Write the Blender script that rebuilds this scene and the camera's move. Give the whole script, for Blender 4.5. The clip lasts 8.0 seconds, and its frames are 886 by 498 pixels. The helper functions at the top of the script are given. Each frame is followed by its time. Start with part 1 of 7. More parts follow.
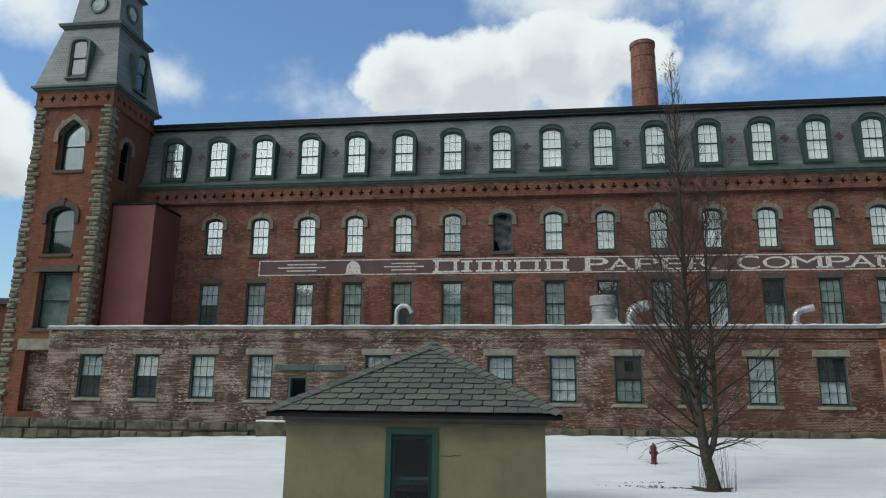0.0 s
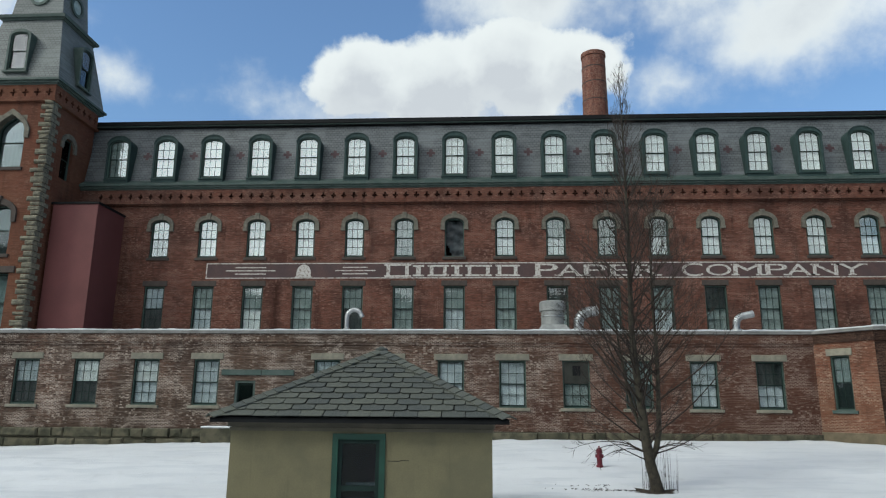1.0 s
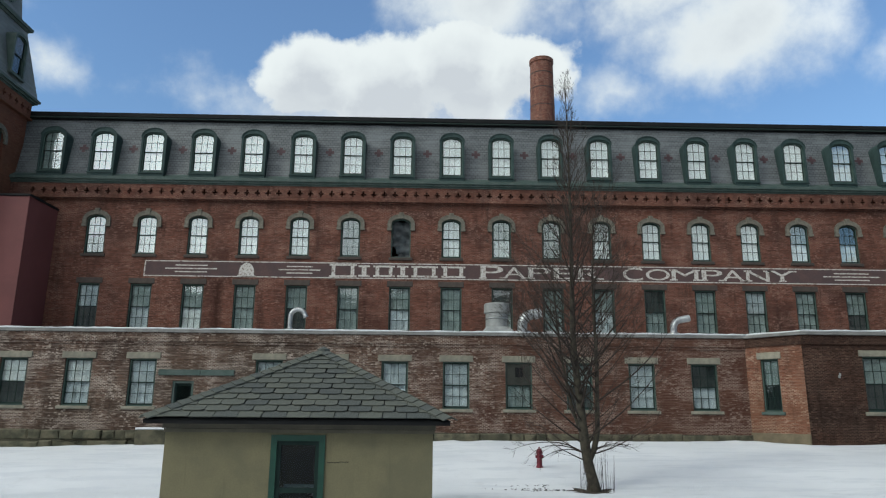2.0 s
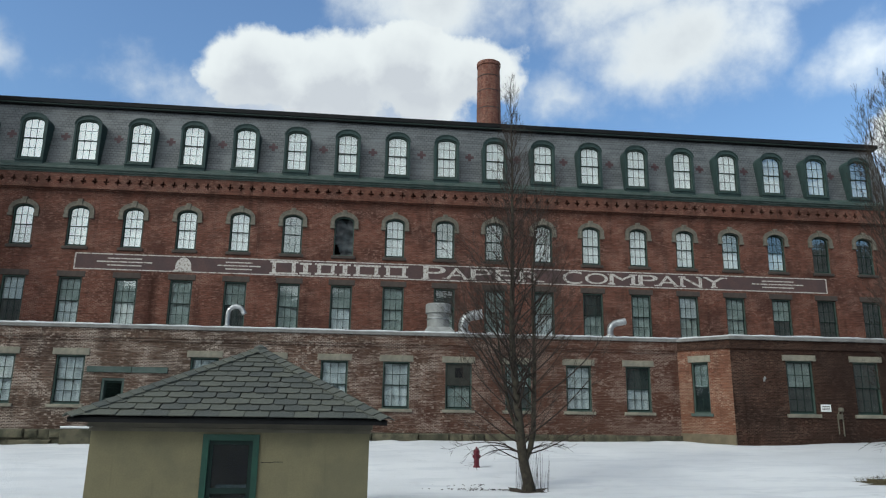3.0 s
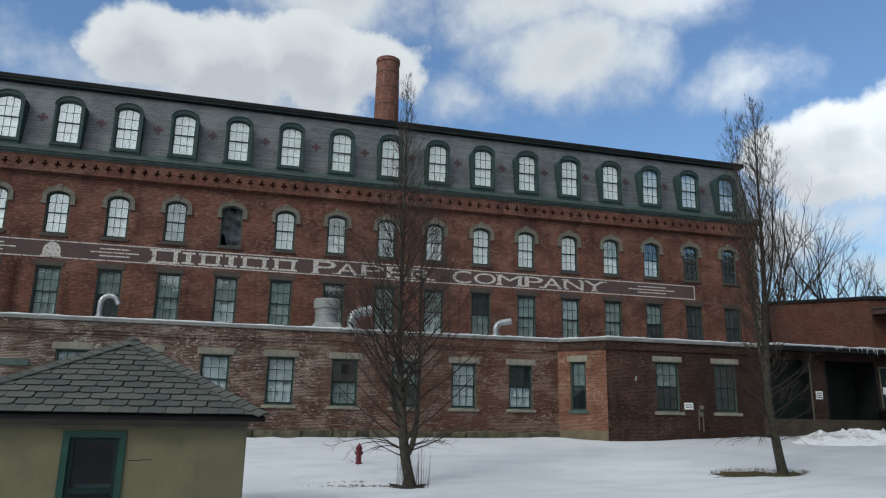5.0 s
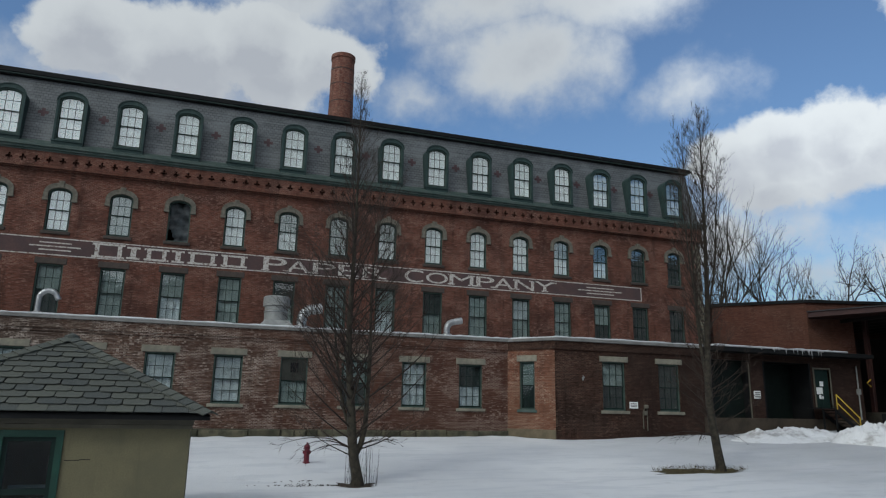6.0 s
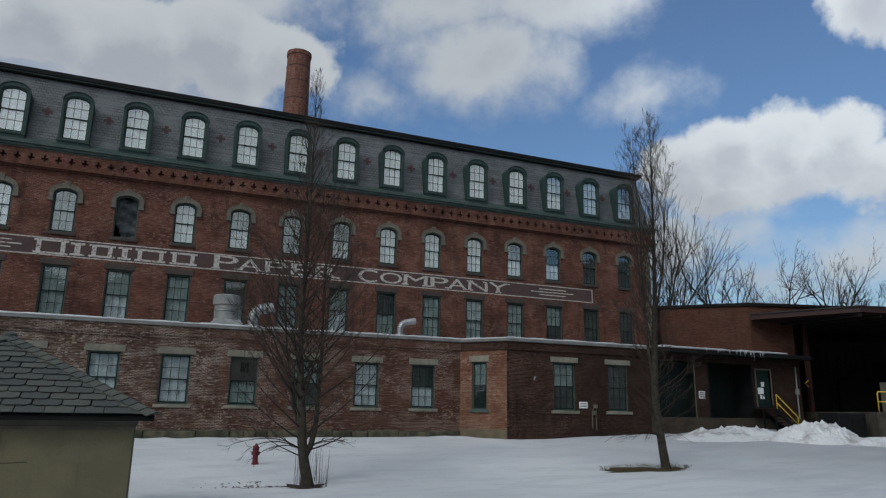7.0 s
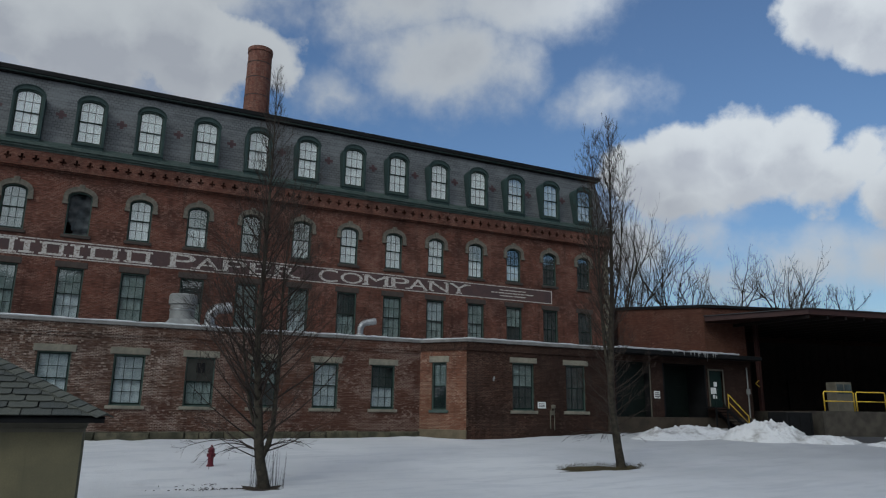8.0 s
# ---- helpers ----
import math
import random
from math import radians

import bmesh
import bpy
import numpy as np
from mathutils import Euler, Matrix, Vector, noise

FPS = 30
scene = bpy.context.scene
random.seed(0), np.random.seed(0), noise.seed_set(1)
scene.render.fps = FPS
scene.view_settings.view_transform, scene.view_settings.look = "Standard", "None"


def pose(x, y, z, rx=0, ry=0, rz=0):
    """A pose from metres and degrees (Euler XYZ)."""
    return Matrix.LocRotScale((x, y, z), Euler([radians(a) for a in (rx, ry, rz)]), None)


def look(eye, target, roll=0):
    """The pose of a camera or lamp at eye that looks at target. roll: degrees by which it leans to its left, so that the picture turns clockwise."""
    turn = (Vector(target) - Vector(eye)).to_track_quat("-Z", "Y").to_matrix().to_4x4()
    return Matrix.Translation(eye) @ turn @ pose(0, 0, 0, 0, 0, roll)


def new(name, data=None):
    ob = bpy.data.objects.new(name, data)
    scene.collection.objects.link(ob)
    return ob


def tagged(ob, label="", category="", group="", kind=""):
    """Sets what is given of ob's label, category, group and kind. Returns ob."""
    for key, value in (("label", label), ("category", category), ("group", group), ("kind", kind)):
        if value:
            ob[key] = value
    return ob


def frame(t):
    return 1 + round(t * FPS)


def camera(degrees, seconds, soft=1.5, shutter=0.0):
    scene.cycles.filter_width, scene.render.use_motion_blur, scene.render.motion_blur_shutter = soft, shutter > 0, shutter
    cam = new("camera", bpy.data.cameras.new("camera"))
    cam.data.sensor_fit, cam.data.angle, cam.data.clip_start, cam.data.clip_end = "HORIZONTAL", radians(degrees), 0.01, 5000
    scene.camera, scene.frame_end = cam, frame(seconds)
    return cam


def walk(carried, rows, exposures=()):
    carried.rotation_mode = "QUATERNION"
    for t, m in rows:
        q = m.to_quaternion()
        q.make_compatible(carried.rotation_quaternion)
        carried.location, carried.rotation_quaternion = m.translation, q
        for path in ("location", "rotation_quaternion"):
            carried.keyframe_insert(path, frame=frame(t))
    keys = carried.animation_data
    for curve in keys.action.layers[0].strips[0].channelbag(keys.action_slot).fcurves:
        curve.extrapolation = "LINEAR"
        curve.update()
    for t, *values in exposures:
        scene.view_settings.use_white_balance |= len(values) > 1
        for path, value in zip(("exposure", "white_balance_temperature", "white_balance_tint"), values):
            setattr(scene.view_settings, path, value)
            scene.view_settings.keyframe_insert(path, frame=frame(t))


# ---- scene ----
cam = camera(65.44, 8.0, 1.2)
# seconds, x, y, z, yaw to the left from +y, pitch up, lean to the left
ROWS = [
    (0.0, -0.000, 0.000, 2.500, 7.28, 12.59, 0.71),
    (0.5, 0.036, -0.000, 2.499, 5.23, 12.85, 0.65),
    (1.0, 0.070, -0.006, 2.498, 3.28, 13.01, 0.47),
    (1.5, 0.101, -0.013, 2.496, 1.10, 13.11, 0.42),
    (3.0, 0.197, -0.043, 2.497, -5.95, 13.19, 0.83),
    (3.5, 0.224, -0.057, 2.496, -8.24, 13.19, 0.86),
    (4.0, 0.256, -0.070, 2.494, -10.29, 13.13, 0.74),
    (4.5, 0.291, -0.081, 2.494, -12.71, 13.09, 0.90),
    (6.0, 0.346, -0.162, 2.482, -18.96, 13.08, 1.07),
    (6.5, 0.370, -0.191, 2.481, -20.90, 13.10, 0.98),
    (7.0, 0.393, -0.224, 2.481, -22.75, 13.16, 0.96),
    (7.5, 0.418, -0.260, 2.483, -24.45, 13.22, 0.82),
    (8.0, 0.435, -0.298, 2.484, -25.97, 13.24, 0.76),
]


def gaze(x, y, z, yaw, pitch, lean):
    a, b = radians(yaw), radians(pitch)
    ahead = Vector((-math.sin(a) * math.cos(b), math.cos(a) * math.cos(b), math.sin(b)))
    return look((x, y, z), Vector((x, y, z)) + ahead, lean)


EXPOSURES = [(0.0, -0.41, 6250, -2), (3.5, -0.42, 6200, -1), (4.5, -0.53, 6160, 0), (6.0, -0.96, 6090, 1), (6.5, -1.09, 6060, 1), (7.2, -1.17, 6020, 2), (8.0, -1.25, 5990, 2)]
walk(cam, [(t, gaze(*row)) for t, *row in ROWS], EXPOSURES)

# ---- world, sun ----
SUN_AZ, SUN_EL = 237.0, 36.0  # compass way the light comes from, clockwise from +y


def make_world():
    world = bpy.data.worlds.new("sky")
    scene.world = world
    world.use_nodes = True
    nt = world.node_tree
    nt.nodes.clear()

    def add(kind, **values):
        n = nt.nodes.new(kind)
        for key, value in values.items():
            setattr(n, key, value)
        return n

    def link(a, b):
        nt.links.new(a, b)

    def calc(op, a, b=None, clamp=False):
        n = add("ShaderNodeMath", operation=op, use_clamp=clamp)
        for k, v in enumerate((a, b)):
            if v is None:
                continue
            if isinstance(v, (int, float)):
                n.inputs[k].default_value = v
            else:
                link(v, n.inputs[k])
        return n.outputs[0]

    out, back = add("ShaderNodeOutputWorld"), add("ShaderNodeBackground")
    sky = add("ShaderNodeTexSky", sky_type="NISHITA", sun_disc=False)
    sky.sun_elevation, sky.sun_rotation = radians(SUN_EL), radians(SUN_AZ)
    sky.air_density, sky.dust_density, sky.ozone_density = 1.5, 0.2, 4.0
    coord = add("ShaderNodeTexCoord")
    split = add("ShaderNodeSeparateXYZ")
    link(coord.outputs["Generated"], split.inputs[0])
    x, y, z = split.outputs
    az = calc("MULTIPLY", calc("ARCTAN2", x, y), 57.2958)
    el = calc("MULTIPLY", calc("ARCSINE", z), 57.2958)
    # ragged outlines: the heaps' coordinates wander a little
    az0 = az
    for scale, detail, wide_by, high_by in ((5.0, 3.0, 5.0, 3.0), (17.0, 3.0, 2.6, 1.8)):
        warp = add("ShaderNodeTexNoise", noise_dimensions="3D")
        warp.inputs["Scale"].default_value, warp.inputs["Detail"].default_value = scale, detail
        link(coord.outputs["Generated"], warp.inputs["Vector"])
        wander = add("ShaderNodeSeparateColor")
        link(warp.outputs["Color"], wander.inputs[0])
        az = calc("ADD", az, calc("MULTIPLY", calc("SUBTRACT", wander.outputs[0], 0.5), wide_by))
        el = calc("ADD", el, calc("MULTIPLY", calc("SUBTRACT", wander.outputs[1], 0.5), high_by))

    def heap_up(heaps, sink=0.0):
        """Depth inside the nearest heap, in degrees; each heap is azimuth, elevation, half width, half height."""
        best = None
        for a, e, w, h in heaps:
            u = calc("MULTIPLY", calc("SUBTRACT", az, float(a)), 1.0 / w)
            v = calc("MULTIPLY", calc("SUBTRACT", el, float(e - sink * h)), 1.0 / h)
            r = calc("SQRT", calc("ADD", calc("MULTIPLY", u, u), calc("MULTIPLY", v, v)))
            f = calc("MULTIPLY", calc("SUBTRACT", 1.0, r), float(h))
            best = f if best is None else calc("MAXIMUM", best, f)
        return best

    crisp = [(-11.5, 26.6, 5.6, 3.5), (-4, 26.0, 7.5, 4.2), (4.5, 25, 6.5, 2.6), (3, 27.6, 7, 4.4), (9.4, 27.6, 5, 3.3), (-44.5, 17.5, 6.2, 4.6),
             (43.8, 19.0, 4.0, 2.9), (46.2, 16.8, 4.6, 2.3), (47, 20.2, 3.6, 2.9), (50.4, 20.6, 3.4, 3.1), (54.5, 19.2, 3.4, 2.9), (51.6, 18.0, 6.0, 2.9), (57.0, 17.3, 4.6, 2.6), (57.6, 18.0, 3.0, 2.2), (61.5, 15.6, 3.6, 3.0), (58.2, 28.6, 3.8, 3.0), (61.5, 26.6, 3.6, 3.2)]
    veils = [(16.2, 25.6, 2.7, 1.3), (26.5, 28.2, 8.0, 4.4), (22.5, 33, 8, 3.6), (33, 33.5, 10, 3.6), (5.5, 32.5, 8, 3.8), (-4, 24.2, 14, 3.2), (40.4, 25.4, 3.7, 1.9),
             (-41.5, 27.2, 5.5, 2.4), (-37.2, 29.6, 4.2, 2.0), (-31.2, 24.5, 1.6, 0.9), (-19, 24, 2.4, 0.8), (46, 16.6, 6.0, 2.8), (42.5, 13, 4.5, 3.0), (47, 13.4, 3.4, 2.0), (55.6, 11, 4.0, 2.0), (60.5, 10.6, 4.5, 2.6), (47, 10.4, 4.2, 1.7)]
    hard, soft_heap, belly = heap_up(crisp), heap_up(veils), heap_up(crisp + veils[10:11], 0.62)
    # the cloud deck goes on all round with the same broken cover
    wide = add("ShaderNodeTexNoise", noise_dimensions="3D")
    wide.inputs["Scale"].default_value, wide.inputs["Detail"].default_value = 2.3, 5.0
    link(coord.outputs["Generated"], wide.inputs["Vector"])
    toward = add("ShaderNodeVectorMath", operation="DOT_PRODUCT")
    a, e = radians(SUN_AZ), radians(SUN_EL - 8)
    toward.inputs[1].default_value = (math.sin(a) * math.cos(e), math.cos(a) * math.cos(e), math.sin(e))
    link(coord.outputs["Generated"], toward.inputs[0])
    # denser about the sun, more open away from it
    rest = calc("ADD", calc("MULTIPLY", calc("SUBTRACT", wide.outputs[0], 0.60), 10.0), calc("MULTIPLY", toward.outputs["Value"], 5.5))
    side = calc("MULTIPLY", calc("SUBTRACT", calc("ABSOLUTE", calc("SUBTRACT", az0, 10.0)), 60.0), 0.1, True)
    high = calc("MULTIPLY", calc("SUBTRACT", el, 34.0), 0.12, True)
    beyond = calc("MAXIMUM", side, high)
    within = calc("SUBTRACT", 1.0, beyond)
    fine = add("ShaderNodeTexNoise", noise_dimensions="3D")
    fine.inputs["Scale"].default_value, fine.inputs["Detail"].default_value, fine.inputs["Roughness"].default_value = 11.0, 8.0, 0.6
    link(coord.outputs["Generated"], fine.inputs["Vector"])
    rough = calc("MULTIPLY", calc("SUBTRACT", fine.outputs[0], 0.5), 5.0)

    def ramp_of(value, a, b, lo=0.0, hi=1.0):
        n = add("ShaderNodeMapRange", interpolation_type="SMOOTHSTEP")
        for key, v in (("From Min", a), ("From Max", b), ("To Min", lo), ("To Max", hi)):
            n.inputs[key].default_value = v
        link(value, n.inputs["Value"])
        return n.outputs[0]

    hard_mass = calc("ADD", calc("ADD", calc("MULTIPLY", hard, within), calc("MULTIPLY", rest, beyond)), rough)
    soft_mass = calc("ADD", calc("ADD", soft_heap, calc("MULTIPLY", rough, 1.25)), calc("MULTIPLY", beyond, -8.0))
    cover = calc("MAXIMUM", ramp_of(hard_mass, -0.45, 0.75), ramp_of(soft_mass, -1.5, 2.7, 0.03, 0.96))
    mass = calc("MAXIMUM", hard_mass, calc("MULTIPLY", soft_mass, 0.8))
    thick = calc("MULTIPLY", calc("ADD", ramp_of(mass, 0.8, 4.2, 0.0, 0.7), ramp_of(calc("ADD", belly, calc("MULTIPLY", rough, 0.7)), 0.2, 2.6, 0.0, 0.75)), 1.0, True)
    tone = add("ShaderNodeMix", data_type="RGBA")
    tone.inputs["A"].default_value, tone.inputs["B"].default_value = (0.94, 0.92, 0.95, 1), (0.685, 0.675, 0.74, 1)
    link(thick, tone.inputs["Factor"])
    blue = add("ShaderNodeVectorMath", operation="SCALE")
    blue.inputs["Scale"].default_value = SKY
    clear = add("ShaderNodeMix", data_type="RGBA", blend_type="MULTIPLY")
    clear.inputs["Factor"].default_value = 1.0
    clear.inputs["B"].default_value = (1.03, 1.09, 1.32, 1)
    link(sky.outputs[0], clear.inputs["A"])
    link(clear.outputs["Result"], blue.inputs[0])
    # clouds shine where the veiled sun stands behind them
    glow = add("ShaderNodeMapRange", interpolation_type="SMOOTHSTEP")
    for key, v in (("From Min", 0.5), ("From Max", 0.95), ("To Min", CLOUD), ("To Max", CLOUD * 3.7)):
        glow.inputs[key].default_value = v
    link(toward.outputs["Value"], glow.inputs["Value"])
    # the great cumulus to the right of the mill stands in full sun
    lit = add("ShaderNodeMapRange", interpolation_type="SMOOTHSTEP")
    for key, v in (("From Min", 30.0), ("From Max", 48.0), ("To Min", 1.0), ("To Max", 1.38)):
        lit.inputs[key].default_value = v
    link(calc("SUBTRACT", az0, calc("MULTIPLY", calc("SUBTRACT", 24.0, el), 0.6)), lit.inputs["Value"])
    white = add("ShaderNodeVectorMath", operation="SCALE")
    # grey bases low down
    base = add("ShaderNodeMapRange", interpolation_type="SMOOTHSTEP")
    for key, v in (("From Min", 7.0), ("From Max", 21.0), ("To Min", 0.7), ("To Max", 1.0)):
        base.inputs[key].default_value = v
    link(el, base.inputs["Value"])
    link(calc("MULTIPLY", calc("MULTIPLY", glow.outputs[0], lit.outputs[0]), base.outputs[0]), white.inputs["Scale"])
    link(tone.outputs["Result"], white.inputs[0])
    mix = add("ShaderNodeMix", data_type="RGBA")
    link(cover, mix.inputs["Factor"])
    link(blue.outputs[0], mix.inputs["A"])
    link(white.outputs[0], mix.inputs["B"])
    link(mix.outputs["Result"], back.inputs["Color"])
    back.inputs["Strength"].default_value = 1.0
    link(back.outputs[0], out.inputs[0])


SKY, CLOUD = 0.15, 1.27
make_world()

sun = new("sun", bpy.data.lights.new("sun", "SUN"))
sun.data.energy, sun.data.angle, sun.data.color = 1.75, radians(11), (1.0, 0.94, 0.84)
_a, _e = radians(SUN_AZ), radians(SUN_EL)
sun.matrix_world = look((60 * math.sin(_a) * math.cos(_e), 60 * math.cos(_a) * math.cos(_e), 60 * math.sin(_e)), (0, 0, 0))

# ---- materials ----
class Nodes:
    """A small builder of node trees."""

    def __init__(self, name, rough=0.8, metal=0.0, spec=0.3):
        self.mat = bpy.data.materials.new(name)
        self.mat.use_nodes = True
        self.nt = self.mat.node_tree
        self.nt.nodes.clear()
        self.out = self.nt.nodes.new("ShaderNodeOutputMaterial")
        self.bsdf = self.nt.nodes.new("ShaderNodeBsdfPrincipled")
        self.nt.links.new(self.bsdf.outputs[0], self.out.inputs[0])
        self.bsdf.inputs["Roughness"].default_value = rough
        self.bsdf.inputs["Metallic"].default_value = metal
        self.bsdf.inputs["Specular IOR Level"].default_value = spec

    def add(self, kind, **values):
        n = self.nt.nodes.new(kind)
        for key, value in values.items():
            setattr(n, key, value)
        return n

    def link(self, a, b):
        self.nt.links.new(a, b)

    def coords(self, which="Object", scale=(1, 1, 1)):
        c, m = self.add("ShaderNodeTexCoord"), self.add("ShaderNodeMapping")
        m.inputs["Scale"].default_value = scale
        self.link(c.outputs[which], m.inputs[0])
        return m.outputs[0]

    def noise(self, scale, detail=5.0, rough=0.55, at=None):
        n = self.add("ShaderNodeTexNoise")
        n.inputs["Scale"].default_value, n.inputs["Detail"].default_value, n.inputs["Roughness"].default_value = scale, detail, rough
        self.link(self.coords() if at is None else at, n.inputs["Vector"])
        return n.outputs[0]

    def span(self, value, a, b, lo=0.0, hi=1.0):
        n = self.add("ShaderNodeMapRange", interpolation_type="SMOOTHSTEP")
        for key, v in zip(("From Min", "From Max", "To Min", "To Max"), (a, b, lo, hi)):
            n.inputs[key].default_value = v
        self.link(value, n.inputs["Value"])
        return n.outputs[0]

    def mix(self, fac, a, b, blend="MIX"):
        n = self.add("ShaderNodeMix", data_type="RGBA", blend_type=blend)
        for key, v in (("Factor", fac), ("A", a), ("B", b)):
            if isinstance(v, (int, float)):
                n.inputs[key].default_value = v
            elif isinstance(v, tuple):
                n.inputs[key].default_value = (*v, 1) if len(v) == 3 else v
            else:
                self.link(v, n.inputs[key])
        return n.outputs["Result"]

    def color(self, c):
        if isinstance(c, tuple):
            self.bsdf.inputs["Base Color"].default_value = (*c, 1)
        else:
            self.link(c, self.bsdf.inputs["Base Color"])
        return self

    def bump(self, height, strength=0.3, distance=0.02):
        b = self.add("ShaderNodeBump")
        b.inputs["Strength"].default_value, b.inputs["Distance"].default_value = strength, distance
        self.link(height, b.inputs["Height"])
        self.link(b.outputs[0], self.bsdf.inputs["Normal"])
        return self


def plain(name, a, b, scale=3.0, rough=0.8, metal=0.0, bump=0.15, spec=0.3, fine=30.0):
    """Two close tones mixed at two scales, with a fine grain."""
    n = Nodes(name, rough, metal, spec)
    big, small = n.noise(scale), n.noise(fine, 4.0)
    c = n.mix(n.span(big, 0.35, 0.65), a, b)
    c = n.mix(n.span(small, 0.3, 0.7, 0.0, 0.35), c, tuple(v * 0.6 for v in a))
    rnd = n.add("ShaderNodeObjectInfo").outputs["Random"]
    c = n.mix(n.span(rnd, 0, 1, 0.0, 0.22), c, tuple(v * 0.55 for v in b))
    n.color(c)
    if bump:
        n.bump(small, bump, 0.01)
    return n.mat


def brick(name, tones, mortar, stain, pale, pale_amount, stain_amount, mortar_size=0.008, dark_amount=0.5, wash=0.1, drift=None, drips=()):
    n = Nodes(name, 0.9, 0.0, 0.12)
    uv = n.coords("UV")
    t = n.add("ShaderNodeTexBrick", offset=0.5)
    n.link(uv, t.inputs["Vector"])
    for key, v in (("Scale", 1.0), ("Mortar Size", mortar_size), ("Mortar Smooth", 0.3), ("Bias", 0.0), ("Brick Width", 0.215), ("Row Height", 0.072)):
        t.inputs[key].default_value = v
    t.inputs["Color1"].default_value, t.inputs["Color2"].default_value, t.inputs["Mortar"].default_value = (*tones[0], 1), (*tones[1], 1), (*mortar, 1)
    # single bricks burnt darker or washed paler
    cell = n.add("ShaderNodeTexWhiteNoise", noise_dimensions="2D")
    snap = n.add("ShaderNodeVectorMath", operation="SNAP")
    snap.inputs[1].default_value = (0.215, 0.072, 1.0)
    n.link(uv, snap.inputs[0])
    n.link(snap.outputs[0], cell.inputs["Vector"])
    c = n.mix(n.span(cell.outputs["Value"], 0.7, 1.0, 0.0, 0.7), t.outputs["Color"], tones[2])
    big = n.noise(0.33, 5.0, 0.62, uv)
    mid = n.noise(1.1, 6.0, 0.65, uv)
    streak = n.noise(1.0, 5.0, 0.6, n.coords("UV", (1.9, 0.16, 1)))
    c = n.mix(n.span(big, 0.44, 0.62, 0.0, stain_amount), c, stain)
    c = n.mix(n.span(streak, 0.5, 0.72, 0.0, stain_amount * 0.8), c, tuple(v * 0.45 for v in stain))
    bloom = n.noise(0.45, 6.0, 0.7, n.coords("UV", (1, 0.7, 7)))
    c = n.mix(n.span(bloom, 0.52, 0.68, 0.0, wash), c, tuple(v * 0.8 for v in pale))
    # soot and lime keep to the courses, a few bricks at a time
    soot = n.noise(1.0, 3.0, 0.6, n.coords("UV", (3.1, 12.5, 1)))
    c = n.mix(n.span(soot, 0.53, 0.62, 0.0, dark_amount), c, tuple(v * 0.4 for v in tones[1]))
    lime = n.noise(1.0, 3.0, 0.6, n.coords("UV", (3.2, 13.9, 4)))
    both = n.add("ShaderNodeMath", operation="MULTIPLY")
    n.link(n.span(lime, 0.54, 0.62), both.inputs[0])
    n.link(n.span(mid, 0.44, 0.58, 0.12, 1.0), both.inputs[1])
    amount = n.add("ShaderNodeMath", operation="MULTIPLY")
    n.link(both.outputs[0], amount.inputs[0])
    amount.inputs[1].default_value = pale_amount
    c = n.mix(amount.outputs[0], c, pale)
    # single bricks whitened by salts, in drifts; wide drifts of browner wall
    cell2 = n.add("ShaderNodeTexWhiteNoise", noise_dimensions="3D")
    lift_uv = n.add("ShaderNodeVectorMath", operation="ADD")
    lift_uv.inputs[1].default_value = (0, 0, 3.7)
    half = n.add("ShaderNodeVectorMath", operation="SNAP")
    half.inputs[1].default_value = (0.1075, 0.072, 1.0)
    n.link(uv, half.inputs[0])
    n.link(half.outputs[0], lift_uv.inputs[0])
    n.link(lift_uv.outputs[0], cell2.inputs["Vector"])
    c = n.mix(n.span(n.noise(0.12, 4.0, 0.6, n.coords("UV", (1, 1.3, 21))), 0.42, 0.6, 0.0, wash * 4.0), c, tuple(v * k for v, k in zip(tones[1], (1.0, 1.32, 1.3))))
    fleck = n.add("ShaderNodeMath", operation="MULTIPLY")
    n.link(n.span(cell2.outputs["Value"], 0.80, 0.9), fleck.inputs[0])
    n.link(n.span(n.noise(0.55, 5.0, 0.65, n.coords("UV", (1, 1.2, 17))), 0.5, 0.6, 0.02, pale_amount * 0.75), fleck.inputs[1])
    c = n.mix(fleck.outputs[0], c, tuple(v * 1.1 for v in pale))
    # whole courses washed pale or dark, and joints pointed afresh in patches
    course = n.noise(1.0, 2.0, 0.5, n.coords("UV", (0.7, 13.9, 9)))
    c = n.mix(n.span(course, 0.54, 0.66, 0.0, 0.28), c, tuple(v * 0.35 for v in tones[1]))
    c = n.mix(n.span(course, 0.46, 0.34, 0.0, 0.5 * pale_amount * pale_amount), c, pale)
    joint = n.add("ShaderNodeMath", operation="MULTIPLY")
    n.link(t.outputs["Fac"], joint.inputs[0])
    n.link(n.span(n.noise(0.6, 5.0, 0.65, n.coords("UV", (1, 1.6, 13))), 0.46, 0.6, 0.0, pale_amount * 1.2), joint.inputs[1])
    c = n.mix(joint.outputs[0], c, tuple(v * 1.05 for v in pale))
    for x, z0, z1, half in drips:
        # a black trail of wet soot down the wall
        spot = n.add("ShaderNodeSeparateXYZ")
        n.link(uv, spot.inputs[0])
        off = n.add("ShaderNodeMath", operation="SUBTRACT")
        n.link(spot.outputs[0], off.inputs[0])
        off.inputs[1].default_value = x
        away = n.add("ShaderNodeMath", operation="ABSOLUTE")
        n.link(off.outputs[0], away.inputs[0])
        ragged = n.add("ShaderNodeMath", operation="MULTIPLY_ADD")
        n.link(n.noise(5.0, 4.0, 0.7, uv), ragged.inputs[0])
        ragged.inputs[1].default_value = -half * 1.6
        n.link(away.outputs[0], ragged.inputs[2])
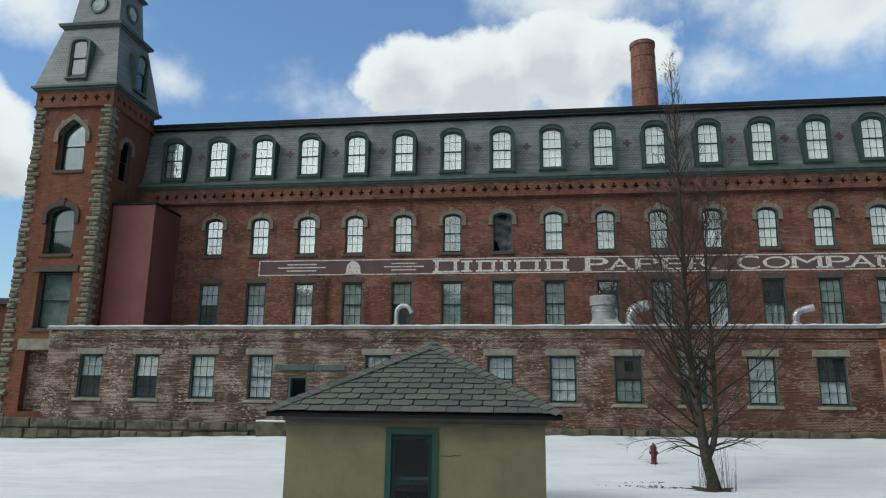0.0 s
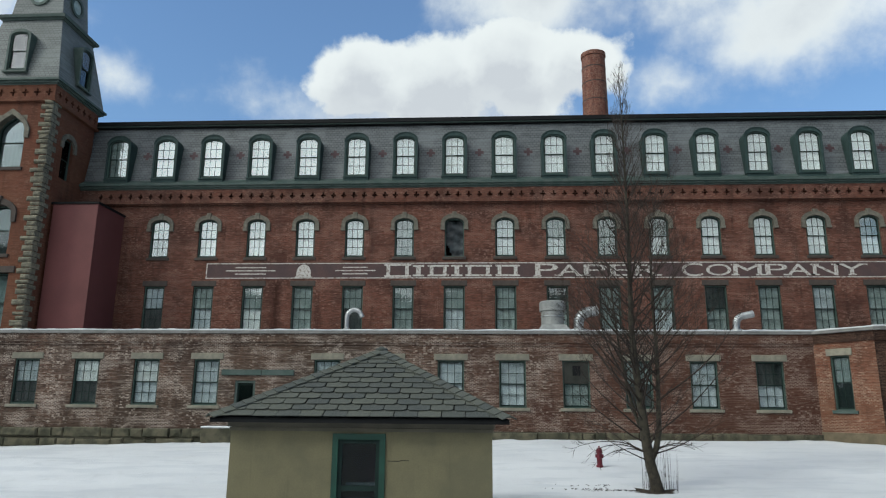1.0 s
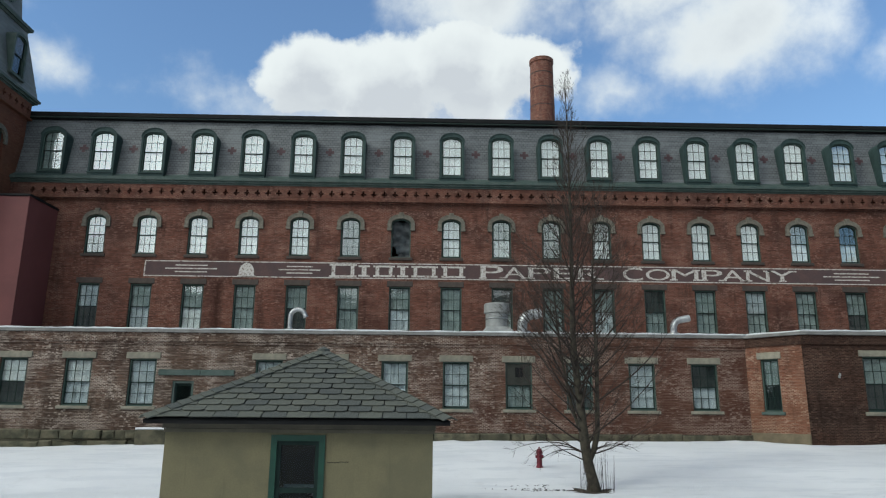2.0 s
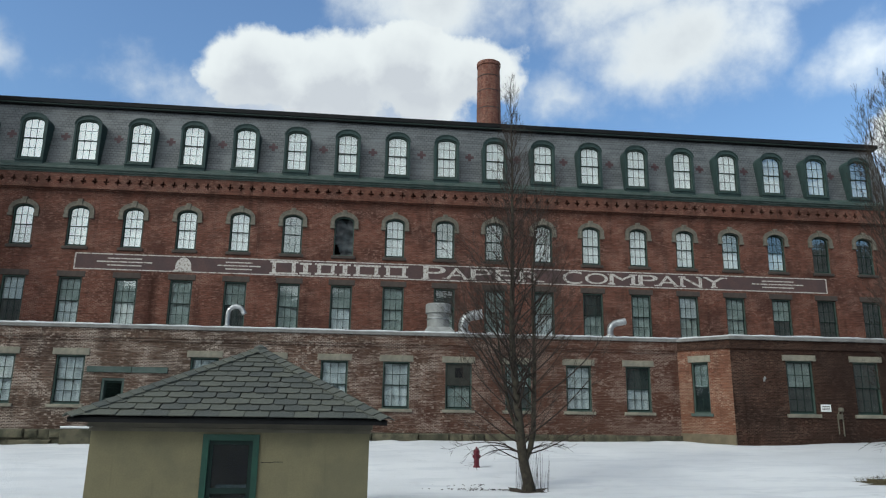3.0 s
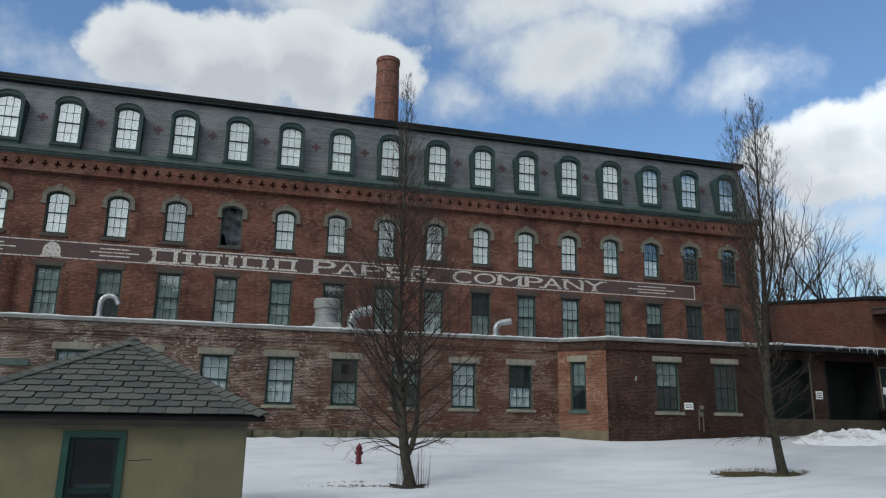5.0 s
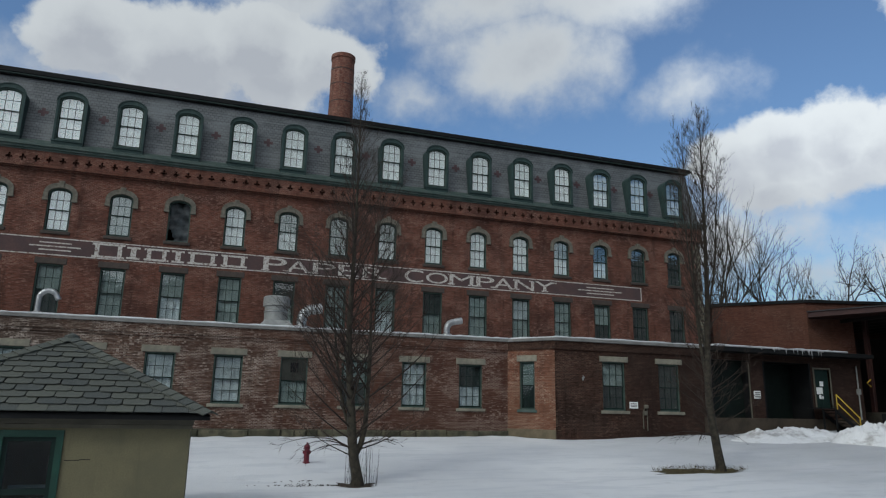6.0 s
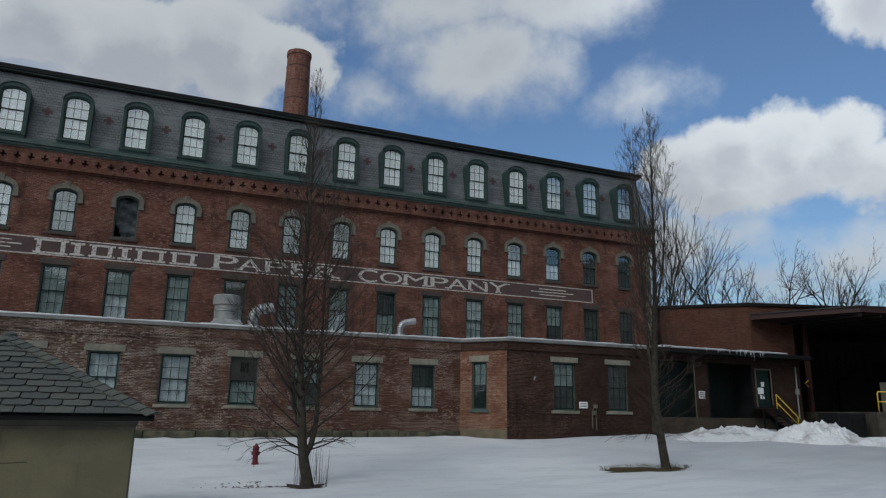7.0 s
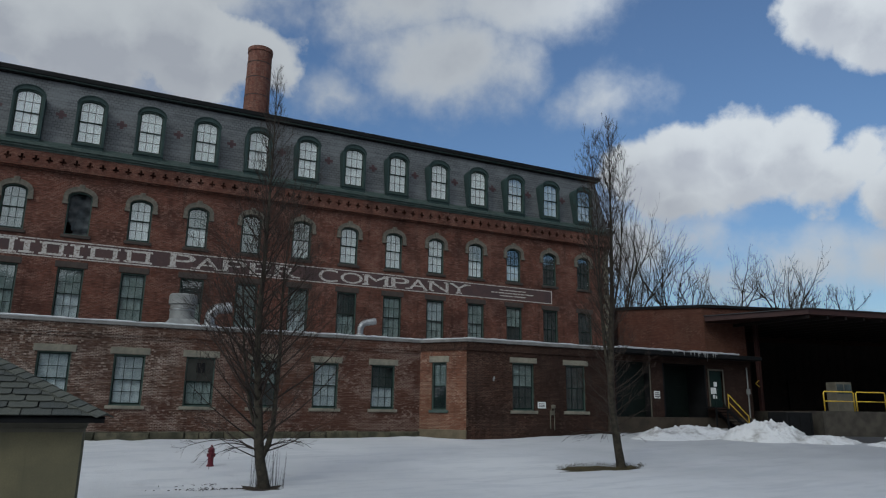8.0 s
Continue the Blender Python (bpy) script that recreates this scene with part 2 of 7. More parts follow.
        down = n.add("ShaderNodeMath", operation="MULTIPLY")
        n.link(n.span(ragged.outputs[0], half * 0.1, -half * 0.9), down.inputs[0])
        n.link(n.span(spot.outputs[1], z1, z1 - 0.4), down.inputs[1])
        low = n.add("ShaderNodeMath", operation="MULTIPLY")
        n.link(down.outputs[0], low.inputs[0])
        n.link(n.span(spot.outputs[1], z0, z0 + 0.6, 0.0, 0.8), low.inputs[1])
        c = n.mix(low.outputs[0], c, tuple(v * 0.3 for v in tones[1]))
    if drift:
        # brick tone changes along the wall; on the loading wing it paints shading and dirt
        lo, hi, other, amount = drift
        along = n.add("ShaderNodeSeparateXYZ")
        n.link(uv, along.inputs[0])
        edge = n.add("ShaderNodeMath", operation="MULTIPLY_ADD")
        n.link(n.noise(0.35, 5.0, 0.6, n.coords("UV", (1, 1, 31))), edge.inputs[0])
        edge.inputs[1].default_value = 22.0
        n.link(along.outputs[0], edge.inputs[2])
        c = n.mix(n.span(edge.outputs[0], lo + 11.0, hi + 11.0, 0.0, amount), c, other)
    n.color(c)
    n.bump(t.outputs["Fac"], -0.45, 0.012)
    return n.mat


def slate(name, a, b):
    n = Nodes(name, 0.62, 0.0, 0.35)
    uv = n.coords("UV")
    t = n.add("ShaderNodeTexBrick", offset=0.5)
    n.link(uv, t.inputs["Vector"])
    for key, v in (("Scale", 1.0), ("Mortar Size", 0.018), ("Mortar Smooth", 0.2), ("Bias", 0.0), ("Brick Width", 0.24), ("Row Height", 0.17)):
        t.inputs[key].default_value = v
    t.inputs["Color1"].default_value, t.inputs["Color2"].default_value, t.inputs["Mortar"].default_value = (*a, 1), (*b, 1), (*[v * 0.35 for v in a], 1)
    big = n.noise(0.5, 6.0, 0.65, uv)
    spots = n.noise(3.0, 6.0, 0.7, uv)
    c = n.mix(n.span(big, 0.45, 0.62, 0.0, 0.55), t.outputs["Color"], tuple(v * 1.35 for v in a))
    # rows weather apart, and single slates have been changed
    row = n.noise(1.0, 3.0, 0.6, n.coords("UV", (0.45, 5.9, 3)))
    c = n.mix(n.span(row, 0.5, 0.66, 0.0, 0.4), c, tuple(v * 1.55 for v in a))
    c = n.mix(n.span(row, 0.48, 0.36, 0.0, 0.4), c, tuple(v * 0.55 for v in a))
    c = n.mix(n.span(spots, 0.62, 0.75, 0.0, 0.5), c, (0.26, 0.26, 0.25))
    n.color(c)
    n.bump(t.outputs["Fac"], -0.4, 0.012)
    return n.mat


def glass(name, tint=(0.955, 0.985, 0.985), shine=0.135, wave=0.06):
    """Old sheet glass: see-through, with a wavy mirror that grows towards grazing."""
    m = bpy.data.materials.new(name)
    m.use_nodes = True
    nt = m.node_tree
    nt.nodes.clear()
    add = nt.nodes.new
    out, mixer, clear, gloss, fres = add("ShaderNodeOutputMaterial"), add("ShaderNodeMixShader"), add("ShaderNodeBsdfTransparent"), add("ShaderNodeBsdfGlossy"), add("ShaderNodeFresnel")
    clear.inputs[0].default_value = (*tint, 1)
    gloss.inputs["Roughness"].default_value = 0.03
    fres.inputs[0].default_value = 1.5
    up = add("ShaderNodeMath")
    up.operation, up.use_clamp = "ADD", True
    up.inputs[1].default_value = shine - 0.04
    nt.links.new(fres.outputs[0], up.inputs[0])
    tex, co, b = add("ShaderNodeTexNoise"), add("ShaderNodeTexCoord"), add("ShaderNodeBump")
    tex.inputs["Scale"].default_value = 3.0
    b.inputs["Strength"].default_value, b.inputs["Distance"].default_value = wave, 0.03
    nt.links.new(co.outputs["Object"], tex.inputs["Vector"])
    nt.links.new(tex.outputs[0], b.inputs["Height"])
    nt.links.new(b.outputs[0], gloss.inputs["Normal"])
    nt.links.new(up.outputs[0], mixer.inputs[0])
    nt.links.new(clear.outputs[0], mixer.inputs[1])
    nt.links.new(gloss.outputs[0], mixer.inputs[2])
    nt.links.new(mixer.outputs[0], out.inputs[0])
    return m


M = {}
M["brick_red"] = brick("worn red mill brick", ((0.108, 0.0385, 0.0245), (0.076, 0.0295, 0.020), (0.122, 0.056, 0.040)), (0.105, 0.059, 0.046), (0.042, 0.020, 0.0155), (0.27, 0.17, 0.135), 0.34, 0.75, 0.010, 0.5, 0.03, None, ((-12.45, 6.3, 10.1, 0.5),))
M["brick_old"] = brick("weathered annex brick", ((0.084, 0.040, 0.027), (0.048, 0.027, 0.0195), (0.116, 0.082, 0.064)), (0.094, 0.068, 0.050), (0.042, 0.026, 0.020), (0.37, 0.315, 0.27), 0.6, 0.95, 0.012, 0.7, 0.10, (-6.0, 11.0, (0.066, 0.023, 0.014), 0.5))
M["brick_tower"] = brick("orange tower brick", ((0.118, 0.044, 0.026), (0.102, 0.039, 0.023), (0.085, 0.032, 0.021)), (0.11, 0.052, 0.035), (0.066, 0.028, 0.019), (0.3, 0.2, 0.15), 0.12, 0.55, 0.005, 0.25)
M["brick_bay"] = brick("warm bay brick", ((0.150, 0.056, 0.031), (0.110, 0.042, 0.025), (0.085, 0.038, 0.024)), (0.16, 0.095, 0.068), (0.065, 0.029, 0.019), (0.34, 0.26, 0.2), 0.4, 0.5, 0.010, 0.45)
# its drift darkens the right end: tree shading painted in, with dirt
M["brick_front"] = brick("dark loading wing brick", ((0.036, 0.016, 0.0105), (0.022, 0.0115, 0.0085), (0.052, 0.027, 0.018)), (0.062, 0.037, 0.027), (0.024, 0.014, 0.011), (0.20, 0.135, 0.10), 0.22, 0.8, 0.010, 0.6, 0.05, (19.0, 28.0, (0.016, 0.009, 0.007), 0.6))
M["brick_dark"] = brick("dark warehouse brick", ((0.078, 0.030, 0.019), (0.062, 0.024, 0.016), (0.05, 0.021, 0.016)), (0.07, 0.038, 0.028), (0.036, 0.015, 0.011), (0.2, 0.13, 0.1), 0.2, 0.6, 0.007, 0.35)
M["brick_stack"] = brick("chimney brick", ((0.175, 0.066, 0.044), (0.115, 0.044, 0.032), (0.07, 0.03, 0.024)), (0.19, 0.11, 0.085), (0.075, 0.032, 0.025), (0.30, 0.22, 0.18), 0.3, 0.7, 0.010, 0.5, 0.05)
M["slate"] = slate("grey mansard slate", (0.092, 0.099, 0.103), (0.070, 0.076, 0.081))
M["slate_tower"] = slate("greenish tower slate", (0.094, 0.104, 0.102), (0.080, 0.089, 0.088))
M["slate_red"] = plain("red slate", (0.068, 0.034, 0.037), (0.058, 0.031, 0.034), 4.0, 0.6)
M["green"] = plain("dark green paint", (0.010, 0.024, 0.020), (0.007, 0.017, 0.0145), 2.5, 0.55, bump=0.1, spec=0.15)
M["green_light"] = plain("faded green paint", (0.040, 0.064, 0.056), (0.068, 0.088, 0.079), 1.8, 0.6, spec=0.2)
M["green_frame"] = plain("weathered grey green window paint", (0.040, 0.064, 0.054), (0.058, 0.082, 0.071), 3.0, 0.65, spec=0.15)
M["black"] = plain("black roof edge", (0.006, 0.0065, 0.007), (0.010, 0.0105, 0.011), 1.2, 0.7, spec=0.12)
M["stone"] = plain("grey sandstone trim", (0.15, 0.137, 0.108), (0.085, 0.079, 0.064), 4.5, 0.9, bump=0.5, fine=14)
M["stone_pale"] = plain("pale limestone trim", (0.215, 0.20, 0.155), (0.14, 0.132, 0.105), 2.4, 0.9, bump=0.5, fine=14)
M["stone_brown"] = plain("brownstone trim", (0.064, 0.050, 0.042), (0.044, 0.036, 0.031), 2.2, 0.9, bump=0.5, fine=14)
M["stone_quoin"] = plain("rough quoin stone", (0.185, 0.168, 0.122), (0.095, 0.09, 0.07), 5.0, 0.95, bump=0.8, fine=9)
M["stone_base"] = plain("mossy foundation stone", (0.108, 0.096, 0.064), (0.030, 0.032, 0.020), 1.6, 0.95, bump=0.8, fine=8)
M["dock_stone"] = plain("grimy dock base", (0.050, 0.038, 0.026), (0.026, 0.021, 0.015), 1.1, 0.9, bump=0.5, fine=9)
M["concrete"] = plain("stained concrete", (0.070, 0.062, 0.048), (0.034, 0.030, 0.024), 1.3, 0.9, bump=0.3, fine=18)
M["joint"] = plain("dark mortar joint", (0.07, 0.063, 0.043), (0.045, 0.042, 0.03), 3.0, 0.95)
M["blind"] = plain("white window blind", (0.88, 0.89, 0.88), (0.72, 0.755, 0.76), 1.9, 0.9, bump=0.0, fine=6)
M["blind_grey"] = plain("grey window film", (0.36, 0.42, 0.41), (0.20, 0.25, 0.245), 1.7, 0.9, bump=0.0, fine=6)
M["blind_pale"] = plain("pale window sheet", (0.64, 0.69, 0.72), (0.44, 0.49, 0.52), 1.7, 0.9, bump=0.0, fine=6)
# behind sashes this dark sheet stands in for the unlit room
M["dim_sheet"] = plain("dim interior", (0.05, 0.064, 0.064), (0.025, 0.034, 0.036), 1.2, 0.9, bump=0.0, fine=6)
M["sign_ground"] = plain("worn dark sign paint", (0.062, 0.042, 0.042), (0.085, 0.05, 0.046), 0.9, 0.9, bump=0.2, fine=9)
M["red_panel"] = plain("dull red panel paint", (0.112, 0.036, 0.035), (0.095, 0.030, 0.029), 0.6, 0.7, bump=0.05)
M["trim_drab"] = plain("drab wood trim", (0.11, 0.10, 0.075), (0.08, 0.074, 0.056), 2.0, 0.8)
M["void"] = plain("sooty tarpaulin", (0.040, 0.050, 0.055), (0.008, 0.010, 0.012), 2.2, 0.45, bump=0.6, fine=5)
M["tin"] = plain("galvanised sheet", (0.44, 0.45, 0.45), (0.32, 0.33, 0.335), 5.0, 0.33, 0.85, bump=0.1, spec=0.5)
M["white_metal"] = plain("dull white enamelled metal", (0.24, 0.245, 0.235), (0.17, 0.175, 0.168), 2.5, 0.5)
M["hydrant_red"] = plain("faded red enamel", (0.125, 0.013, 0.024), (0.09, 0.011, 0.02), 6.0, 0.5)
M["bark"] = plain("grey brown bark", (0.046, 0.040, 0.028), (0.018, 0.015, 0.012), 5.0, 0.95, bump=1.0, fine=14)
M["twig"] = plain("brown twig bark", (0.034, 0.024, 0.018), (0.022, 0.016, 0.0125), 2.0, 0.9, bump=0)
M["soil"] = plain("wet leaf litter", (0.028, 0.022, 0.016), (0.055, 0.042, 0.028), 4.0, 0.95, bump=0.8, fine=25)
M["dry_grass"] = plain("matted dry grass", (0.085, 0.068, 0.028), (0.034, 0.027, 0.014), 3.0, 0.95, bump=0.8, fine=40)
M["asphalt"] = plain("wet asphalt", (0.045, 0.046, 0.048), (0.06, 0.06, 0.062), 0.8, 0.55, bump=0.3, fine=40)
M["steel_red"] = plain("oxide red steel", (0.040, 0.016, 0.013), (0.030, 0.012, 0.011), 1.5, 0.6)
# shade under the dock canopy, put into a near-black colour
M["shade_black"] = plain("near-black shade under dock canopy", (0.018, 0.012, 0.010), (0.011, 0.008, 0.007), 1.2, 0.85, bump=0.4, fine=6)
M["yellow"] = plain("yellow safety paint", (0.62, 0.42, 0.04), (0.5, 0.34, 0.035), 3.0, 0.5)
M["paper"] = plain("white notice paper", (0.72, 0.73, 0.72), (0.62, 0.63, 0.62), 8.0, 0.9, bump=0)
M["board_dim"] = plain("dark weathered board", (0.028, 0.029, 0.024), (0.018, 0.018, 0.015), 2.5, 0.85)
M["tan_render"] = plain("tan stained render", (0.15, 0.122, 0.078), (0.095, 0.078, 0.05), 2.0, 0.9, bump=0.3, fine=14)
M["fascia"] = plain("grey weathered fascia", (0.19, 0.187, 0.178), (0.12, 0.117, 0.11), 1.5, 0.8)
M["door_dark"] = plain("green black door paint", (0.0065, 0.011, 0.009), (0.004, 0.007, 0.006), 1.5, 0.6, spec=0.12)
M["green_dormer"] = plain("faded blue green dormer paint", (0.034, 0.056, 0.053), (0.022, 0.040, 0.038), 2.5, 0.6, spec=0.15)
M["tar"] = plain("dark roofing", (0.03, 0.03, 0.032), (0.045, 0.045, 0.046), 0.7, 0.9)
M["rust"] = plain("rusty bin steel", (0.05, 0.035, 0.03), (0.03, 0.026, 0.024), 2.0, 0.7)
M["glass"] = glass("old window glass", shine=0.12, wave=0.07)
M["glass_dark"] = glass("dark window glass", (0.7, 0.75, 0.75), 0.02, 0.0)


def snow_mat():
    n = Nodes("old snow", 0.75, 0.0, 0.3)
    at = n.coords("Object")
    big, mid, fine = n.noise(0.16, 4, 0.5, at), n.noise(1.3, 6, 0.65, at), n.noise(14.0, 5, 0.7, at)
    c = n.mix(n.span(big, 0.4, 0.62, 0.0, 0.7), (0.565, 0.572, 0.58), (0.485, 0.495, 0.51))
    crust = n.noise(1.0, 6, 0.6, n.coords("Object", (0.35, 1.3, 1)))
    c = n.mix(n.span(crust, 0.48, 0.62, 0.0, 0.6), c, (0.45, 0.465, 0.49))
    c = n.mix(n.span(mid, 0.56, 0.74, 0.0, 0.5), c, (0.39, 0.395, 0.40))
    # greys towards the truck lane, the shading there put into the snow colour
    place = n.add("ShaderNodeSeparateXYZ")
    n.link(at, place.inputs[0])
    reach = n.add("ShaderNodeMath", operation="MULTIPLY_ADD")
    n.link(n.noise(0.25, 5, 0.6, at), reach.inputs[0])
    reach.inputs[1].default_value = 14.0
    n.link(place.outputs[0], reach.inputs[2])
    c = n.mix(n.span(reach.outputs[0], 20.0, 44.0, 0.0, 0.85), c, (0.27, 0.275, 0.285))
    c = n.mix(n.span(n.noise(4.5, 4, 0.6, at), 0.72, 0.76, 0.0, 0.5), c, (0.2, 0.17, 0.13))
    n.color(c)
    h = n.add("ShaderNodeMath", operation="ADD")
    n.link(mid, h.inputs[0])
    n.link(n.span(fine, 0.2, 0.8, 0.0, 0.25), h.inputs[1])
    n.bump(h.outputs[0], 0.75, 0.10)
    return n.mat


def dirty_snow_mat():
    n = Nodes("ploughed snow", 0.8, 0.0, 0.2)
    at = n.coords("Object")
    mid, fine = n.noise(0.9, 7, 0.72, at), n.noise(6.0, 6, 0.7, at)
    c = n.mix(n.span(mid, 0.46, 0.68, 0.0, 0.85), (0.53, 0.535, 0.54), (0.22, 0.21, 0.195))
    n.color(n.mix(n.span(fine, 0.62, 0.72, 0.0, 0.6), c, (0.2, 0.19, 0.18)))
    n.bump(fine, 0.6, 0.1)
    return n.mat


def worn_white():
    """Sign lettering whose paint has flaked to the brick."""
    n = Nodes("flaked white paint", 0.9, 0.0, 0.15)
    uv = n.coords("Object")
    wear = n.noise(7.0, 8.0, 0.75, uv)
    n.color(n.mix(n.span(wear, 0.50, 0.60, 0.0, 0.85), (0.40, 0.38, 0.35), (0.10, 0.06, 0.05)))
    return n.mat


def stucco_mat():
    n = Nodes("stained olive stucco", 0.95, 0.0, 0.1)
    at = n.coords("Object")
    big, grain = n.noise(0.8, 6, 0.65, at), n.noise(34.0, 4, 0.7, at)
    run = n.noise(1.0, 6, 0.65, n.coords("Object", (3.5, 3.5, 0.35)))
    c = n.mix(n.span(big, 0.38, 0.64), (0.138, 0.124, 0.075), (0.108, 0.100, 0.064))
    c = n.mix(n.span(run, 0.5, 0.7, 0.0, 0.45), c, (0.075, 0.072, 0.048))
    c = n.mix(n.span(grain, 0.35, 0.7, 0.0, 0.35), c, (0.085, 0.078, 0.05))
    n.color(c)
    n.bump(grain, 0.5, 0.012)
    return n.mat


def shingle_mat():
    n = Nodes("grey green slate shingle", 0.9, 0.0, 0.2)
    at = n.coords("Object")
    rnd = n.add("ShaderNodeObjectInfo").outputs["Random"]
    c = n.mix(n.span(rnd, 0.0, 1.0), (0.040, 0.045, 0.043), (0.070, 0.074, 0.060))
    c = n.mix(n.span(n.noise(6.0, 5, 0.65, at), 0.42, 0.68, 0.0, 0.6), c, (0.045, 0.050, 0.048))
    c = n.mix(n.span(n.noise(45.0, 3, 0.6, at), 0.4, 0.7, 0.0, 0.5), c, (0.115, 0.118, 0.10))
    n.color(c)
    n.bump(n.noise(60.0, 4, 0.7, at), 0.7, 0.012)
    return n.mat


M["stucco"], M["shingle"] = stucco_mat(), shingle_mat()
M["snow"], M["snow_dirty"], M["letter"] = snow_mat(), dirty_snow_mat(), worn_white()

# ---- mesh helpers ----
def uv_box(bm):
    """UVs in metres, by the way each face looks."""
    layer = bm.loops.layers.uv.verify()
    for f in bm.faces:
        n = f.normal
        if abs(n.z) > 0.75:
            for l in f.loops:
                l[layer].uv = (l.vert.co.x, l.vert.co.y)
        else:
            h = Vector((-n.y, n.x, 0))
            h = h.normalized() if h.length > 1e-6 else Vector((1, 0, 0))
            for l in f.loops:
                l[layer].uv = (l.vert.co.dot(h), l.vert.co.z)


def mesh_of(name, bm, material, smooth=False):
    bm.normal_update()
    uv_box(bm)
    me = bpy.data.meshes.new(name)
    bm.to_mesh(me)
    bm.free()
    for m in material if isinstance(material, (list, tuple)) else (material,):
        me.materials.append(m)
    if smooth:
        me.polygons.foreach_set("use_smooth", [True] * len(me.polygons))
    return me


def world_of(ob):
    return world_of(ob.parent) @ ob.matrix_parent_inverse @ ob.matrix_basis if ob.parent else ob.matrix_basis.copy()


def hang(ob, parent, local=False):
    """Parents ob; its mesh is in world metres unless it is local to the parent."""
    ob.parent = parent
    if not local:
        ob.matrix_parent_inverse = world_of(parent).inverted()
    return ob


def part(name, bm, material, parent, label="", smooth=False, local=False):
    ob = new(name, mesh_of(name, bm, material, smooth))
    hang(ob, parent, local)
    return tagged(ob, label)


def share(name, me, parent, m=None, label="", local=True):
    ob = new(name, me)
    hang(ob, parent, local)
    if m is not None:
        ob.matrix_basis = m
    return tagged(ob, label)


def thing(name, at, label, category, group="", kind=""):
    ob = new(name)
    ob.location = at
    ob.empty_display_size = 0.3
    return tagged(ob, label, category, group, kind)


def solid(name, bm, material, label, category, group="", kind="", smooth=False):
    return tagged(new(name, mesh_of(name, bm, material, smooth)), label, category, group, kind)


def box(bm, x0, x1, y0, y1, z0, z1, m=None, mat=0):
    co = [(x, y, z) for z in (z0, z1) for y in (y0, y1) for x in (x0, x1)]
    v = [bm.verts.new(m @ Vector(c) if m else c) for c in co]
    for q in ((0, 2, 3, 1), (4, 5, 7, 6), (0, 1, 5, 4), (2, 6, 7, 3), (0, 4, 6, 2), (1, 3, 7, 5)):
        f = bm.faces.new([v[i] for i in q])
        f.material_index = mat
    return v


def block(bm, x0, x1, y0, y1, z0, z1, c=0.02, m=None, jit=0.0, rnd=None):
    """A box with its front edges (towards -y) worn by c."""
    j = (lambda: rnd.uniform(-jit, jit)) if jit else (lambda: 0.0)
    back = [(x0, y1, z0), (x1, y1, z0), (x1, y1, z1), (x0, y1, z1)]
    mid = [(x0, y0 + c, z0), (x1, y0 + c, z0), (x1, y0 + c, z1), (x0, y0 + c, z1)]
    front = [(x0 + c + j(), y0 + j(), z0 + c), (x1 - c + j(), y0 + j(), z0 + c), (x1 - c + j(), y0 + j(), z1 - c), (x0 + c + j(), y0 + j(), z1 - c)]
    rings = [[bm.verts.new(m @ Vector(p) if m else p) for p in ring] for ring in (back, mid, front)]
    for a, b in zip(rings, rings[1:]):
        for i in range(4):
            k = (i + 1) % 4
            bm.faces.new((a[i], a[k], b[k], b[i]))
    bm.faces.new(rings[2])
    bm.faces.new(rings[0][::-1])


def prism(bm, outline, z0, z1, m=None):
    """An upright prism over a counter-clockwise outline of (x, y)."""
    lo = [bm.verts.new(m @ Vector((x, y, z0)) if m else (x, y, z0)) for x, y in outline]
    hi = [bm.verts.new(m @ Vector((x, y, z1)) if m else (x, y, z1)) for x, y in outline]
    n = len(outline)
    for i in range(n):
        k = (i + 1) % n
        bm.faces.new((lo[i], lo[k], hi[k], hi[i]))
    bm.faces.new(hi)
    bm.faces.new(lo[::-1])


def slab(bm, outline, y0, y1, m=None):
    """A plate over an outline of (x, z), counter-clockwise as seen from -y."""
    f = [bm.verts.new(m @ Vector((x, y0, z)) if m else (x, y0, z)) for x, z in outline]
    b = [bm.verts.new(m @ Vector((x, y1, z)) if m else (x, y1, z)) for x, z in outline]
    n = len(outline)
    for i in range(n):
        k = (i + 1) % n
        bm.faces.new((f[k], f[i], b[i], b[k]))
    bm.faces.new(f)
    bm.faces.new(b[::-1])


def strip(bm, outer, inner, y0, y1, m=None, close=False):
    """A band between two rows of (x, z), with depth."""
    rows = [[bm.verts.new(m @ Vector((x, y, z)) if m else (x, y, z)) for x, z in line] for line, y in ((outer, y0), (inner, y0), (inner, y1), (outer, y1))]
    n = len(outer)
    for i in range(n if close else n - 1):
        k = (i + 1) % n
        for a, b in ((0, 1), (1, 2), (2, 3), (3, 0)):
            bm.faces.new((rows[a][i], rows[a][k], rows[b][k], rows[b][i]))
    if not close:
        bm.faces.new([rows[a][0] for a in range(4)])
        bm.faces.new([rows[a][-1] for a in (3, 2, 1, 0)])
    bmesh.ops.recalc_face_normals(bm, faces=bm.faces[:])


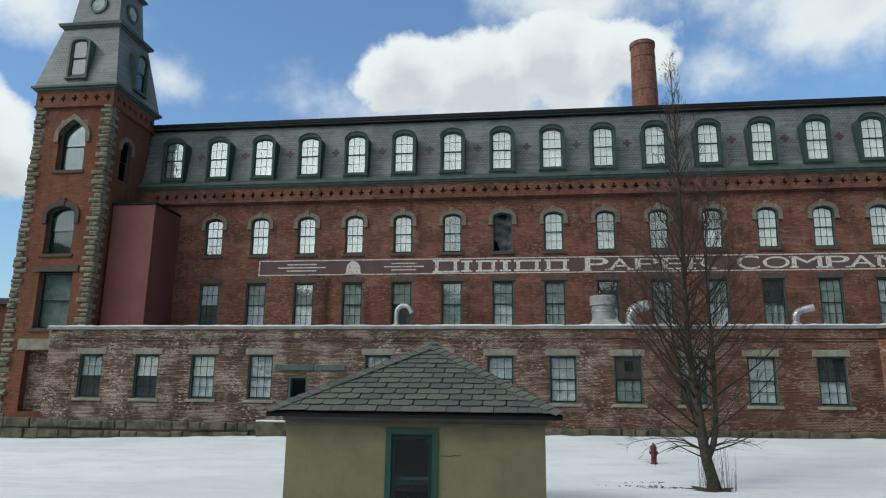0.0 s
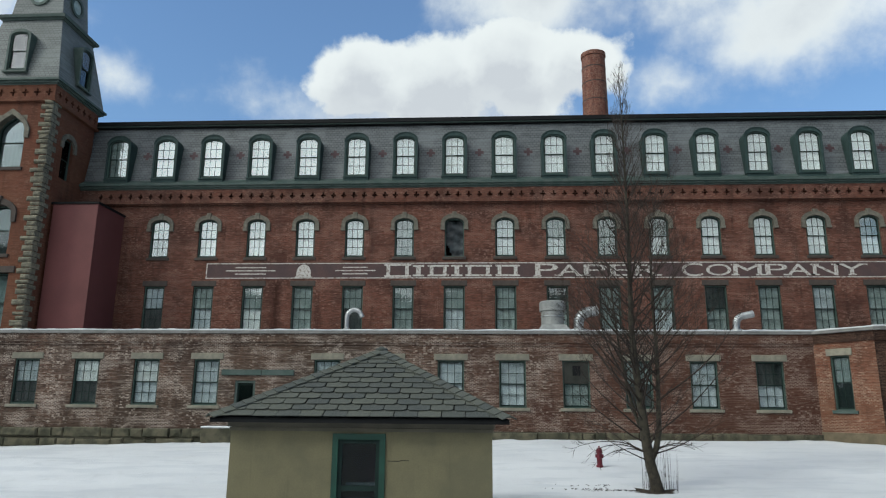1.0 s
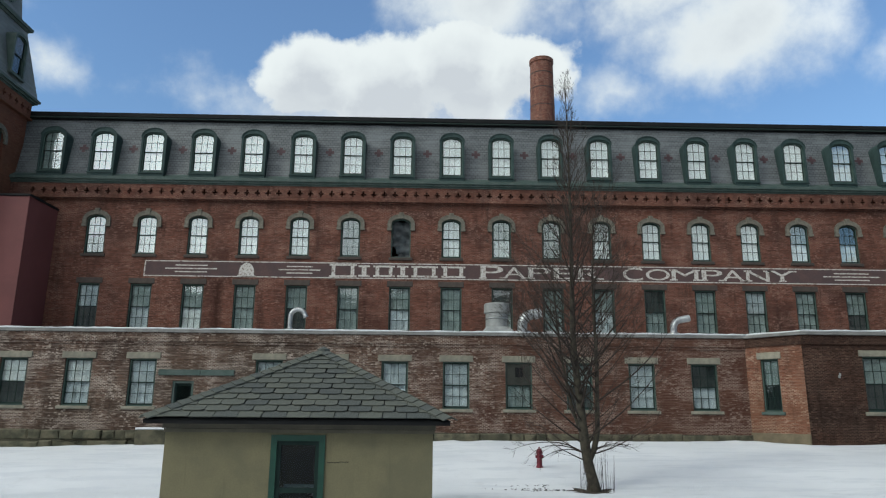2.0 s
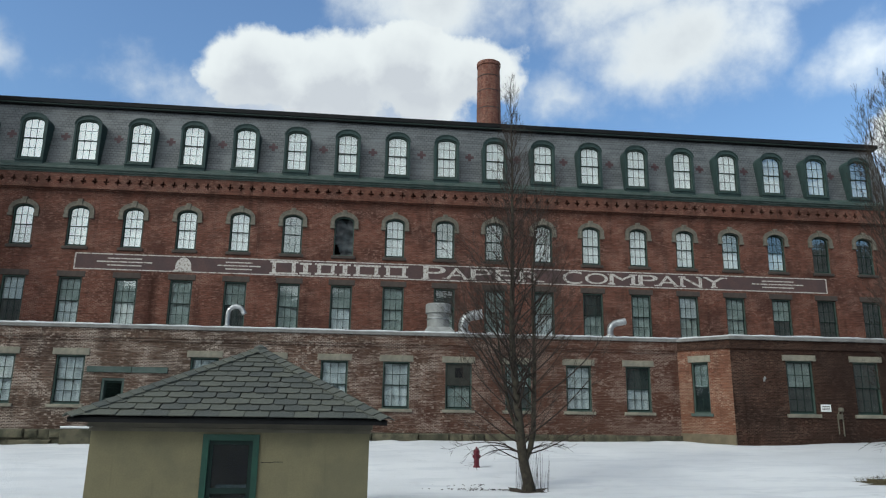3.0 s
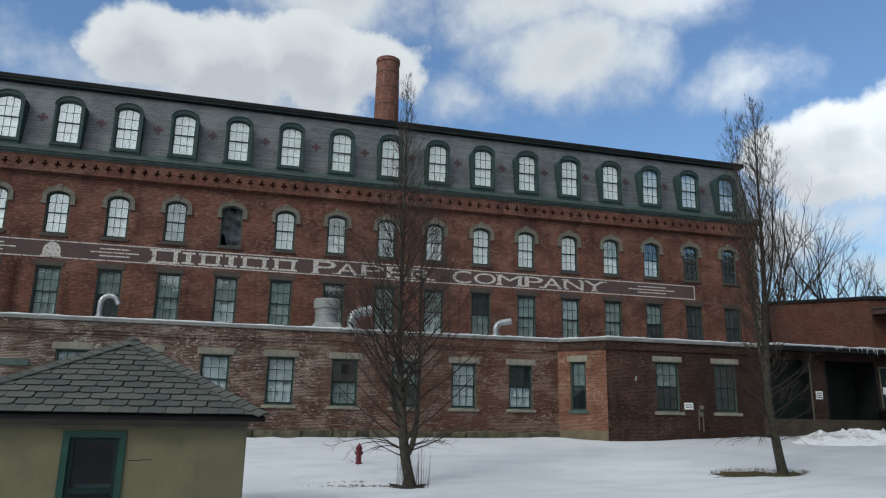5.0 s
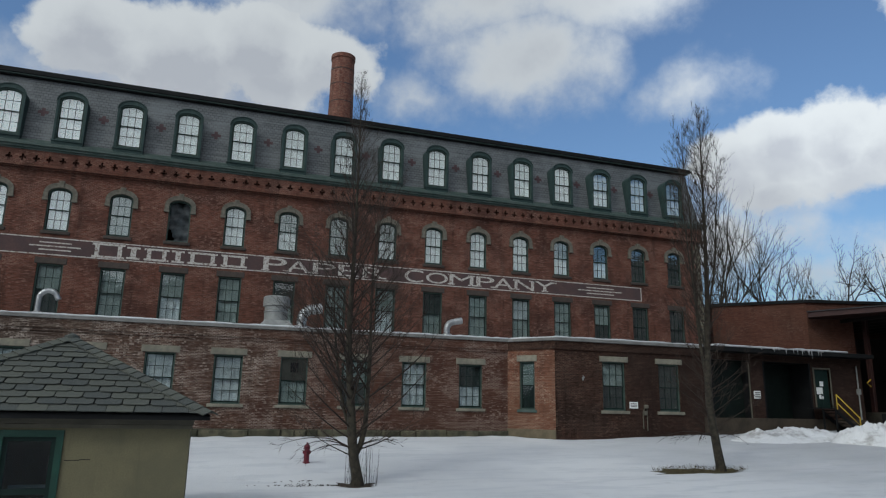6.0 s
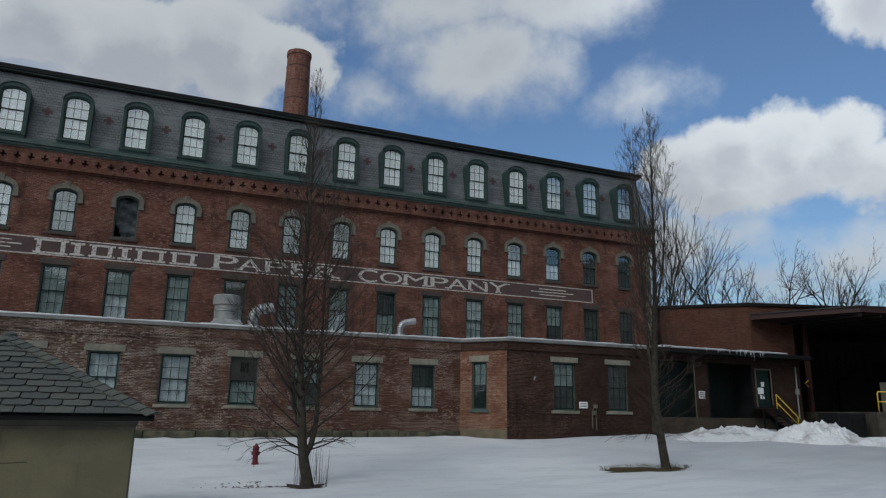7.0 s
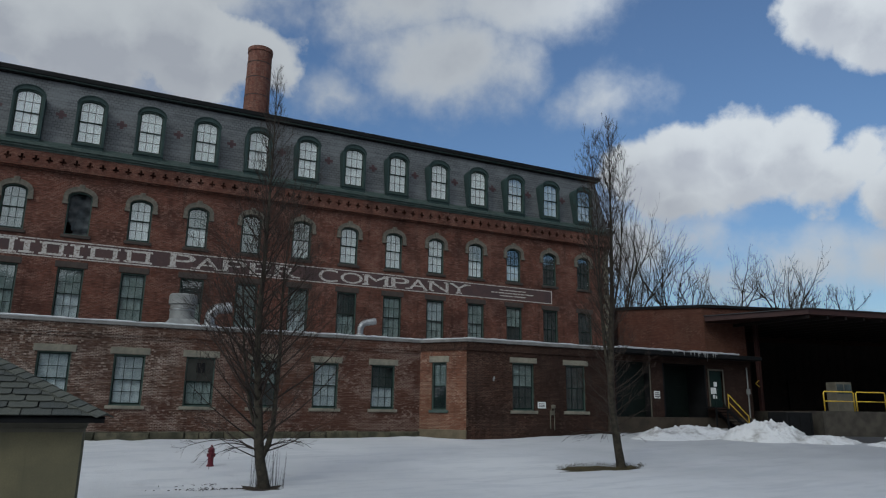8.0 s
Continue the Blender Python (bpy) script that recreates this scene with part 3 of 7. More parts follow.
def tube(bm, path, radii, sides=8, cap=True):
    """A tube along points; normals turn with the path."""
    pts = [Vector(p) for p in path]
    if isinstance(radii, (int, float)):
        radii = [radii] * len(pts)
    rings = []
    for i, p in enumerate(pts):
        d = (pts[min(i + 1, len(pts) - 1)] - pts[max(i - 1, 0)]).normalized()
        a = d.cross(Vector((0.31, 0.9, 0.17)))
        a = a.normalized() if a.length > 1e-4 else d.orthogonal().normalized()
        b = d.cross(a)
        rings.append([bm.verts.new(p + (a * math.cos(t) + b * math.sin(t)) * radii[i]) for t in [2 * math.pi * k / sides for k in range(sides)]])
    for r, s in zip(rings, rings[1:]):
        for k in range(sides):
            j = (k + 1) % sides
            bm.faces.new((r[k], r[j], s[j], s[k]))
    if cap:
        bm.faces.new(rings[0][::-1])
        bm.faces.new(rings[-1])


def lathe(bm, profile, centre, sides=20):
    """Turns (radius, z) rows about an upright axis."""
    cx, cy = centre
    rings = [[bm.verts.new((cx + r * math.cos(2 * math.pi * k / sides), cy + r * math.sin(2 * math.pi * k / sides), z)) for k in range(sides)] for r, z in profile]
    for r, s in zip(rings, rings[1:]):
        for k in range(sides):
            j = (k + 1) % sides
            bm.faces.new((r[k], r[j], s[j], s[k]))
    bm.faces.new(rings[0][::-1])
    bm.faces.new(rings[-1])


def wall_grid(bm, x0, x1, z0, z1, openings, y0, thick, m=None):
    """A wall in the xz plane with its face at y0 and rectangular openings (x0, x1, z0, z1) through it."""
    r5 = lambda v: round(v, 4)
    xs = sorted({r5(x0), r5(x1), *[r5(v) for o in openings for v in o[:2] if x0 < v < x1]})
    zs = sorted({r5(z0), r5(z1), *[r5(v) for o in openings for v in o[2:] if z0 < v < z1]})
    nx, nz = len(xs) - 1, len(zs) - 1
    full = np.ones((nx + 2, nz + 2), bool)
    full[0] = full[-1] = False
    full[:, 0] = full[:, -1] = False
    for a, b, c, d in openings:
        for i in range(nx):
            if a < (xs[i] + xs[i + 1]) / 2 < b:
                for k in range(nz):
                    if c < (zs[k] + zs[k + 1]) / 2 < d:
                        full[i + 1, k + 1] = False
    cache = {}

    def v(i, k, s):
        key = (i, k, s)
        if key not in cache:
            p = Vector((xs[i], y0 + s * thick, zs[k]))
            cache[key] = bm.verts.new(m @ p if m else p)
        return cache[key]

    for i in range(nx):
        for k in range(nz):
            if not full[i + 1, k + 1]:
                continue
            bm.faces.new((v(i, k, 0), v(i + 1, k, 0), v(i + 1, k + 1, 0), v(i, k + 1, 0)))
            bm.faces.new((v(i, k, 1), v(i, k + 1, 1), v(i + 1, k + 1, 1), v(i + 1, k, 1)))
            if not full[i, k + 1]:
                bm.faces.new((v(i, k, 0), v(i, k + 1, 0), v(i, k + 1, 1), v(i, k, 1)))
            if not full[i + 2, k + 1]:
                bm.faces.new((v(i + 1, k, 0), v(i + 1, k, 1), v(i + 1, k + 1, 1), v(i + 1, k + 1, 0)))
            if not full[i + 1, k]:
                bm.faces.new((v(i, k, 0), v(i, k, 1), v(i + 1, k, 1), v(i + 1, k, 0)))
            if not full[i + 1, k + 2]:
                bm.faces.new((v(i, k + 1, 0), v(i + 1, k + 1, 0), v(i + 1, k + 1, 1), v(i, k + 1, 1)))


def arch_line(w, spring, rise, n=10):
    """Left to right along a low arch over a half width w; a rise as great as w gives a pointed one."""
    if rise > 0.95 * w:
        return [(w * (2 * i / n - 1), spring + rise * (1 - abs(2 * i / n - 1)) ** 0.6) for i in range(n + 1)]
    return [(-w * math.cos(math.pi * i / n), spring + rise * math.sin(math.pi * i / n)) for i in range(n + 1)]


# ---- windows ----
_sash = {}


def sash_set(w, h, rise, cols, rows):
    """Meshes of one double-hung window of opening w x h (crown), shared by all of its size. Face at y = 0, inwards +y."""
    key = (w, h, rise, cols, rows)
    if key in _sash:
        return _sash[key]
    f, half, spring = 0.07, w / 2, h - rise
    bm = bmesh.new()
    if rise > 0:
        outer = [(-half, 0)] + arch_line(half, spring, rise) + [(half, 0)]
        inner = [(-half + f, 0)] + arch_line(half - f, spring, rise - f) + [(half - f, 0)]
    else:
        outer = [(-half, 0), (-half, h), (half, h), (half, 0)]
        inner = [(-half + f, 0), (-half + f, h - f), (half - f, h - f), (half - f, 0)]
    strip(bm, outer, inner, 0.09, 0.25)
    box(bm, -half + f, half - f, 0.07, 0.25, 0, f)
    frame_me = mesh_of("window", bm, M["green_frame"])
    mid, g = h * 0.5, 0.024
    iw = half - f
    sashes, panes = [], []
    for low in (False, True):
        y = 0.165 if low else 0.115
        z0, z1 = (f, mid + 0.03) if low else (mid - 0.03, h - f)
        bm = bmesh.new()
        top = z1 if low or rise == 0 else None
        box(bm, -iw, -iw + 0.05, y, y + 0.045, z0, z1 if top else spring)
        box(bm, iw - 0.05, iw, y, y + 0.045, z0, z1 if top else spring)
        box(bm, -iw, iw, y, y + 0.045, z0, z0 + (0.075 if low else 0.05))
        if top:
            box(bm, -iw, iw, y, y + 0.045, z1 - 0.05, z1)
        else:
            strip(bm, arch_line(iw, spring, rise - f), arch_line(iw - 0.05, spring, rise - f - 0.05), y, y + 0.045)
        gx0, gx1, gz0, gz1 = -iw + 0.05, iw - 0.05, z0 + 0.05, z1 - 0.05
        for c in range(1, cols):
            x = gx0 + (gx1 - gx0) * c / cols
            box(bm, x - g / 2, x + g / 2, y + 0.004, y + 0.038, gz0, gz1)
        for r in range(1, rows):
            z = gz0 + (gz1 - gz0) * r / rows
            box(bm, gx0, gx1, y + 0.004, y + 0.038, z - g / 2, z + g / 2)
        sashes.append(mesh_of("sash", bm, M["green"]))
        pw, ph = (gx1 - gx0) / cols, (gz1 - gz0) / rows
        bm = bmesh.new()
        box(bm, -pw / 2, pw / 2, 0, 0.005, 0, ph)
        me = mesh_of("pane", bm, M["glass"] if cols == 3 or w == 1.12 else M["glass_dark"])
        panes.append((me, [(gx0 + pw * (c + 0.5), y + 0.018, gz0 + ph * r) for r in range(rows) for c in range(cols)]))
    blinds = []
    for low in (False, True):
        bm = bmesh.new()
        z0, z1 = (0.03, mid) if low else (mid, h - 0.02)
        n = 14
        for i in range(n):
            a, b = -half + 0.03 + (w - 0.06) * i / n, -half + 0.03 + (w - 0.06) * (i + 1) / n
            ya, yb = 0.24 + 0.012 * (i % 2), 0.24 + 0.012 * ((i + 1) % 2)
            q = [bm.verts.new(p) for p in ((a, ya, z0), (b, yb, z0), (b, yb, z1), (a, ya, z1))]
            bm.faces.new(q)
            q = [bm.verts.new(p) for p in ((a, ya + 0.006, z0), (a, ya + 0.006, z1), (b, yb + 0.006, z1), (b, yb + 0.006, z0))]
            bm.faces.new(q)
        blinds.append(bm)
    kinds = {}
    for k, bm in enumerate(blinds):
        # the dim tone paints an unlit room, not a hung blind
        for tone in ("blind", "blind_grey", "dim_sheet", "blind_pale"):
            kinds[k, tone] = mesh_of("blind", bm.copy(), M[tone])
        bm.free()
    _sash[key] = frame_me, sashes, panes, kinds
    return _sash[key]


def window(parent, x, y, z, w, h, rise=0.0, cols=3, rows=2, tones=("blind", "blind"), turn=0.0, label="", bare=False, name="window"):
    """A double-hung window with its sashes, panes and what hangs behind them. tones: behind the upper and the lower sash."""
    frame_me, sashes, panes, kinds = sash_set(w, h, rise, cols, rows)
    ob = new(name, frame_me)
    hang(ob, parent)
    ob.matrix_basis = pose(x, y, z, 0, 0, turn)
    tagged(ob, label)
    for k in range(2):
        if bare and k == 1:
            continue
        if not bare:
            share("sash", sashes[k], ob)
            me, places = panes[k]
            for p in places:
                pane = share("pane", me, ob, Matrix.Translation(p))
                pane.visible_shadow = False
        if not bare:
            share("blind", kinds[k, tones[k]], ob)
    return ob

# ---- ground ----
def lift(v, *knots):
    return float(np.interp(v, [k[0] for k in knots], [k[1] for k in knots]))


def ground_z(x, y):
    front = lift(x, (-60, -0.2), (-28, 0.3), (-13, 0.72), (0, 0.98), (20, 1.08), (30, 1.45), (38, 1.75), (60, 1.6))
    lawn = lift(x, (-40, -0.35), (-10, -0.1), (5, 0.0), (20, 0.25), (34, 0.8), (60, 0.9))
    rise = lift(x, (-30, 0.3), (5, 0.42), (20, 0.6), (36, 1.2), (60, 1.3))
    z = lift(y, (0, 0.9), (7, 0.1), (13, lawn - 0.1), (23.5, lawn), (27, rise), (36.0, front), (44, front))
    if y > 60:
        z = front
    return z


def mound(x, y, cx, cy, rx, ry, h):
    r = ((x - cx) / rx) ** 2 + ((y - cy) / ry) ** 2
    return h * max(0.0, 1 - r) ** 0.8


def snow_z(x, y):
    z = ground_z(x, y)
    if abs(x) < 80 and -5 < y < 60:
        z += 0.05 * noise.noise((x * 0.35, y * 0.35, 3.1)) + 0.02 * noise.noise((x * 1.7, y * 1.7, 8.0))
        if 33 < y < 37:
            z += 0.05 * noise.noise((x * 1.1, 4.0, 1.0))
        # the snow sinks round the trunks
        for tx, ty in (TREE_A, TREE_B):
            z -= 0.10 * math.exp(-((x - tx) ** 2 + (y - ty) ** 2) / 0.5)
    return z


TREE_A, TREE_B = (5.61, 23.4), (20.62, 23.7)


def build_ground():
    xs = np.unique(np.round(np.concatenate([np.linspace(-1500, -60, 13), np.arange(-60, -32, 2.0), np.arange(-32, 46, 0.5), np.arange(46, 72, 2.0), np.linspace(72, 1500, 13)]), 3))
    ys = np.unique(np.round(np.concatenate([np.linspace(-1500, -20, 10), np.arange(-20, 8, 2.0), np.arange(8, 38, 0.4), np.arange(38, 64, 2.0), np.linspace(64, 1500, 12)]), 3))
    verts = [(x, y, snow_z(x, y)) for y in ys for x in xs]
    n = len(xs)
    faces = [(j * n + i, j * n + i + 1, (j + 1) * n + i + 1, (j + 1) * n + i) for j in range(len(ys) - 1) for i in range(n - 1)]
    me = bpy.data.meshes.new("ground")
    me.from_pydata(verts, [], faces)
    me.polygons.foreach_set("use_smooth", [True] * len(me.polygons))
    me.materials.append(M["snow"])
    return tagged(new("ground", me), "open lawn under settled white late-winter snow", "ground", kind="structure")


build_ground()

# wooded rise that closes the valley behind the onlooker
def build_rise():
    verts, faces, n = [], [], 60
    for i in range(n + 1):
        a = radians(95 + 170 * i / n)
        for d, h in ((110, 0.0), (150, 20.0), (230, 58.0), (360, 0.0)):
            k = 1 + 0.25 * noise.noise((i * 0.35, d * 0.02, 2.0)) + 0.12 * noise.noise((i * 1.3, d * 0.02, 6.0))
            verts.append((d * math.sin(a), d * math.cos(a), h * k * min(1.0, 0.2 + i / 6, 0.2 + (n - i) / 6)))
    for i in range(n):
        for j in range(3):
            faces.append((4 * i + j, 4 * i + j + 1, 4 * i + 5 + j, 4 * i + 4 + j))
    me = bpy.data.meshes.new("backdrop")
    me.from_pydata(verts, [], faces)
    me.materials.append(M["woods"])
    tagged(new("backdrop", me), "brown leafless woods on a far hillside", "hillside", kind="structure")


M["woods"] = plain("leafless woods", (0.055, 0.046, 0.04), (0.09, 0.08, 0.075), 0.05, 0.95, bump=0, fine=0.4)
build_rise()

# ---- the mill ----
FACE, BACK, END_L, END_R = 41.0, 56.0, -27.0, 34.7
BAY0, BAY = -23.2, 3.088
TX0, TX1, TY0, TY1 = -30.42, -25.5, 36.9, 41.4  # the tower
bay = lambda k: BAY0 + BAY * k
mill = thing("mill_building", (5, FACE, 1.0), "long four-storey red brick paper mill with grey slate mansard", "building")


def build_mill():
    third = [(bay(k) - 0.6, bay(k) + 0.6, 11.5, 13.95) for k in range(1, 19)]
    second = [(bay(k) - 0.64, bay(k) + 0.64, 6.95, 9.7) for k in range(1, 19)]
    bm = bmesh.new()
    wall_grid(bm, END_L, END_R, 0.2, 16.2, third + second, FACE, 0.45)
    part("front_wall", bm, M["brick_red"], mill, "worn red brick front wall")
    bm = bmesh.new()
    box(bm, END_R - 0.45, END_R, FACE + 0.45, BACK, 0.2, 16.2)
    part("end_wall", bm, M["brick_red"], mill)
    bm = bmesh.new()
    box(bm, END_L, END_L + 0.45, FACE + 0.45, BACK, 0.2, 16.2)
    part("end_wall", bm, M["brick_red"], mill)
    bm = bmesh.new()
    box(bm, END_L, END_R, BACK, BACK + 0.45, 0.2, 16.2)
    part("back_wall", bm, M["brick_red"], mill)
    for z in (5.0, 10.6, 15.9):
        bm = bmesh.new()
        box(bm, END_L + 0.46, END_R - 0.46, FACE + 0.46, BACK - 0.01, z, z + 0.25)
        part("floor_deck", bm, M["tar"], mill)

    # mansard: slates, eave cornice below and black edge above
    y0, y1, z0, z1, inset = FACE - 0.05, FACE + 0.73, 16.25, 20.42, 0.35
    bm = bmesh.new()
    a = [(END_L, y0, z0), (END_R + 0.15, y0, z0), (END_R + 0.15, BACK + 0.5, z0), (END_L, BACK + 0.5, z0)]
    b = [(END_L, y1, z1), (END_R - inset, y1, z1), (END_R - inset, BACK - 0.5, z1), (END_L, BACK - 0.5, z1)]
    lo, hi = [bm.verts.new(p) for p in a], [bm.verts.new(p) for p in b]
    for i in range(4):
        k = (i + 1) % 4
        bm.faces.new((lo[i], lo[k], hi[k], hi[i]))
    bm.faces.new(hi)
    bm.faces.new(lo[::-1])
    part("mansard_roof", bm, M["slate"], mill, "grey slate mansard with paler patches")
    bm = bmesh.new()
    e = 0.18
    box(bm, END_L, END_R - inset + e, y1 - e, BACK - 0.3, z1, z1 + 0.06)
    box(bm, END_L, END_R - inset + e + 0.16, y1 - e - 0.16, BACK - 0.3, z1 + 0.142, z1 + 0.4)
    part("roof_edge", bm, M["black"], mill, "black roof edge and gutter")
    bm = bmesh.new()
    box(bm, END_L, END_R - inset + e + 0.08, y1 - e - 0.08, BACK - 0.3, z1 + 0.062, z1 + 0.14)
    part("roof_moulding", bm, M["green_light"], mill, "faded green moulding under the roof edge")
    # flared skirt over the eaves
    bm = bmesh.new()
    lo = [bm.verts.new(p) for p in ((END_L, FACE - 0.5, 16.244), (END_R + 0.5, FACE - 0.5, 16.244), (END_R + 0.5, BACK, 16.244))]
    hi = [bm.verts.new(p) for p in ((END_L, FACE - 0.03, 16.56), (END_R + 0.1, FACE - 0.03, 16.56), (END_R + 0.1, BACK, 16.56))]
    for i in range(2):
        bm.faces.new((lo[i], lo[i + 1], hi[i + 1], hi[i]))
    bm.faces.new((lo[0], hi[0], bm.verts.new((END_L, FACE - 0.03, 16.244))))
    part("eaves_skirt", bm, M["green_light"], mill, "faded green flared eaves skirt")
    for f, za, zb in ((0.30, 15.86, 15.96), (0.40, 15.96, 16.08), (0.50, 16.08, 16.24)):
        bm = bmesh.new()
        prism(bm, [(END_L, FACE - f), (END_R + f, FACE - f), (END_R + f, BACK), (END_R, BACK), (END_R, FACE + 0.1), (END_L, FACE + 0.1)], za, zb)
        part("cornice_board", bm, M["green_light"], mill, "faded green wooden cornice board")
    # brick frieze with cross-shaped openings, over a string course
    step, n = BAY / 4.75, 91
    holes = []
    for i in range(n):
        x = bay(0) - 0.9 + step * i
        if x - 0.2 > TX1 and x + 0.2 < END_R:
            holes += [(x - 0.16, x + 0.16, 15.33, 15.44), (x - 0.055, x + 0.055, 15.21, 15.60)]
    bm = bmesh.new()
    wall_grid(bm, END_L, END_R + 0.14, 15.06, 15.86, holes, FACE - 0.26, 0.258)
    part("frieze", bm, M["brick_red"], mill, "brick frieze pierced with small crosses")
    bm = bmesh.new()
    box(bm, END_L, END_R + 0.3, FACE - 0.31, FACE - 0.003, 14.93, 15.058)
    box(bm, END_L, END_R + 0.15, FACE - 0.15, FACE - 0.003, 14.85, 14.93)
    part("string_course", bm, M["brick_red"], mill)

    # hood, sill and lintel meshes shared by all bays
    bm = bmesh.new()
    spring, rise = 13.95 - 0.34 - 11.5, 0.34
    inner = arch_line(0.6, spring, rise, 12)
    outer = arch_line(0.84, spring, 0.62, 12)
    inner = [(-0.6, spring - 0.36)] + inner + [(0.6, spring - 0.36)]
    outer = [(-0.84, spring - 0.36)] + outer + [(0.84, spring - 0.36)]
    strip(bm, outer, inner, -0.10, 0.06)
    # fills the corners of the opening behind the arch
    cut = arch_line(0.6, spring, rise, 12)
    for s in (cut[:7], cut[6:]):
        line = s + ([(0.0, 2.45), (-0.6, 2.45)] if s is not cut[6:] and s[0][0] < -0.5 else [(0.6, 2.45), (0.0, 2.45)])
        slab(bm, line[::-1], 0.0, 0.12)
    slab(bm, [(-0.1, spring + 0.33), (0.1, spring + 0.33), (0.14, spring + 0.72), (-0.14, spring + 0.72)], -0.15, 0.0)
    box(bm, -0.86, -0.58, -0.14, 0.0, spring - 0.42, spring - 0.28)
    box(bm, 0.58, 0.86, -0.14, 0.0, spring - 0.42, spring - 0.28)
    bmesh.ops.recalc_face_normals(bm, faces=bm.faces[:])
    hood = mesh_of("hood", bm, M["stone"])
    bm = bmesh.new()
    block(bm, -0.72, 0.72, -0.09, 0.28, -0.17, 0.0, 0.015)
    sill = mesh_of("sill", bm, M["stone_brown"])
    bm = bmesh.new()
    block(bm, -0.78, 0.78, -0.03, 0.2, 2.75, 3.09, 0.02)
    lintel = mesh_of("lintel", bm, M["stone_brown"])
    W, G, D = "blind", "blind_grey", "dim_sheet"
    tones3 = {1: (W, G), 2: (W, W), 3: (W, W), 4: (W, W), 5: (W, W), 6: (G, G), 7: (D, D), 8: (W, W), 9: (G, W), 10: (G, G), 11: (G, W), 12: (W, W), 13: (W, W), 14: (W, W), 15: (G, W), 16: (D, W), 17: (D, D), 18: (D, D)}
    for k in range(1, 19):
        w = window(mill, bay(k), FACE, 11.5, 1.2, 2.45, 0.34, tones=tones3[k], bare=k == 7,
                   label="glassless arched mill window, dark inside" if k == 7 else "arched dark green sash window under a stone hood")
        share("hood", hood, w)
        share("sill", sill, w)
        if k == 7:
            # a torn sheet sags behind the empty frame
            bm = bmesh.new()
            grid = [[bm.verts.new((-0.58 + 1.16 * i / 12, 0.32 + 0.16 * noise.noise((i * 0.22 + j * 0.25, j * 0.5, 2.0)) + 0.06 * noise.noise((i * 0.5, j * 1.3, 5.0)), 0.04 + 2.3 * j / 16)) for i in range(13)] for j in range(17)]
            for j in range(16):
                for i in range(12):
                    if not (j < 5 and i < 4 - j * 0.6):
                        bm.faces.new((grid[j][i], grid[j][i + 1], grid[j + 1][i + 1], grid[j + 1][i]))
            share("torn_sheet", mesh_of("torn_sheet", bm, M["void"], True), w, label="dark torn sheet sagging behind the frame")
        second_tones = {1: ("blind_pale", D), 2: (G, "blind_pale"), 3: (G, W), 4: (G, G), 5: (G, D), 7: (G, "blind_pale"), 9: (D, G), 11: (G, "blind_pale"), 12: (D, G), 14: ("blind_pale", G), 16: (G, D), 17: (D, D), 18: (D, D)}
        w = window(mill, bay(k), FACE, 6.95, 1.28, 2.75, 0.0, tones=second_tones.get(k, (G, G)), label="tall green sash window with grey panes")
        share("lintel", lintel, w)
        share("sill", sill, w)

    # dormers
    w, h, rise = 1.32, 2.60, 0.36
    bm = bmesh.new()
    sp, f = h - rise, 0.115
    hw = w / 2
    outer = [(-hw - f, -0.1)] + arch_line(hw + f, sp, rise + 0.24, 12) + [(hw + f, -0.1)]
    inner = [(-hw, -0.1)] + arch_line(hw, sp, rise, 12) + [(hw, -0.1)]
    strip(bm, outer, inner, 0.0, 0.14)
    # moulded edge over the arch, cheeks and curved roof run back into the slates
    strip(bm, [(x * 1.04, z + 0.035) for x, z in outer[1:-1]], outer[1:-1], -0.05, 0.05)
    strip(bm, outer, [(x * 0.9, z - 0.05) for x, z in outer], 0.14, 1.3)
    box(bm, -hw - f - 0.04, hw + f + 0.02, -0.05, 0.3, -0.12, -0.05)
    box(bm, -hw - f, hw + f, 0.02, 0.45, -0.34, -0.122)
    bmesh.ops.recalc_face_normals(bm, faces=bm.faces[:])
    body = mesh_of("dormer", bm, M["green_dormer"])
    for k in range(0, 19):
        d = new("dormer", body)
        hang(d, mill)
        d.matrix_basis = pose(bay(k), FACE - 0.42, 16.62)
        tagged(d, "dark green arched wooden dormer" if k else "dark green arched dormer in the shade of the tower")
        frame_me, sashes, panes, kinds = sash_set(w, h, rise, 3, 2)
        # first dormer gets grey sheets: the tower's shade put into their colour
        t = (G, G) if k == 0 else (W, W) if k < 18 else (G, W)
        share("window_frame", frame_me, d)
        for i in range(2):
            share("sash", sashes[i], d)
            share("blind", kinds[i, t[i]], d)
            for p in panes[i][1]:
                share("pane", panes[i][0], d, Matrix.Translation(p)).visible_shadow = False
        if k < 18:
            bm = bmesh.new()
            x, zc = bay(k) + BAY / 2, 18.35
            yf = lambda z: FACE - 0.05 + 0.77 * (z - 16.25) / 4.07
            for px, pz in ((0, 0), (0.17, 0), (-0.17, 0), (0, 0.17), (0, -0.17)):
                r = 0.10
                z_lo, z_hi = zc + pz - r, zc + pz + r
                q = [(x + px - r, yf(z_lo) - 0.015, z_lo), (x + px + r, yf(z_lo) - 0.015, z_lo), (x + px + r, yf(z_hi) - 0.015, z_hi), (x + px - r, yf(z_hi) - 0.015, z_hi)]
                v = [bm.verts.new(p) for p in q] + [bm.verts.new((p[0], p[1] + 0.03, p[2])) for p in q]
                for a in ((0, 1, 2, 3), (1, 0, 4, 5), (2, 1, 5, 6), (3, 2, 6, 7), (0, 3, 7, 4)):
                    bm.faces.new([v[i] for i in a])
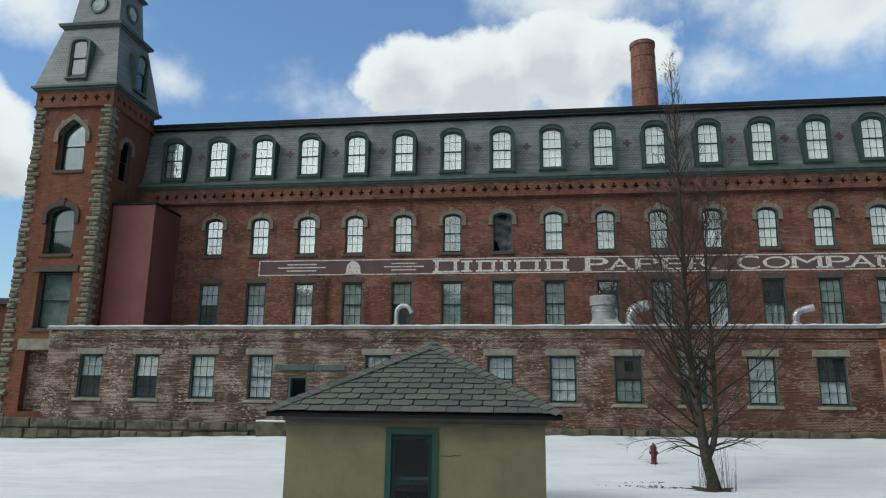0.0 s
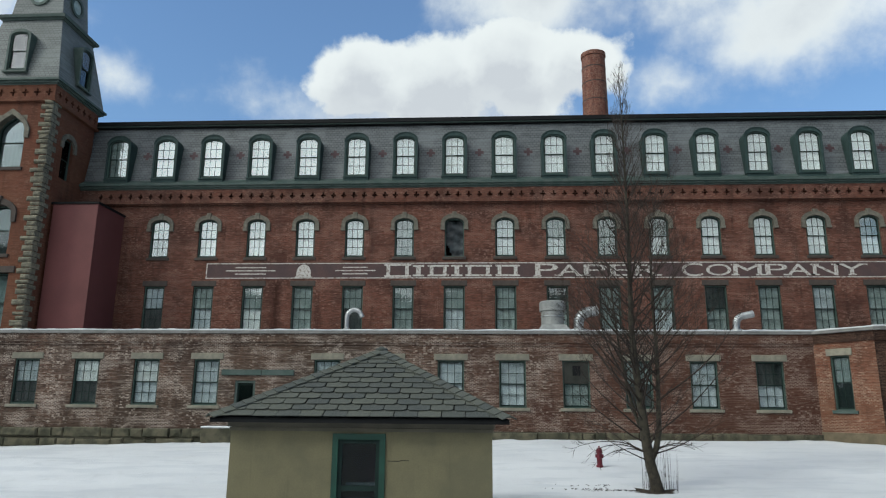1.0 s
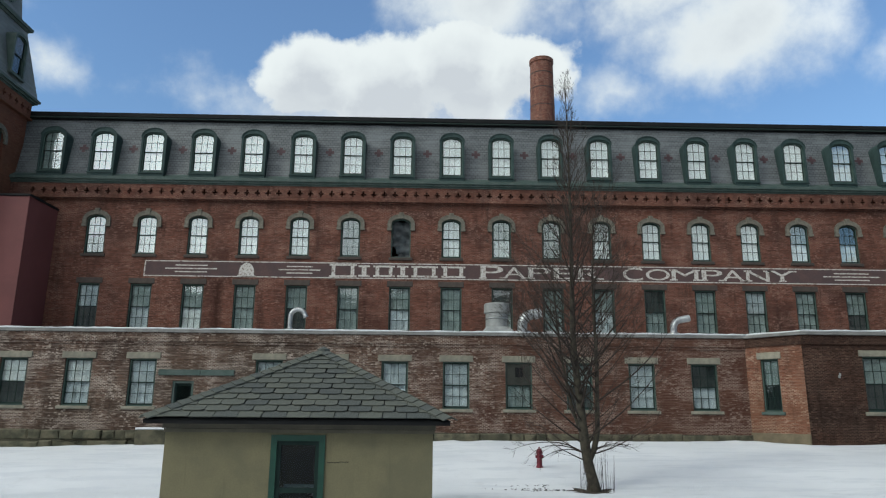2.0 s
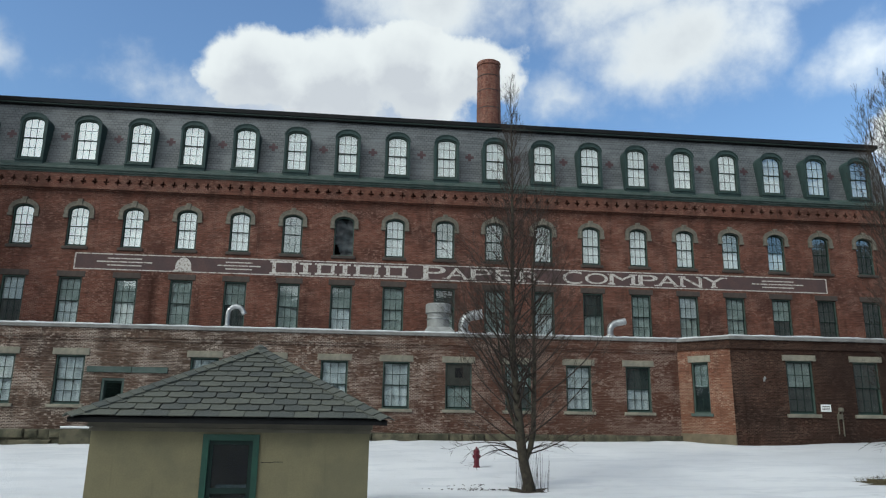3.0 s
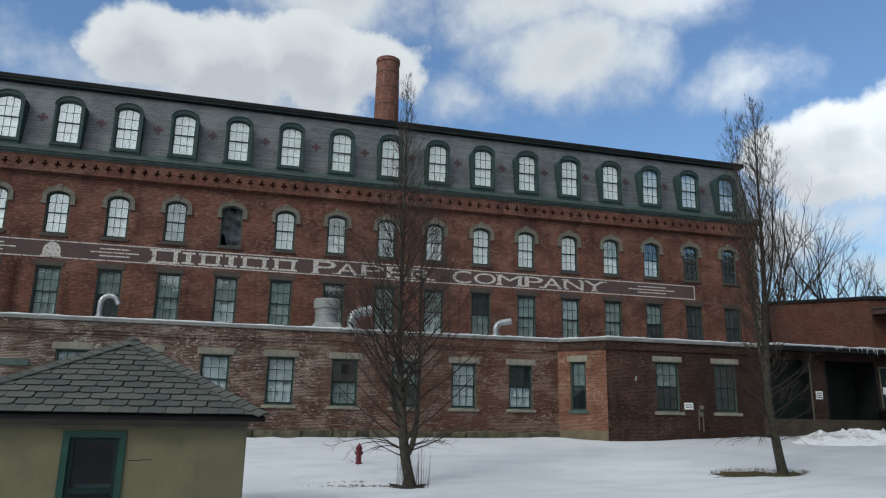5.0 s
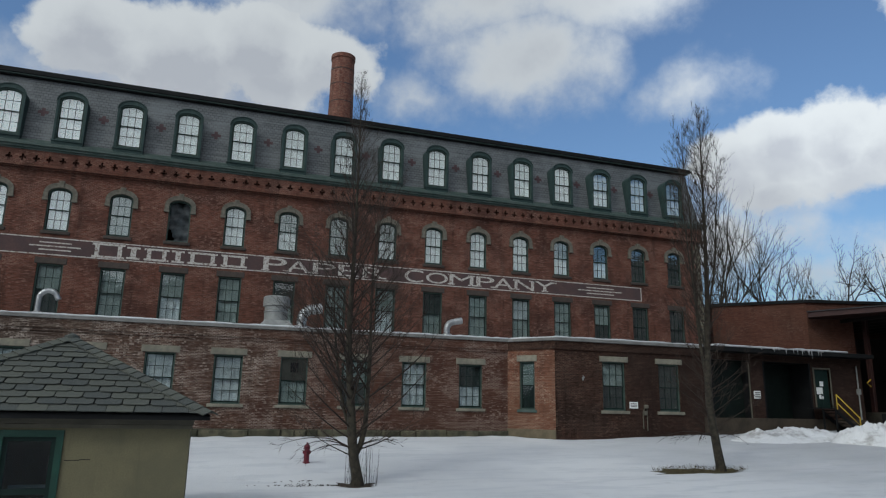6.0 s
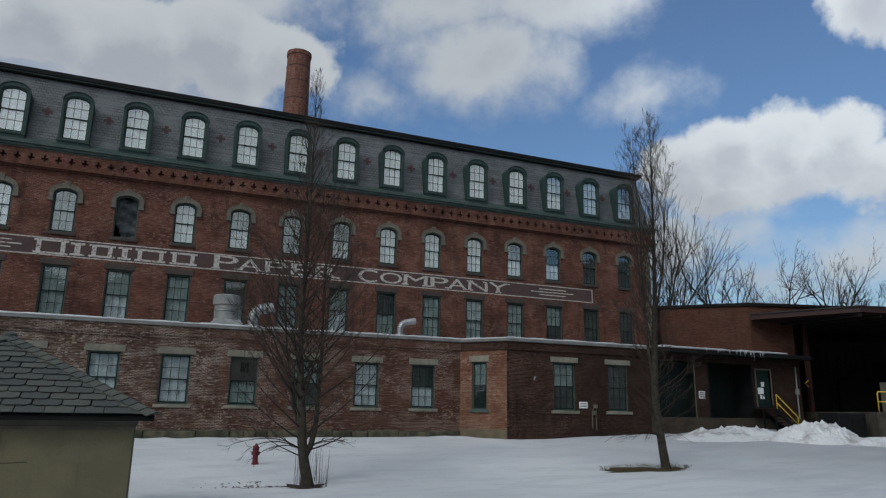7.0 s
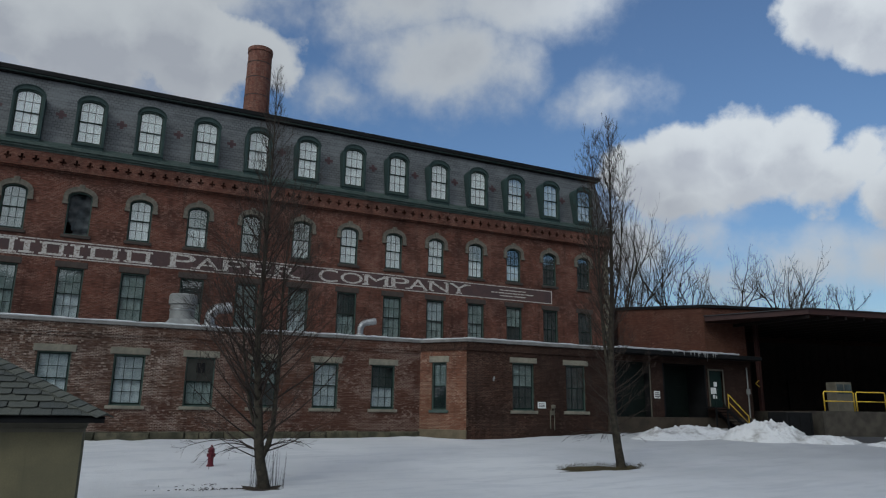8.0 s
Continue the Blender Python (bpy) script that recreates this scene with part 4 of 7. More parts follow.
            part("slate_rosette", bm, M["slate_red"], mill, "red slate rosette between dormers")

    # corner stones at the far end
    rnd = random.Random(5)
    for i in range(21):
        z = 6.8 + 0.38 * i
        s = 0.55 if i % 2 else 0.38
        bm = bmesh.new()
        block(bm, END_R - s, END_R + 0.06, FACE - 0.06, FACE + 0.9 - s, z, z + 0.33, 0.03, None, 0.02, rnd)
        part("quoin", bm, M["stone_quoin"], mill)


build_mill()


def build_sign():
    """Painted band across the wall: dark ground, white border, bars, medallion and lettering."""
    y = FACE - 0.006
    x0, x1, z0, z1 = -16.95, 29.45, 10.17, 11.14
    sign = part("painted_sign", (lambda bm: (box(bm, x0, x1, y, FACE + 0.01, z0, z1), bm)[1])(bmesh.new()), M["sign_ground"], mill, "faded painted wall sign with white lettering")
    bm = bmesh.new()
    for a, b, c, d in ((x0, x1, z1 - 0.06, z1), (x0, x1, z0, z0 + 0.06), (x0, x0 + 0.07, z0 + 0.06, z1 - 0.06), (x1 - 0.07, x1, z0 + 0.06, z1 - 0.06)):
        box(bm, a, b, y - 0.006, y + 0.002, c, d)
    part("border", bm, M["letter"], sign)
    for cx, half in ((-14.15, 1.55), (-7.65, 1.25), (26.1, 1.75)):
        for dz, f in ((0.2, 0.62), (0.0, 1.0), (-0.2, 0.62)):
            bm = bmesh.new()
            box(bm, cx - half * f, cx + half * f, y - 0.006, y + 0.002, 10.66 + dz - 0.035, 10.66 + dz + 0.035)
            part("bar", bm, M["letter"], sign)
    bm = bmesh.new()
    hive = [(-0.56, -0.42), (0.56, -0.42), (0.5, -0.3), (0.45, -0.3)] + [(0.45 * math.cos(a), -0.12 + 0.55 * math.sin(a)) for a in [math.pi * i / 14 for i in range(15)]] + [(-0.45, -0.3), (-0.5, -0.3)]
    slab(bm, [(-10.83 + x, 10.62 + z) for x, z in hive], y - 0.006, y + 0.002)
    part("medallion", bm, M["letter"], sign, "worn white hive-shaped emblem")

    # the trade name, as plain slab shapes of its letters' sizes
    for a, b, zt, zb in ((-5.86, -4.21, 11.06, 10.25), (-4.11, -3.42, 10.99, 10.29), (-3.21, -1.91, 10.99, 10.29), (-1.77, -1.09, 10.99, 10.29), (-0.91, 0.70, 10.99, 10.29), (0.90, 2.37, 10.99, 10.29)):
        bm = bmesh.new()
        w, s = b - a, 0.11
        if w < 0.9:
            box(bm, (a + b) / 2 - 0.14, (a + b) / 2 + 0.14, y - 0.006, y + 0.002, zb, zt)
        else:
            box(bm, a + 0.14, a + 0.36, y - 0.006, y + 0.002, zb + s, zt - s)
            box(bm, b - 0.36, b - 0.14, y - 0.006, y + 0.002, zb + s, zt - s)
        box(bm, a, b, y - 0.0062, y + 0.002, zt - s, zt)
        box(bm, a, b, y - 0.0062, y + 0.002, zb, zb + s)
        part("letter_shape", bm, M["letter"], sign)
    words = [("P", 3.29, 4.66, 1.0), ("A", 4.66, 6.02, 0.86), ("P", 6.19, 7.59, 0.86), ("E", 7.75, 9.05, 0.86), ("R", 9.25, 10.65, 0.86),
             ("C", 11.97, 13.20, 1.0), ("O", 13.39, 14.85, 0.86), ("M", 14.97, 16.62, 0.86), ("P", 16.82, 18.1, 0.86), ("A", 18.05, 19.45, 0.86), ("N", 19.56, 21.0, 0.86), ("Y", 21.05, 22.53, 0.86)]
    for ch, a, b, tall in words:
        data = bpy.data.curves.new("letter", "FONT")
        data.body, data.size, data.offset, data.extrude = ch, 1.0, 0.0, 0.004
        ob = bpy.data.objects.new("letter", data)
        scene.collection.objects.link(ob)
        bpy.context.view_layer.update()
        me = bpy.data.meshes.new_from_object(ob.evaluated_get(bpy.context.evaluated_depsgraph_get()))
        bpy.data.objects.remove(ob)
        co = np.array([v.co[:] for v in me.vertices])
        lo, hi = co.min(0), co.max(0)
        h = 0.80 * tall
        zb = 10.26 if tall > 0.95 else 10.30
        for v in me.vertices:
            v.co = (a + (v.co.x - lo[0]) / (hi[0] - lo[0]) * (b - a), y - v.co.z, zb + (v.co.y - lo[1]) / (hi[1] - lo[1]) * h)
        me.materials.clear()
        me.materials.append(M["letter"])
        letter = new("letter", me)
        hang(letter, sign)
        # slab feet and heads of the strokes
        w = b - a
        feet = {"P": ((0.1, 0),), "A": ((0.03, 0), (0.97, 0)), "R": ((0.1, 0), (0.93, 0)), "M": ((0.07, 0), (0.93, 0), (0.07, 1), (0.93, 1)), "N": ((0.08, 0), (0.92, 1), (0.08, 1)), "Y": ((0.5, 0), (0.05, 1), (0.95, 1))}.get(ch, ())
        for f, top in feet:
            bm = bmesh.new()
            c = a + w * f
            z = zb + h - 0.08 if top else zb
            box(bm, c - 0.24, c + 0.24, y - 0.006, y + 0.001, z, z + 0.08)
            part("serif", bm, M["letter"], sign)


build_sign()


# ---- the tower ----
tower = thing("mill_tower", ((TX0 + TX1) / 2, TY0, 0.3), "square brick stair tower with tall slate mansard cap", "tower")


def build_tower():
    cx, cy, half = (TX0 + TX1) / 2, (TY0 + TY1) / 2, (TX1 - TX0) / 2
    front = [(-28.76, -26.96, 16.1, 19.4), (-28.8, -26.98, 10.87, 13.8), (-28.8, -26.66, 6.45, 9.78), (-29.0, -27.1, 1.75, 5.15)]
    bm = bmesh.new()
    wall_grid(bm, TX0, TX1, -0.4, 21.4, front, TY0, 0.5)
    part("front_wall", bm, M["brick_tower"], tower)
    # the right side, turned to face +x: local x runs along +y
    side_m = Matrix.Translation((TX1, 0, 0)) @ pose(0, 0, 0, 0, 0, 90)
    bm = bmesh.new()
    wall_grid(bm, TY0 + 0.5, TY1, -0.4, 21.4, [(38.35, 39.45, 15.95, 18.6)], 0.0, 0.5, side_m)
    part("side_wall", bm, M["brick_tower"], tower)
    bm = bmesh.new()
    box(bm, TX0, TX0 + 0.5, TY0 + 0.5, TY1, -0.4, 21.4)
    part("side_wall", bm, M["brick_tower"], tower)
    bm = bmesh.new()
    box(bm, TX0 + 0.5, TX1 - 0.5, TY1 - 0.5, TY1 - 0.002, -0.4, 21.4)
    part("back_wall", bm, M["brick_tower"], tower)
    bm = bmesh.new()
    box(bm, -29.0, -27.1, TY0 + 0.42, TY0 + 0.49, 1.75, 5.15)
    part("blocked_doorway", bm, M["brick_old"], tower, "doorway filled in with brick")
    bm = bmesh.new()
    block(bm, -29.5, -26.9, TY0 - 0.08, TY0 + 0.3, 5.2, 5.85, 0.03)
    part("lintel", bm, M["stone_pale"], tower, "pale stone lintel")
    D, G, W = "dim_sheet", "blind_grey", "blind"
    # the top window's pale upper sheet stands in for its bright reflection
    for x, z, w, h, rise, t in ((-27.86, 16.1, 1.8, 3.3, 0.92, ("blind_pale", G)), (-27.89, 10.87, 1.82, 2.93, 0.5, (G, D)), (-27.73, 6.45, 2.14, 3.33, 0.0, (G, G))):
        wob = window(tower, x, TY0 + 0.24, z, w, h, rise, 1, 1, t, label="tall dark green tower window")
        hw, sp = w / 2, h - rise
        bm = bmesh.new()
        if rise:
            outer = [(-hw - 0.28, sp - 0.55)] + arch_line(hw + 0.28, sp, rise + 0.36, 12) + [(hw + 0.28, sp - 0.55)]
            inner = [(-hw, sp - 0.55)] + arch_line(hw, sp, rise, 12) + [(hw, sp - 0.55)]
            strip(bm, outer, inner, -0.36, -0.1)
            cut = arch_line(hw, sp, rise, 12)
            slab(bm, (cut[:7] + [(0, h), (-hw, h)])[::-1], -0.24, 0.05)
            slab(bm, (cut[6:] + [(hw, h), (0, h)])[::-1], -0.24, 0.05)
            if rise < 0.6:
                slab(bm, [(-0.16, sp + rise), (0.16, sp + rise), (0.22, sp + rise + 0.5), (-0.22, sp + rise + 0.5)], -0.42, -0.1)
        else:
            block(bm, -hw - 0.35, hw + 0.35, -0.34, 0.1, h, h + 0.38, 0.02)
        bmesh.ops.recalc_face_normals(bm, faces=bm.faces[:])
        share("hood", mesh_of("hood", bm, M["stone"] if z > 15 else M["stone_brown"]), wob)
        bm = bmesh.new()
        block(bm, -hw - 0.15, hw + 0.15, -0.34, 0.2, -0.2, 0.0, 0.02)
        share("sill", mesh_of("sill", bm, M["stone_brown"]), wob)
    window(tower, TX1 - 0.1, 38.9, 15.95, 1.1, 2.65, 0.0, 1, 1, (D, D), turn=90, label="dark side window of the tower")
    bm = bmesh.new()
    m = pose(TX1, 38.9, 15.95, 0, 0, 90)
    strip(bm, [(-0.8, 1.9)] + arch_line(0.8, 2.2, 0.75, 12) + [(0.8, 1.9)], [(-0.55, 1.9)] + arch_line(0.55, 2.2, 0.45, 12) + [(0.55, 1.9)], -0.1, 0.05, m)
    part("hood", bm, M["stone"], tower)

    # frieze with crosses on the three seen sides, corbel and cornice
    def frieze(length, m, n):
        holes = []
        for i in range(n):
            x = -length / 2 + length * (i + 0.5) / n
            holes += [(x - 0.19, x + 0.19, 20.72, 20.84), (x - 0.06, x + 0.06, 20.56, 21.0)]
        bm = bmesh.new()
        wall_grid(bm, -length / 2, length / 2, 20.36, 21.26, holes, -0.16, 0.157, m)
        part("frieze", bm, M["brick_tower"], tower, "brick frieze pierced with small crosses")
    w = TX1 - TX0
    frieze(w + 0.3, Matrix.Translation((cx, TY0, 0)), 7)
    frieze(TY1 - TY0, Matrix.Translation((TX1, cy, 0)) @ pose(0, 0, 0, 0, 0, 90), 7)
    bm = bmesh.new()
    ring = lambda e, za, zb: box(bm, TX0 - e, TX1 + e, TY0 - e, TY1 + e, za, zb)
    ring(0.2, 20.22, 20.355)
    part("string_course", bm, M["brick_tower"], tower)
    bm = bmesh.new()
    ring(0.2, 21.264, 21.36), ring(0.32, 21.36, 21.48), ring(0.44, 21.48, 21.62)
    part("cornice", bm, M["green_light"], tower, "weathered green cornice")

    slim = (half * 2 - (TY1 - TY0)) / 2  # the tower is a little shallower than wide

    def frustum(bm, h0, h1, z0, z1):
        lo = [bm.verts.new((cx + sx * h0, cy + sy * (h0 - slim), z0)) for sx, sy in ((-1, -1), (1, -1), (1, 1), (-1, 1))]
        hi = [bm.verts.new((cx + sx * h1, cy + sy * (h1 - slim), z1)) for sx, sy in ((-1, -1), (1, -1), (1, 1), (-1, 1))]
        for i in range(4):
            k = (i + 1) % 4
            bm.faces.new((lo[i], lo[k], hi[k], hi[i]))
        bm.faces.new(hi)
        bm.faces.new(lo[::-1])

    bm = bmesh.new()
    frustum(bm, half + 0.3, 1.93, 21.62, 26.0)
    part("mansard_roof", bm, M["slate_tower"], tower, "steep slate tower roof")
    bm = bmesh.new()
    frustum(bm, 1.99, 2.06, 26.0, 26.13), frustum(bm, 2.16, 2.2, 26.13, 26.31)
    part("cornice", bm, M["green_light"], tower)
    bm = bmesh.new()
    frustum(bm, 1.68, 1.42, 26.31, 29.4)
    part("lantern_stage", bm, M["slate_tower"], tower, "upper slate stage with round windows")
    bm = bmesh.new()
    frustum(bm, 1.55, 1.62, 29.4, 29.55), frustum(bm, 1.7, 0.5, 29.55, 31.2)
    part("cap_roof", bm, M["green_light"], tower)
    # dormer window and round window on the front and the right side
    for turn, ex, ey in ((0, 0, -1), (90, 1, 0)):
        bm = bmesh.new()
        w2, h2, r2, f = 1.12, 2.5, 0.25, 0.13
        sp, hw = h2 - r2, w2 / 2
        strip(bm, [(-hw - f, -0.1)] + arch_line(hw + f, sp, r2 + 0.2, 12) + [(hw + f, -0.1)], [(-hw, -0.1)] + arch_line(hw, sp, r2, 12) + [(hw, -0.1)], 0.0, 0.14)
        strip(bm, [(-hw - f, -0.1)] + arch_line(hw + f, sp, r2 + 0.22, 12) + [(hw + f, -0.1)], [(-hw - f + 0.06, -0.1)] + arch_line(hw + f - 0.06, sp, r2 + 0.16, 12) + [(hw + f - 0.06, -0.1)], 0.14, 1.3)
        box(bm, -hw - f - 0.05, hw + f + 0.05, -0.08, 0.2, -0.2, -0.1)
        bmesh.ops.recalc_face_normals(bm, faces=bm.faces[:])
        d = new("dormer", mesh_of("dormer", bm, M["green_light"]))
        hang(d, tower)
        out = half + 0.36 - (slim if ey else 0.0)
        d.matrix_basis = pose(cx + ex * out, cy + ey * out, 22.22, 0, 0, turn)
        tagged(d, "green tower dormer with a tall sash window")
        frame_me, sashes, panes, kinds = sash_set(w2, h2, r2, 1, 1)
        share("window_frame", frame_me, d)
        for i in range(2):
            share("sash", sashes[i], d)
            share("blind", kinds[i, "blind" if turn == 0 else "blind_grey"], d)
            for p in panes[i][1]:
                share("pane", panes[i][0], d, Matrix.Translation(p)).visible_shadow = False
        bm = bmesh.new()
        arc = [2 * math.pi * i / 24 for i in range(24)]
        strip(bm, [(0.66 * math.cos(a), 0.66 * math.sin(a)) for a in arc], [(0.48 * math.cos(a), 0.48 * math.sin(a)) for a in arc], -0.12, 0.25, None, True)
        rw = new("round_window", mesh_of("round_window", bm, M["green_light"]))
        hang(rw, tower)
        rw.matrix_basis = pose(cx + ex * 1.56, cy + ey * (1.56 - slim), 27.92, 0, 0, turn)
        tagged(rw, "round green-rimmed window")
        bm = bmesh.new()
        slab(bm, [(0.48 * math.cos(a), 0.48 * math.sin(a)) for a in arc], -0.02, 0.02)
        share("pane", mesh_of("pane", bm, M["blind_grey"]), rw)
    # corner stones, long and short by turns
    rnd = random.Random(3)
    z, i = 0.4, 0
    while z < 20.1:
        h = rnd.uniform(0.24, 0.36)
        s, d = (rnd.uniform(0.55, 0.74), 0.4) if i % 2 else (rnd.uniform(0.36, 0.5), 0.7)
        for x0, x1, flip in ((TX0 - 0.1, TX0 + s, 0), (TX1 - s, TX1 + 0.1, 1)):
            bm = bmesh.new()
            block(bm, x0 + rnd.uniform(-0.04, 0.04), x1 + rnd.uniform(-0.04, 0.04), TY0 - rnd.uniform(0.06, 0.2), TY0 + d, z, z + h - rnd.uniform(0.02, 0.05), 0.08, None, 0.045, rnd)
            part("quoin", bm, M["stone_quoin"], tower)
        z += h
        i += 1
    for za, zb in ((-0.5, 0.28), (0.3, 0.86), (0.88, 1.45)):
        x = TX0 - 0.12
        while x < -27.3:
            w = rnd.uniform(0.7, 1.6)
            bm = bmesh.new()
            block(bm, x, x + w - 0.03, TY0 - rnd.uniform(0.2, 0.3), TY0 - 0.004, za, zb, 0.06, None, 0.04, rnd)
            part("plinth_stone", bm, M["stone_base"], tower)
            x += w


build_tower()

# low wing seen past the tower
bm = bmesh.new()
box(bm, -60, TX0 - 0.02, 42.0, 50, -0.5, 8.6)
wing = solid("brick_wing", bm, M["brick_dark"], "low red brick wing beyond the tower", "building")
bm = bmesh.new()
box(bm, -60.2, TX0 - 0.03, 41.7, 50.2, 8.6, 9.0)
part("roof", bm, M["tar"], wing)

# red sheeted shaft in the corner by the tower
bm = bmesh.new()
block(bm, -25.3, -22.54, 37.95, FACE - 0.01, 6.55, 14.12, 0.02)
shaft = solid("shaft_enclosure", bm, M["red_panel"], "tall dull red sheet-clad shaft on the annex roof", "enclosure")
bm = bmesh.new()
block(bm, -25.4, -22.47, 37.88, FACE - 0.01, 14.12, 14.25, 0.02)
part("cap", bm, M["black"], shaft)
bm = bmesh.new()
box(bm, -22.6, -22.52, 37.92, 37.97, 6.6, 12.0)
part("corner_strip", bm, M["red_panel"], shaft)

# chimney behind the ridge
bm = bmesh.new()
lathe(bm, [(0.95, 18.0), (0.90, 23.5), (0.84, 27.7), (0.90, 27.75), (0.90, 28.05), (0.80, 28.1), (0.6, 28.1)], (8.37, 47.0), 28)
stack = solid("chimney", bm, M["brick_stack"], "tall round brick factory chimney", "chimney", smooth=False)
for z in (21.0, 22.6, 24.2, 25.6, 26.8):
    bm = bmesh.new()
    r = 0.95 - (z - 18) * 0.0113
    lathe(bm, [(r - 0.02, z), (r + 0.025, z + 0.01), (r + 0.025, z + 0.07), (r - 0.02, z + 0.08)], (8.37, 47.0), 28)
    part("iron_band", bm, M["rust"], stack)

# ---- the one-storey annex ----
AF, AZ0, AZ1 = 36.5, 0.9, 6.5
annex = thing("brick_annex", (-5, AF, 0.8), "weathered one-storey brick annex with a snowy flat roof", "building")
ANNEX_X = (-24.55, -21.2, -17.9, -14.6, -8.1, -4.85, -1.56, 1.65, 4.93, 8.11, 11.42, 14.73)


def build_annex():
    x0, x1 = -27.25, 17.0
    holes = [(x - 0.7, x + 0.7, 2.55, 4.96) for x in ANNEX_X] + [(-13.0, -11.9, 1.5, 3.85)]
    bm = bmesh.new()
    wall_grid(bm, x0, x1, -0.3, 6.2, holes, AF, 0.4)
    part("front_wall", bm, M["brick_old"], annex)
    bm = bmesh.new()
    box(bm, x0, x0 + 0.4, AF + 0.4, TY0 - 0.003, -0.3, 6.2)
    box(bm, x0 + 1.9, x0 + 2.3, AF + 0.4, FACE - 0.003, 0.0, 6.2)
    part("side_wall", bm, M["brick_old"], annex)
    # corbelled top, fascia board and flat roof
    bm = bmesh.new()
    box(bm, x0 - 0.02, x1, AF - 0.05, AF - 0.003, 5.72, 5.86)
    box(bm, x0 - 0.04, x1, AF - 0.10, AF - 0.003, 5.86, 6.318)
    part("corbel_course", bm, M["brick_old"], annex)
    bm = bmesh.new()
    block(bm, x0 - 0.12, x1, AF - 0.2, AF + 0.6, 6.32, 6.48, 0.02)
    part("fascia", bm, M["fascia"], annex, "grey weathered wooden fascia")
    bm = bmesh.new()
    box(bm, x0, x1, AF + 0.6, FACE - 0.005, 6.2, 6.46)
    part("roof", bm, M["tar"], annex)
    bm = bmesh.new()
    block(bm, -0.88, 0.88, -0.05, 0.2, 2.41, 2.74, 0.015)
    lintel = mesh_of("lintel", bm, M["stone_pale"])
    bm = bmesh.new()
    block(bm, -0.86, 0.86, -0.1, 0.22, -0.16, 0.0, 0.02)
    sill = mesh_of("sill", bm, M["stone_pale"])
    W, G, D, P = "blind", "blind_grey", "dim_sheet", "blind_pale"
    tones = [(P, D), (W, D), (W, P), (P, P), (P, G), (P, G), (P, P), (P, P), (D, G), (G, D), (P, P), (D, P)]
    for i, x in enumerate(ANNEX_X):
        w = window(annex, x, AF, 2.55, 1.4, 2.41, 0.0, tones=tones[i], label="green sash window, its upper panes missing" if i in (8, 11) else "green six-over-six sash window with stone lintel")
        share("lintel", lintel, w)
        share("sill", sill, w)
    # the box fan behind one window
    bm = bmesh.new()
    block(bm, 4.29, 5.57, AF + 0.085, AF + 0.112, 3.80, 4.9, 0.01)
    part("window_board", bm, M["board_dim"], annex, "boarded upper sash with a square vent")
    bm = bmesh.new()
    block(bm, 4.75, 5.15, AF + 0.06, AF + 0.09, 4.2, 4.7, 0.01)
    part("vent_grille", bm, M["black"], annex)
    # doorway with its long green head board
    door = part("door", (lambda b: (block(b, -13.0, -11.9, AF + 0.22, AF + 0.28, 1.5, 3.85, 0.01), b)[1])(bmesh.new()), M["green"], annex, "dark green door")
    bm = bmesh.new()
    strip(bm, [(-13.0, 1.5), (-13.0, 3.85), (-11.9, 3.85), (-11.9, 1.5)], [(-12.88, 1.5), (-12.88, 3.73), (-12.02, 3.73), (-12.02, 1.5)], AF + 0.05, AF + 0.22)
    part("door_frame", bm, M["green_light"], door)
    bm = bmesh.new()
    box(bm, -12.8, -12.1, AF + 0.205, AF + 0.215, 2.6, 3.6)
    part("pane", bm, M["glass_dark"], door)
    for a, b in ((-13.74, -11.6), (-11.58, -9.85)):
        bm = bmesh.new()
        block(bm, a, b, AF - 0.09, AF - 0.004, 4.12, 4.42, 0.02)
        part("head_board", bm, M["green_light"], annex, "peeling green head board")
    bm = bmesh.new()
    block(bm, -14.2, -11.3, AF - 1.1, AF - 0.32, 0.6, 1.42, 0.03)
    part("door_step", bm, M["stone_base"], annex, "concrete door step")
    bm = bmesh.new()
    block(bm, -14.22, -11.28, AF - 1.12, AF - 0.32, 1.42, 1.52, 0.05)
    part("step_snow", bm, M["snow"], annex)
    # rubble plinth, stone by stone
    rnd = random.Random(11)
    bm = bmesh.new()
    box(bm, x0 + 0.02, x1, AF - 0.12, AF - 0.004, -0.4, 1.36)
    part("plinth_core", bm, M["joint"], annex)
    for row, (za, zb) in enumerate(((0.88, 1.40), (0.36, 0.86), (-0.15, 0.34))):
        x = x0
        while x < x1 - 0.3:
            w = rnd.choice((rnd.uniform(0.5, 1.0), rnd.uniform(1.1, 2.6)))
            e = min(x + w, x1)
            if row == 0 or x < -2:
                bm = bmesh.new()
                block(bm, x + 0.015, e - 0.015, AF - rnd.uniform(0.17, 0.3), AF - 0.12, za + rnd.uniform(0, 0.06), zb - rnd.uniform(0, 0.09), 0.06, None, 0.045, rnd)
                part("plinth_stone", bm, M["stone_base"], annex)
            x = e


build_annex()

# ---- canted bay and loading end ----
BF, BX = 34.2, 18.8
bay_end = thing("loading_wing", (28, BF, 1.2), "brown brick loading wing with a canted corner", "building")


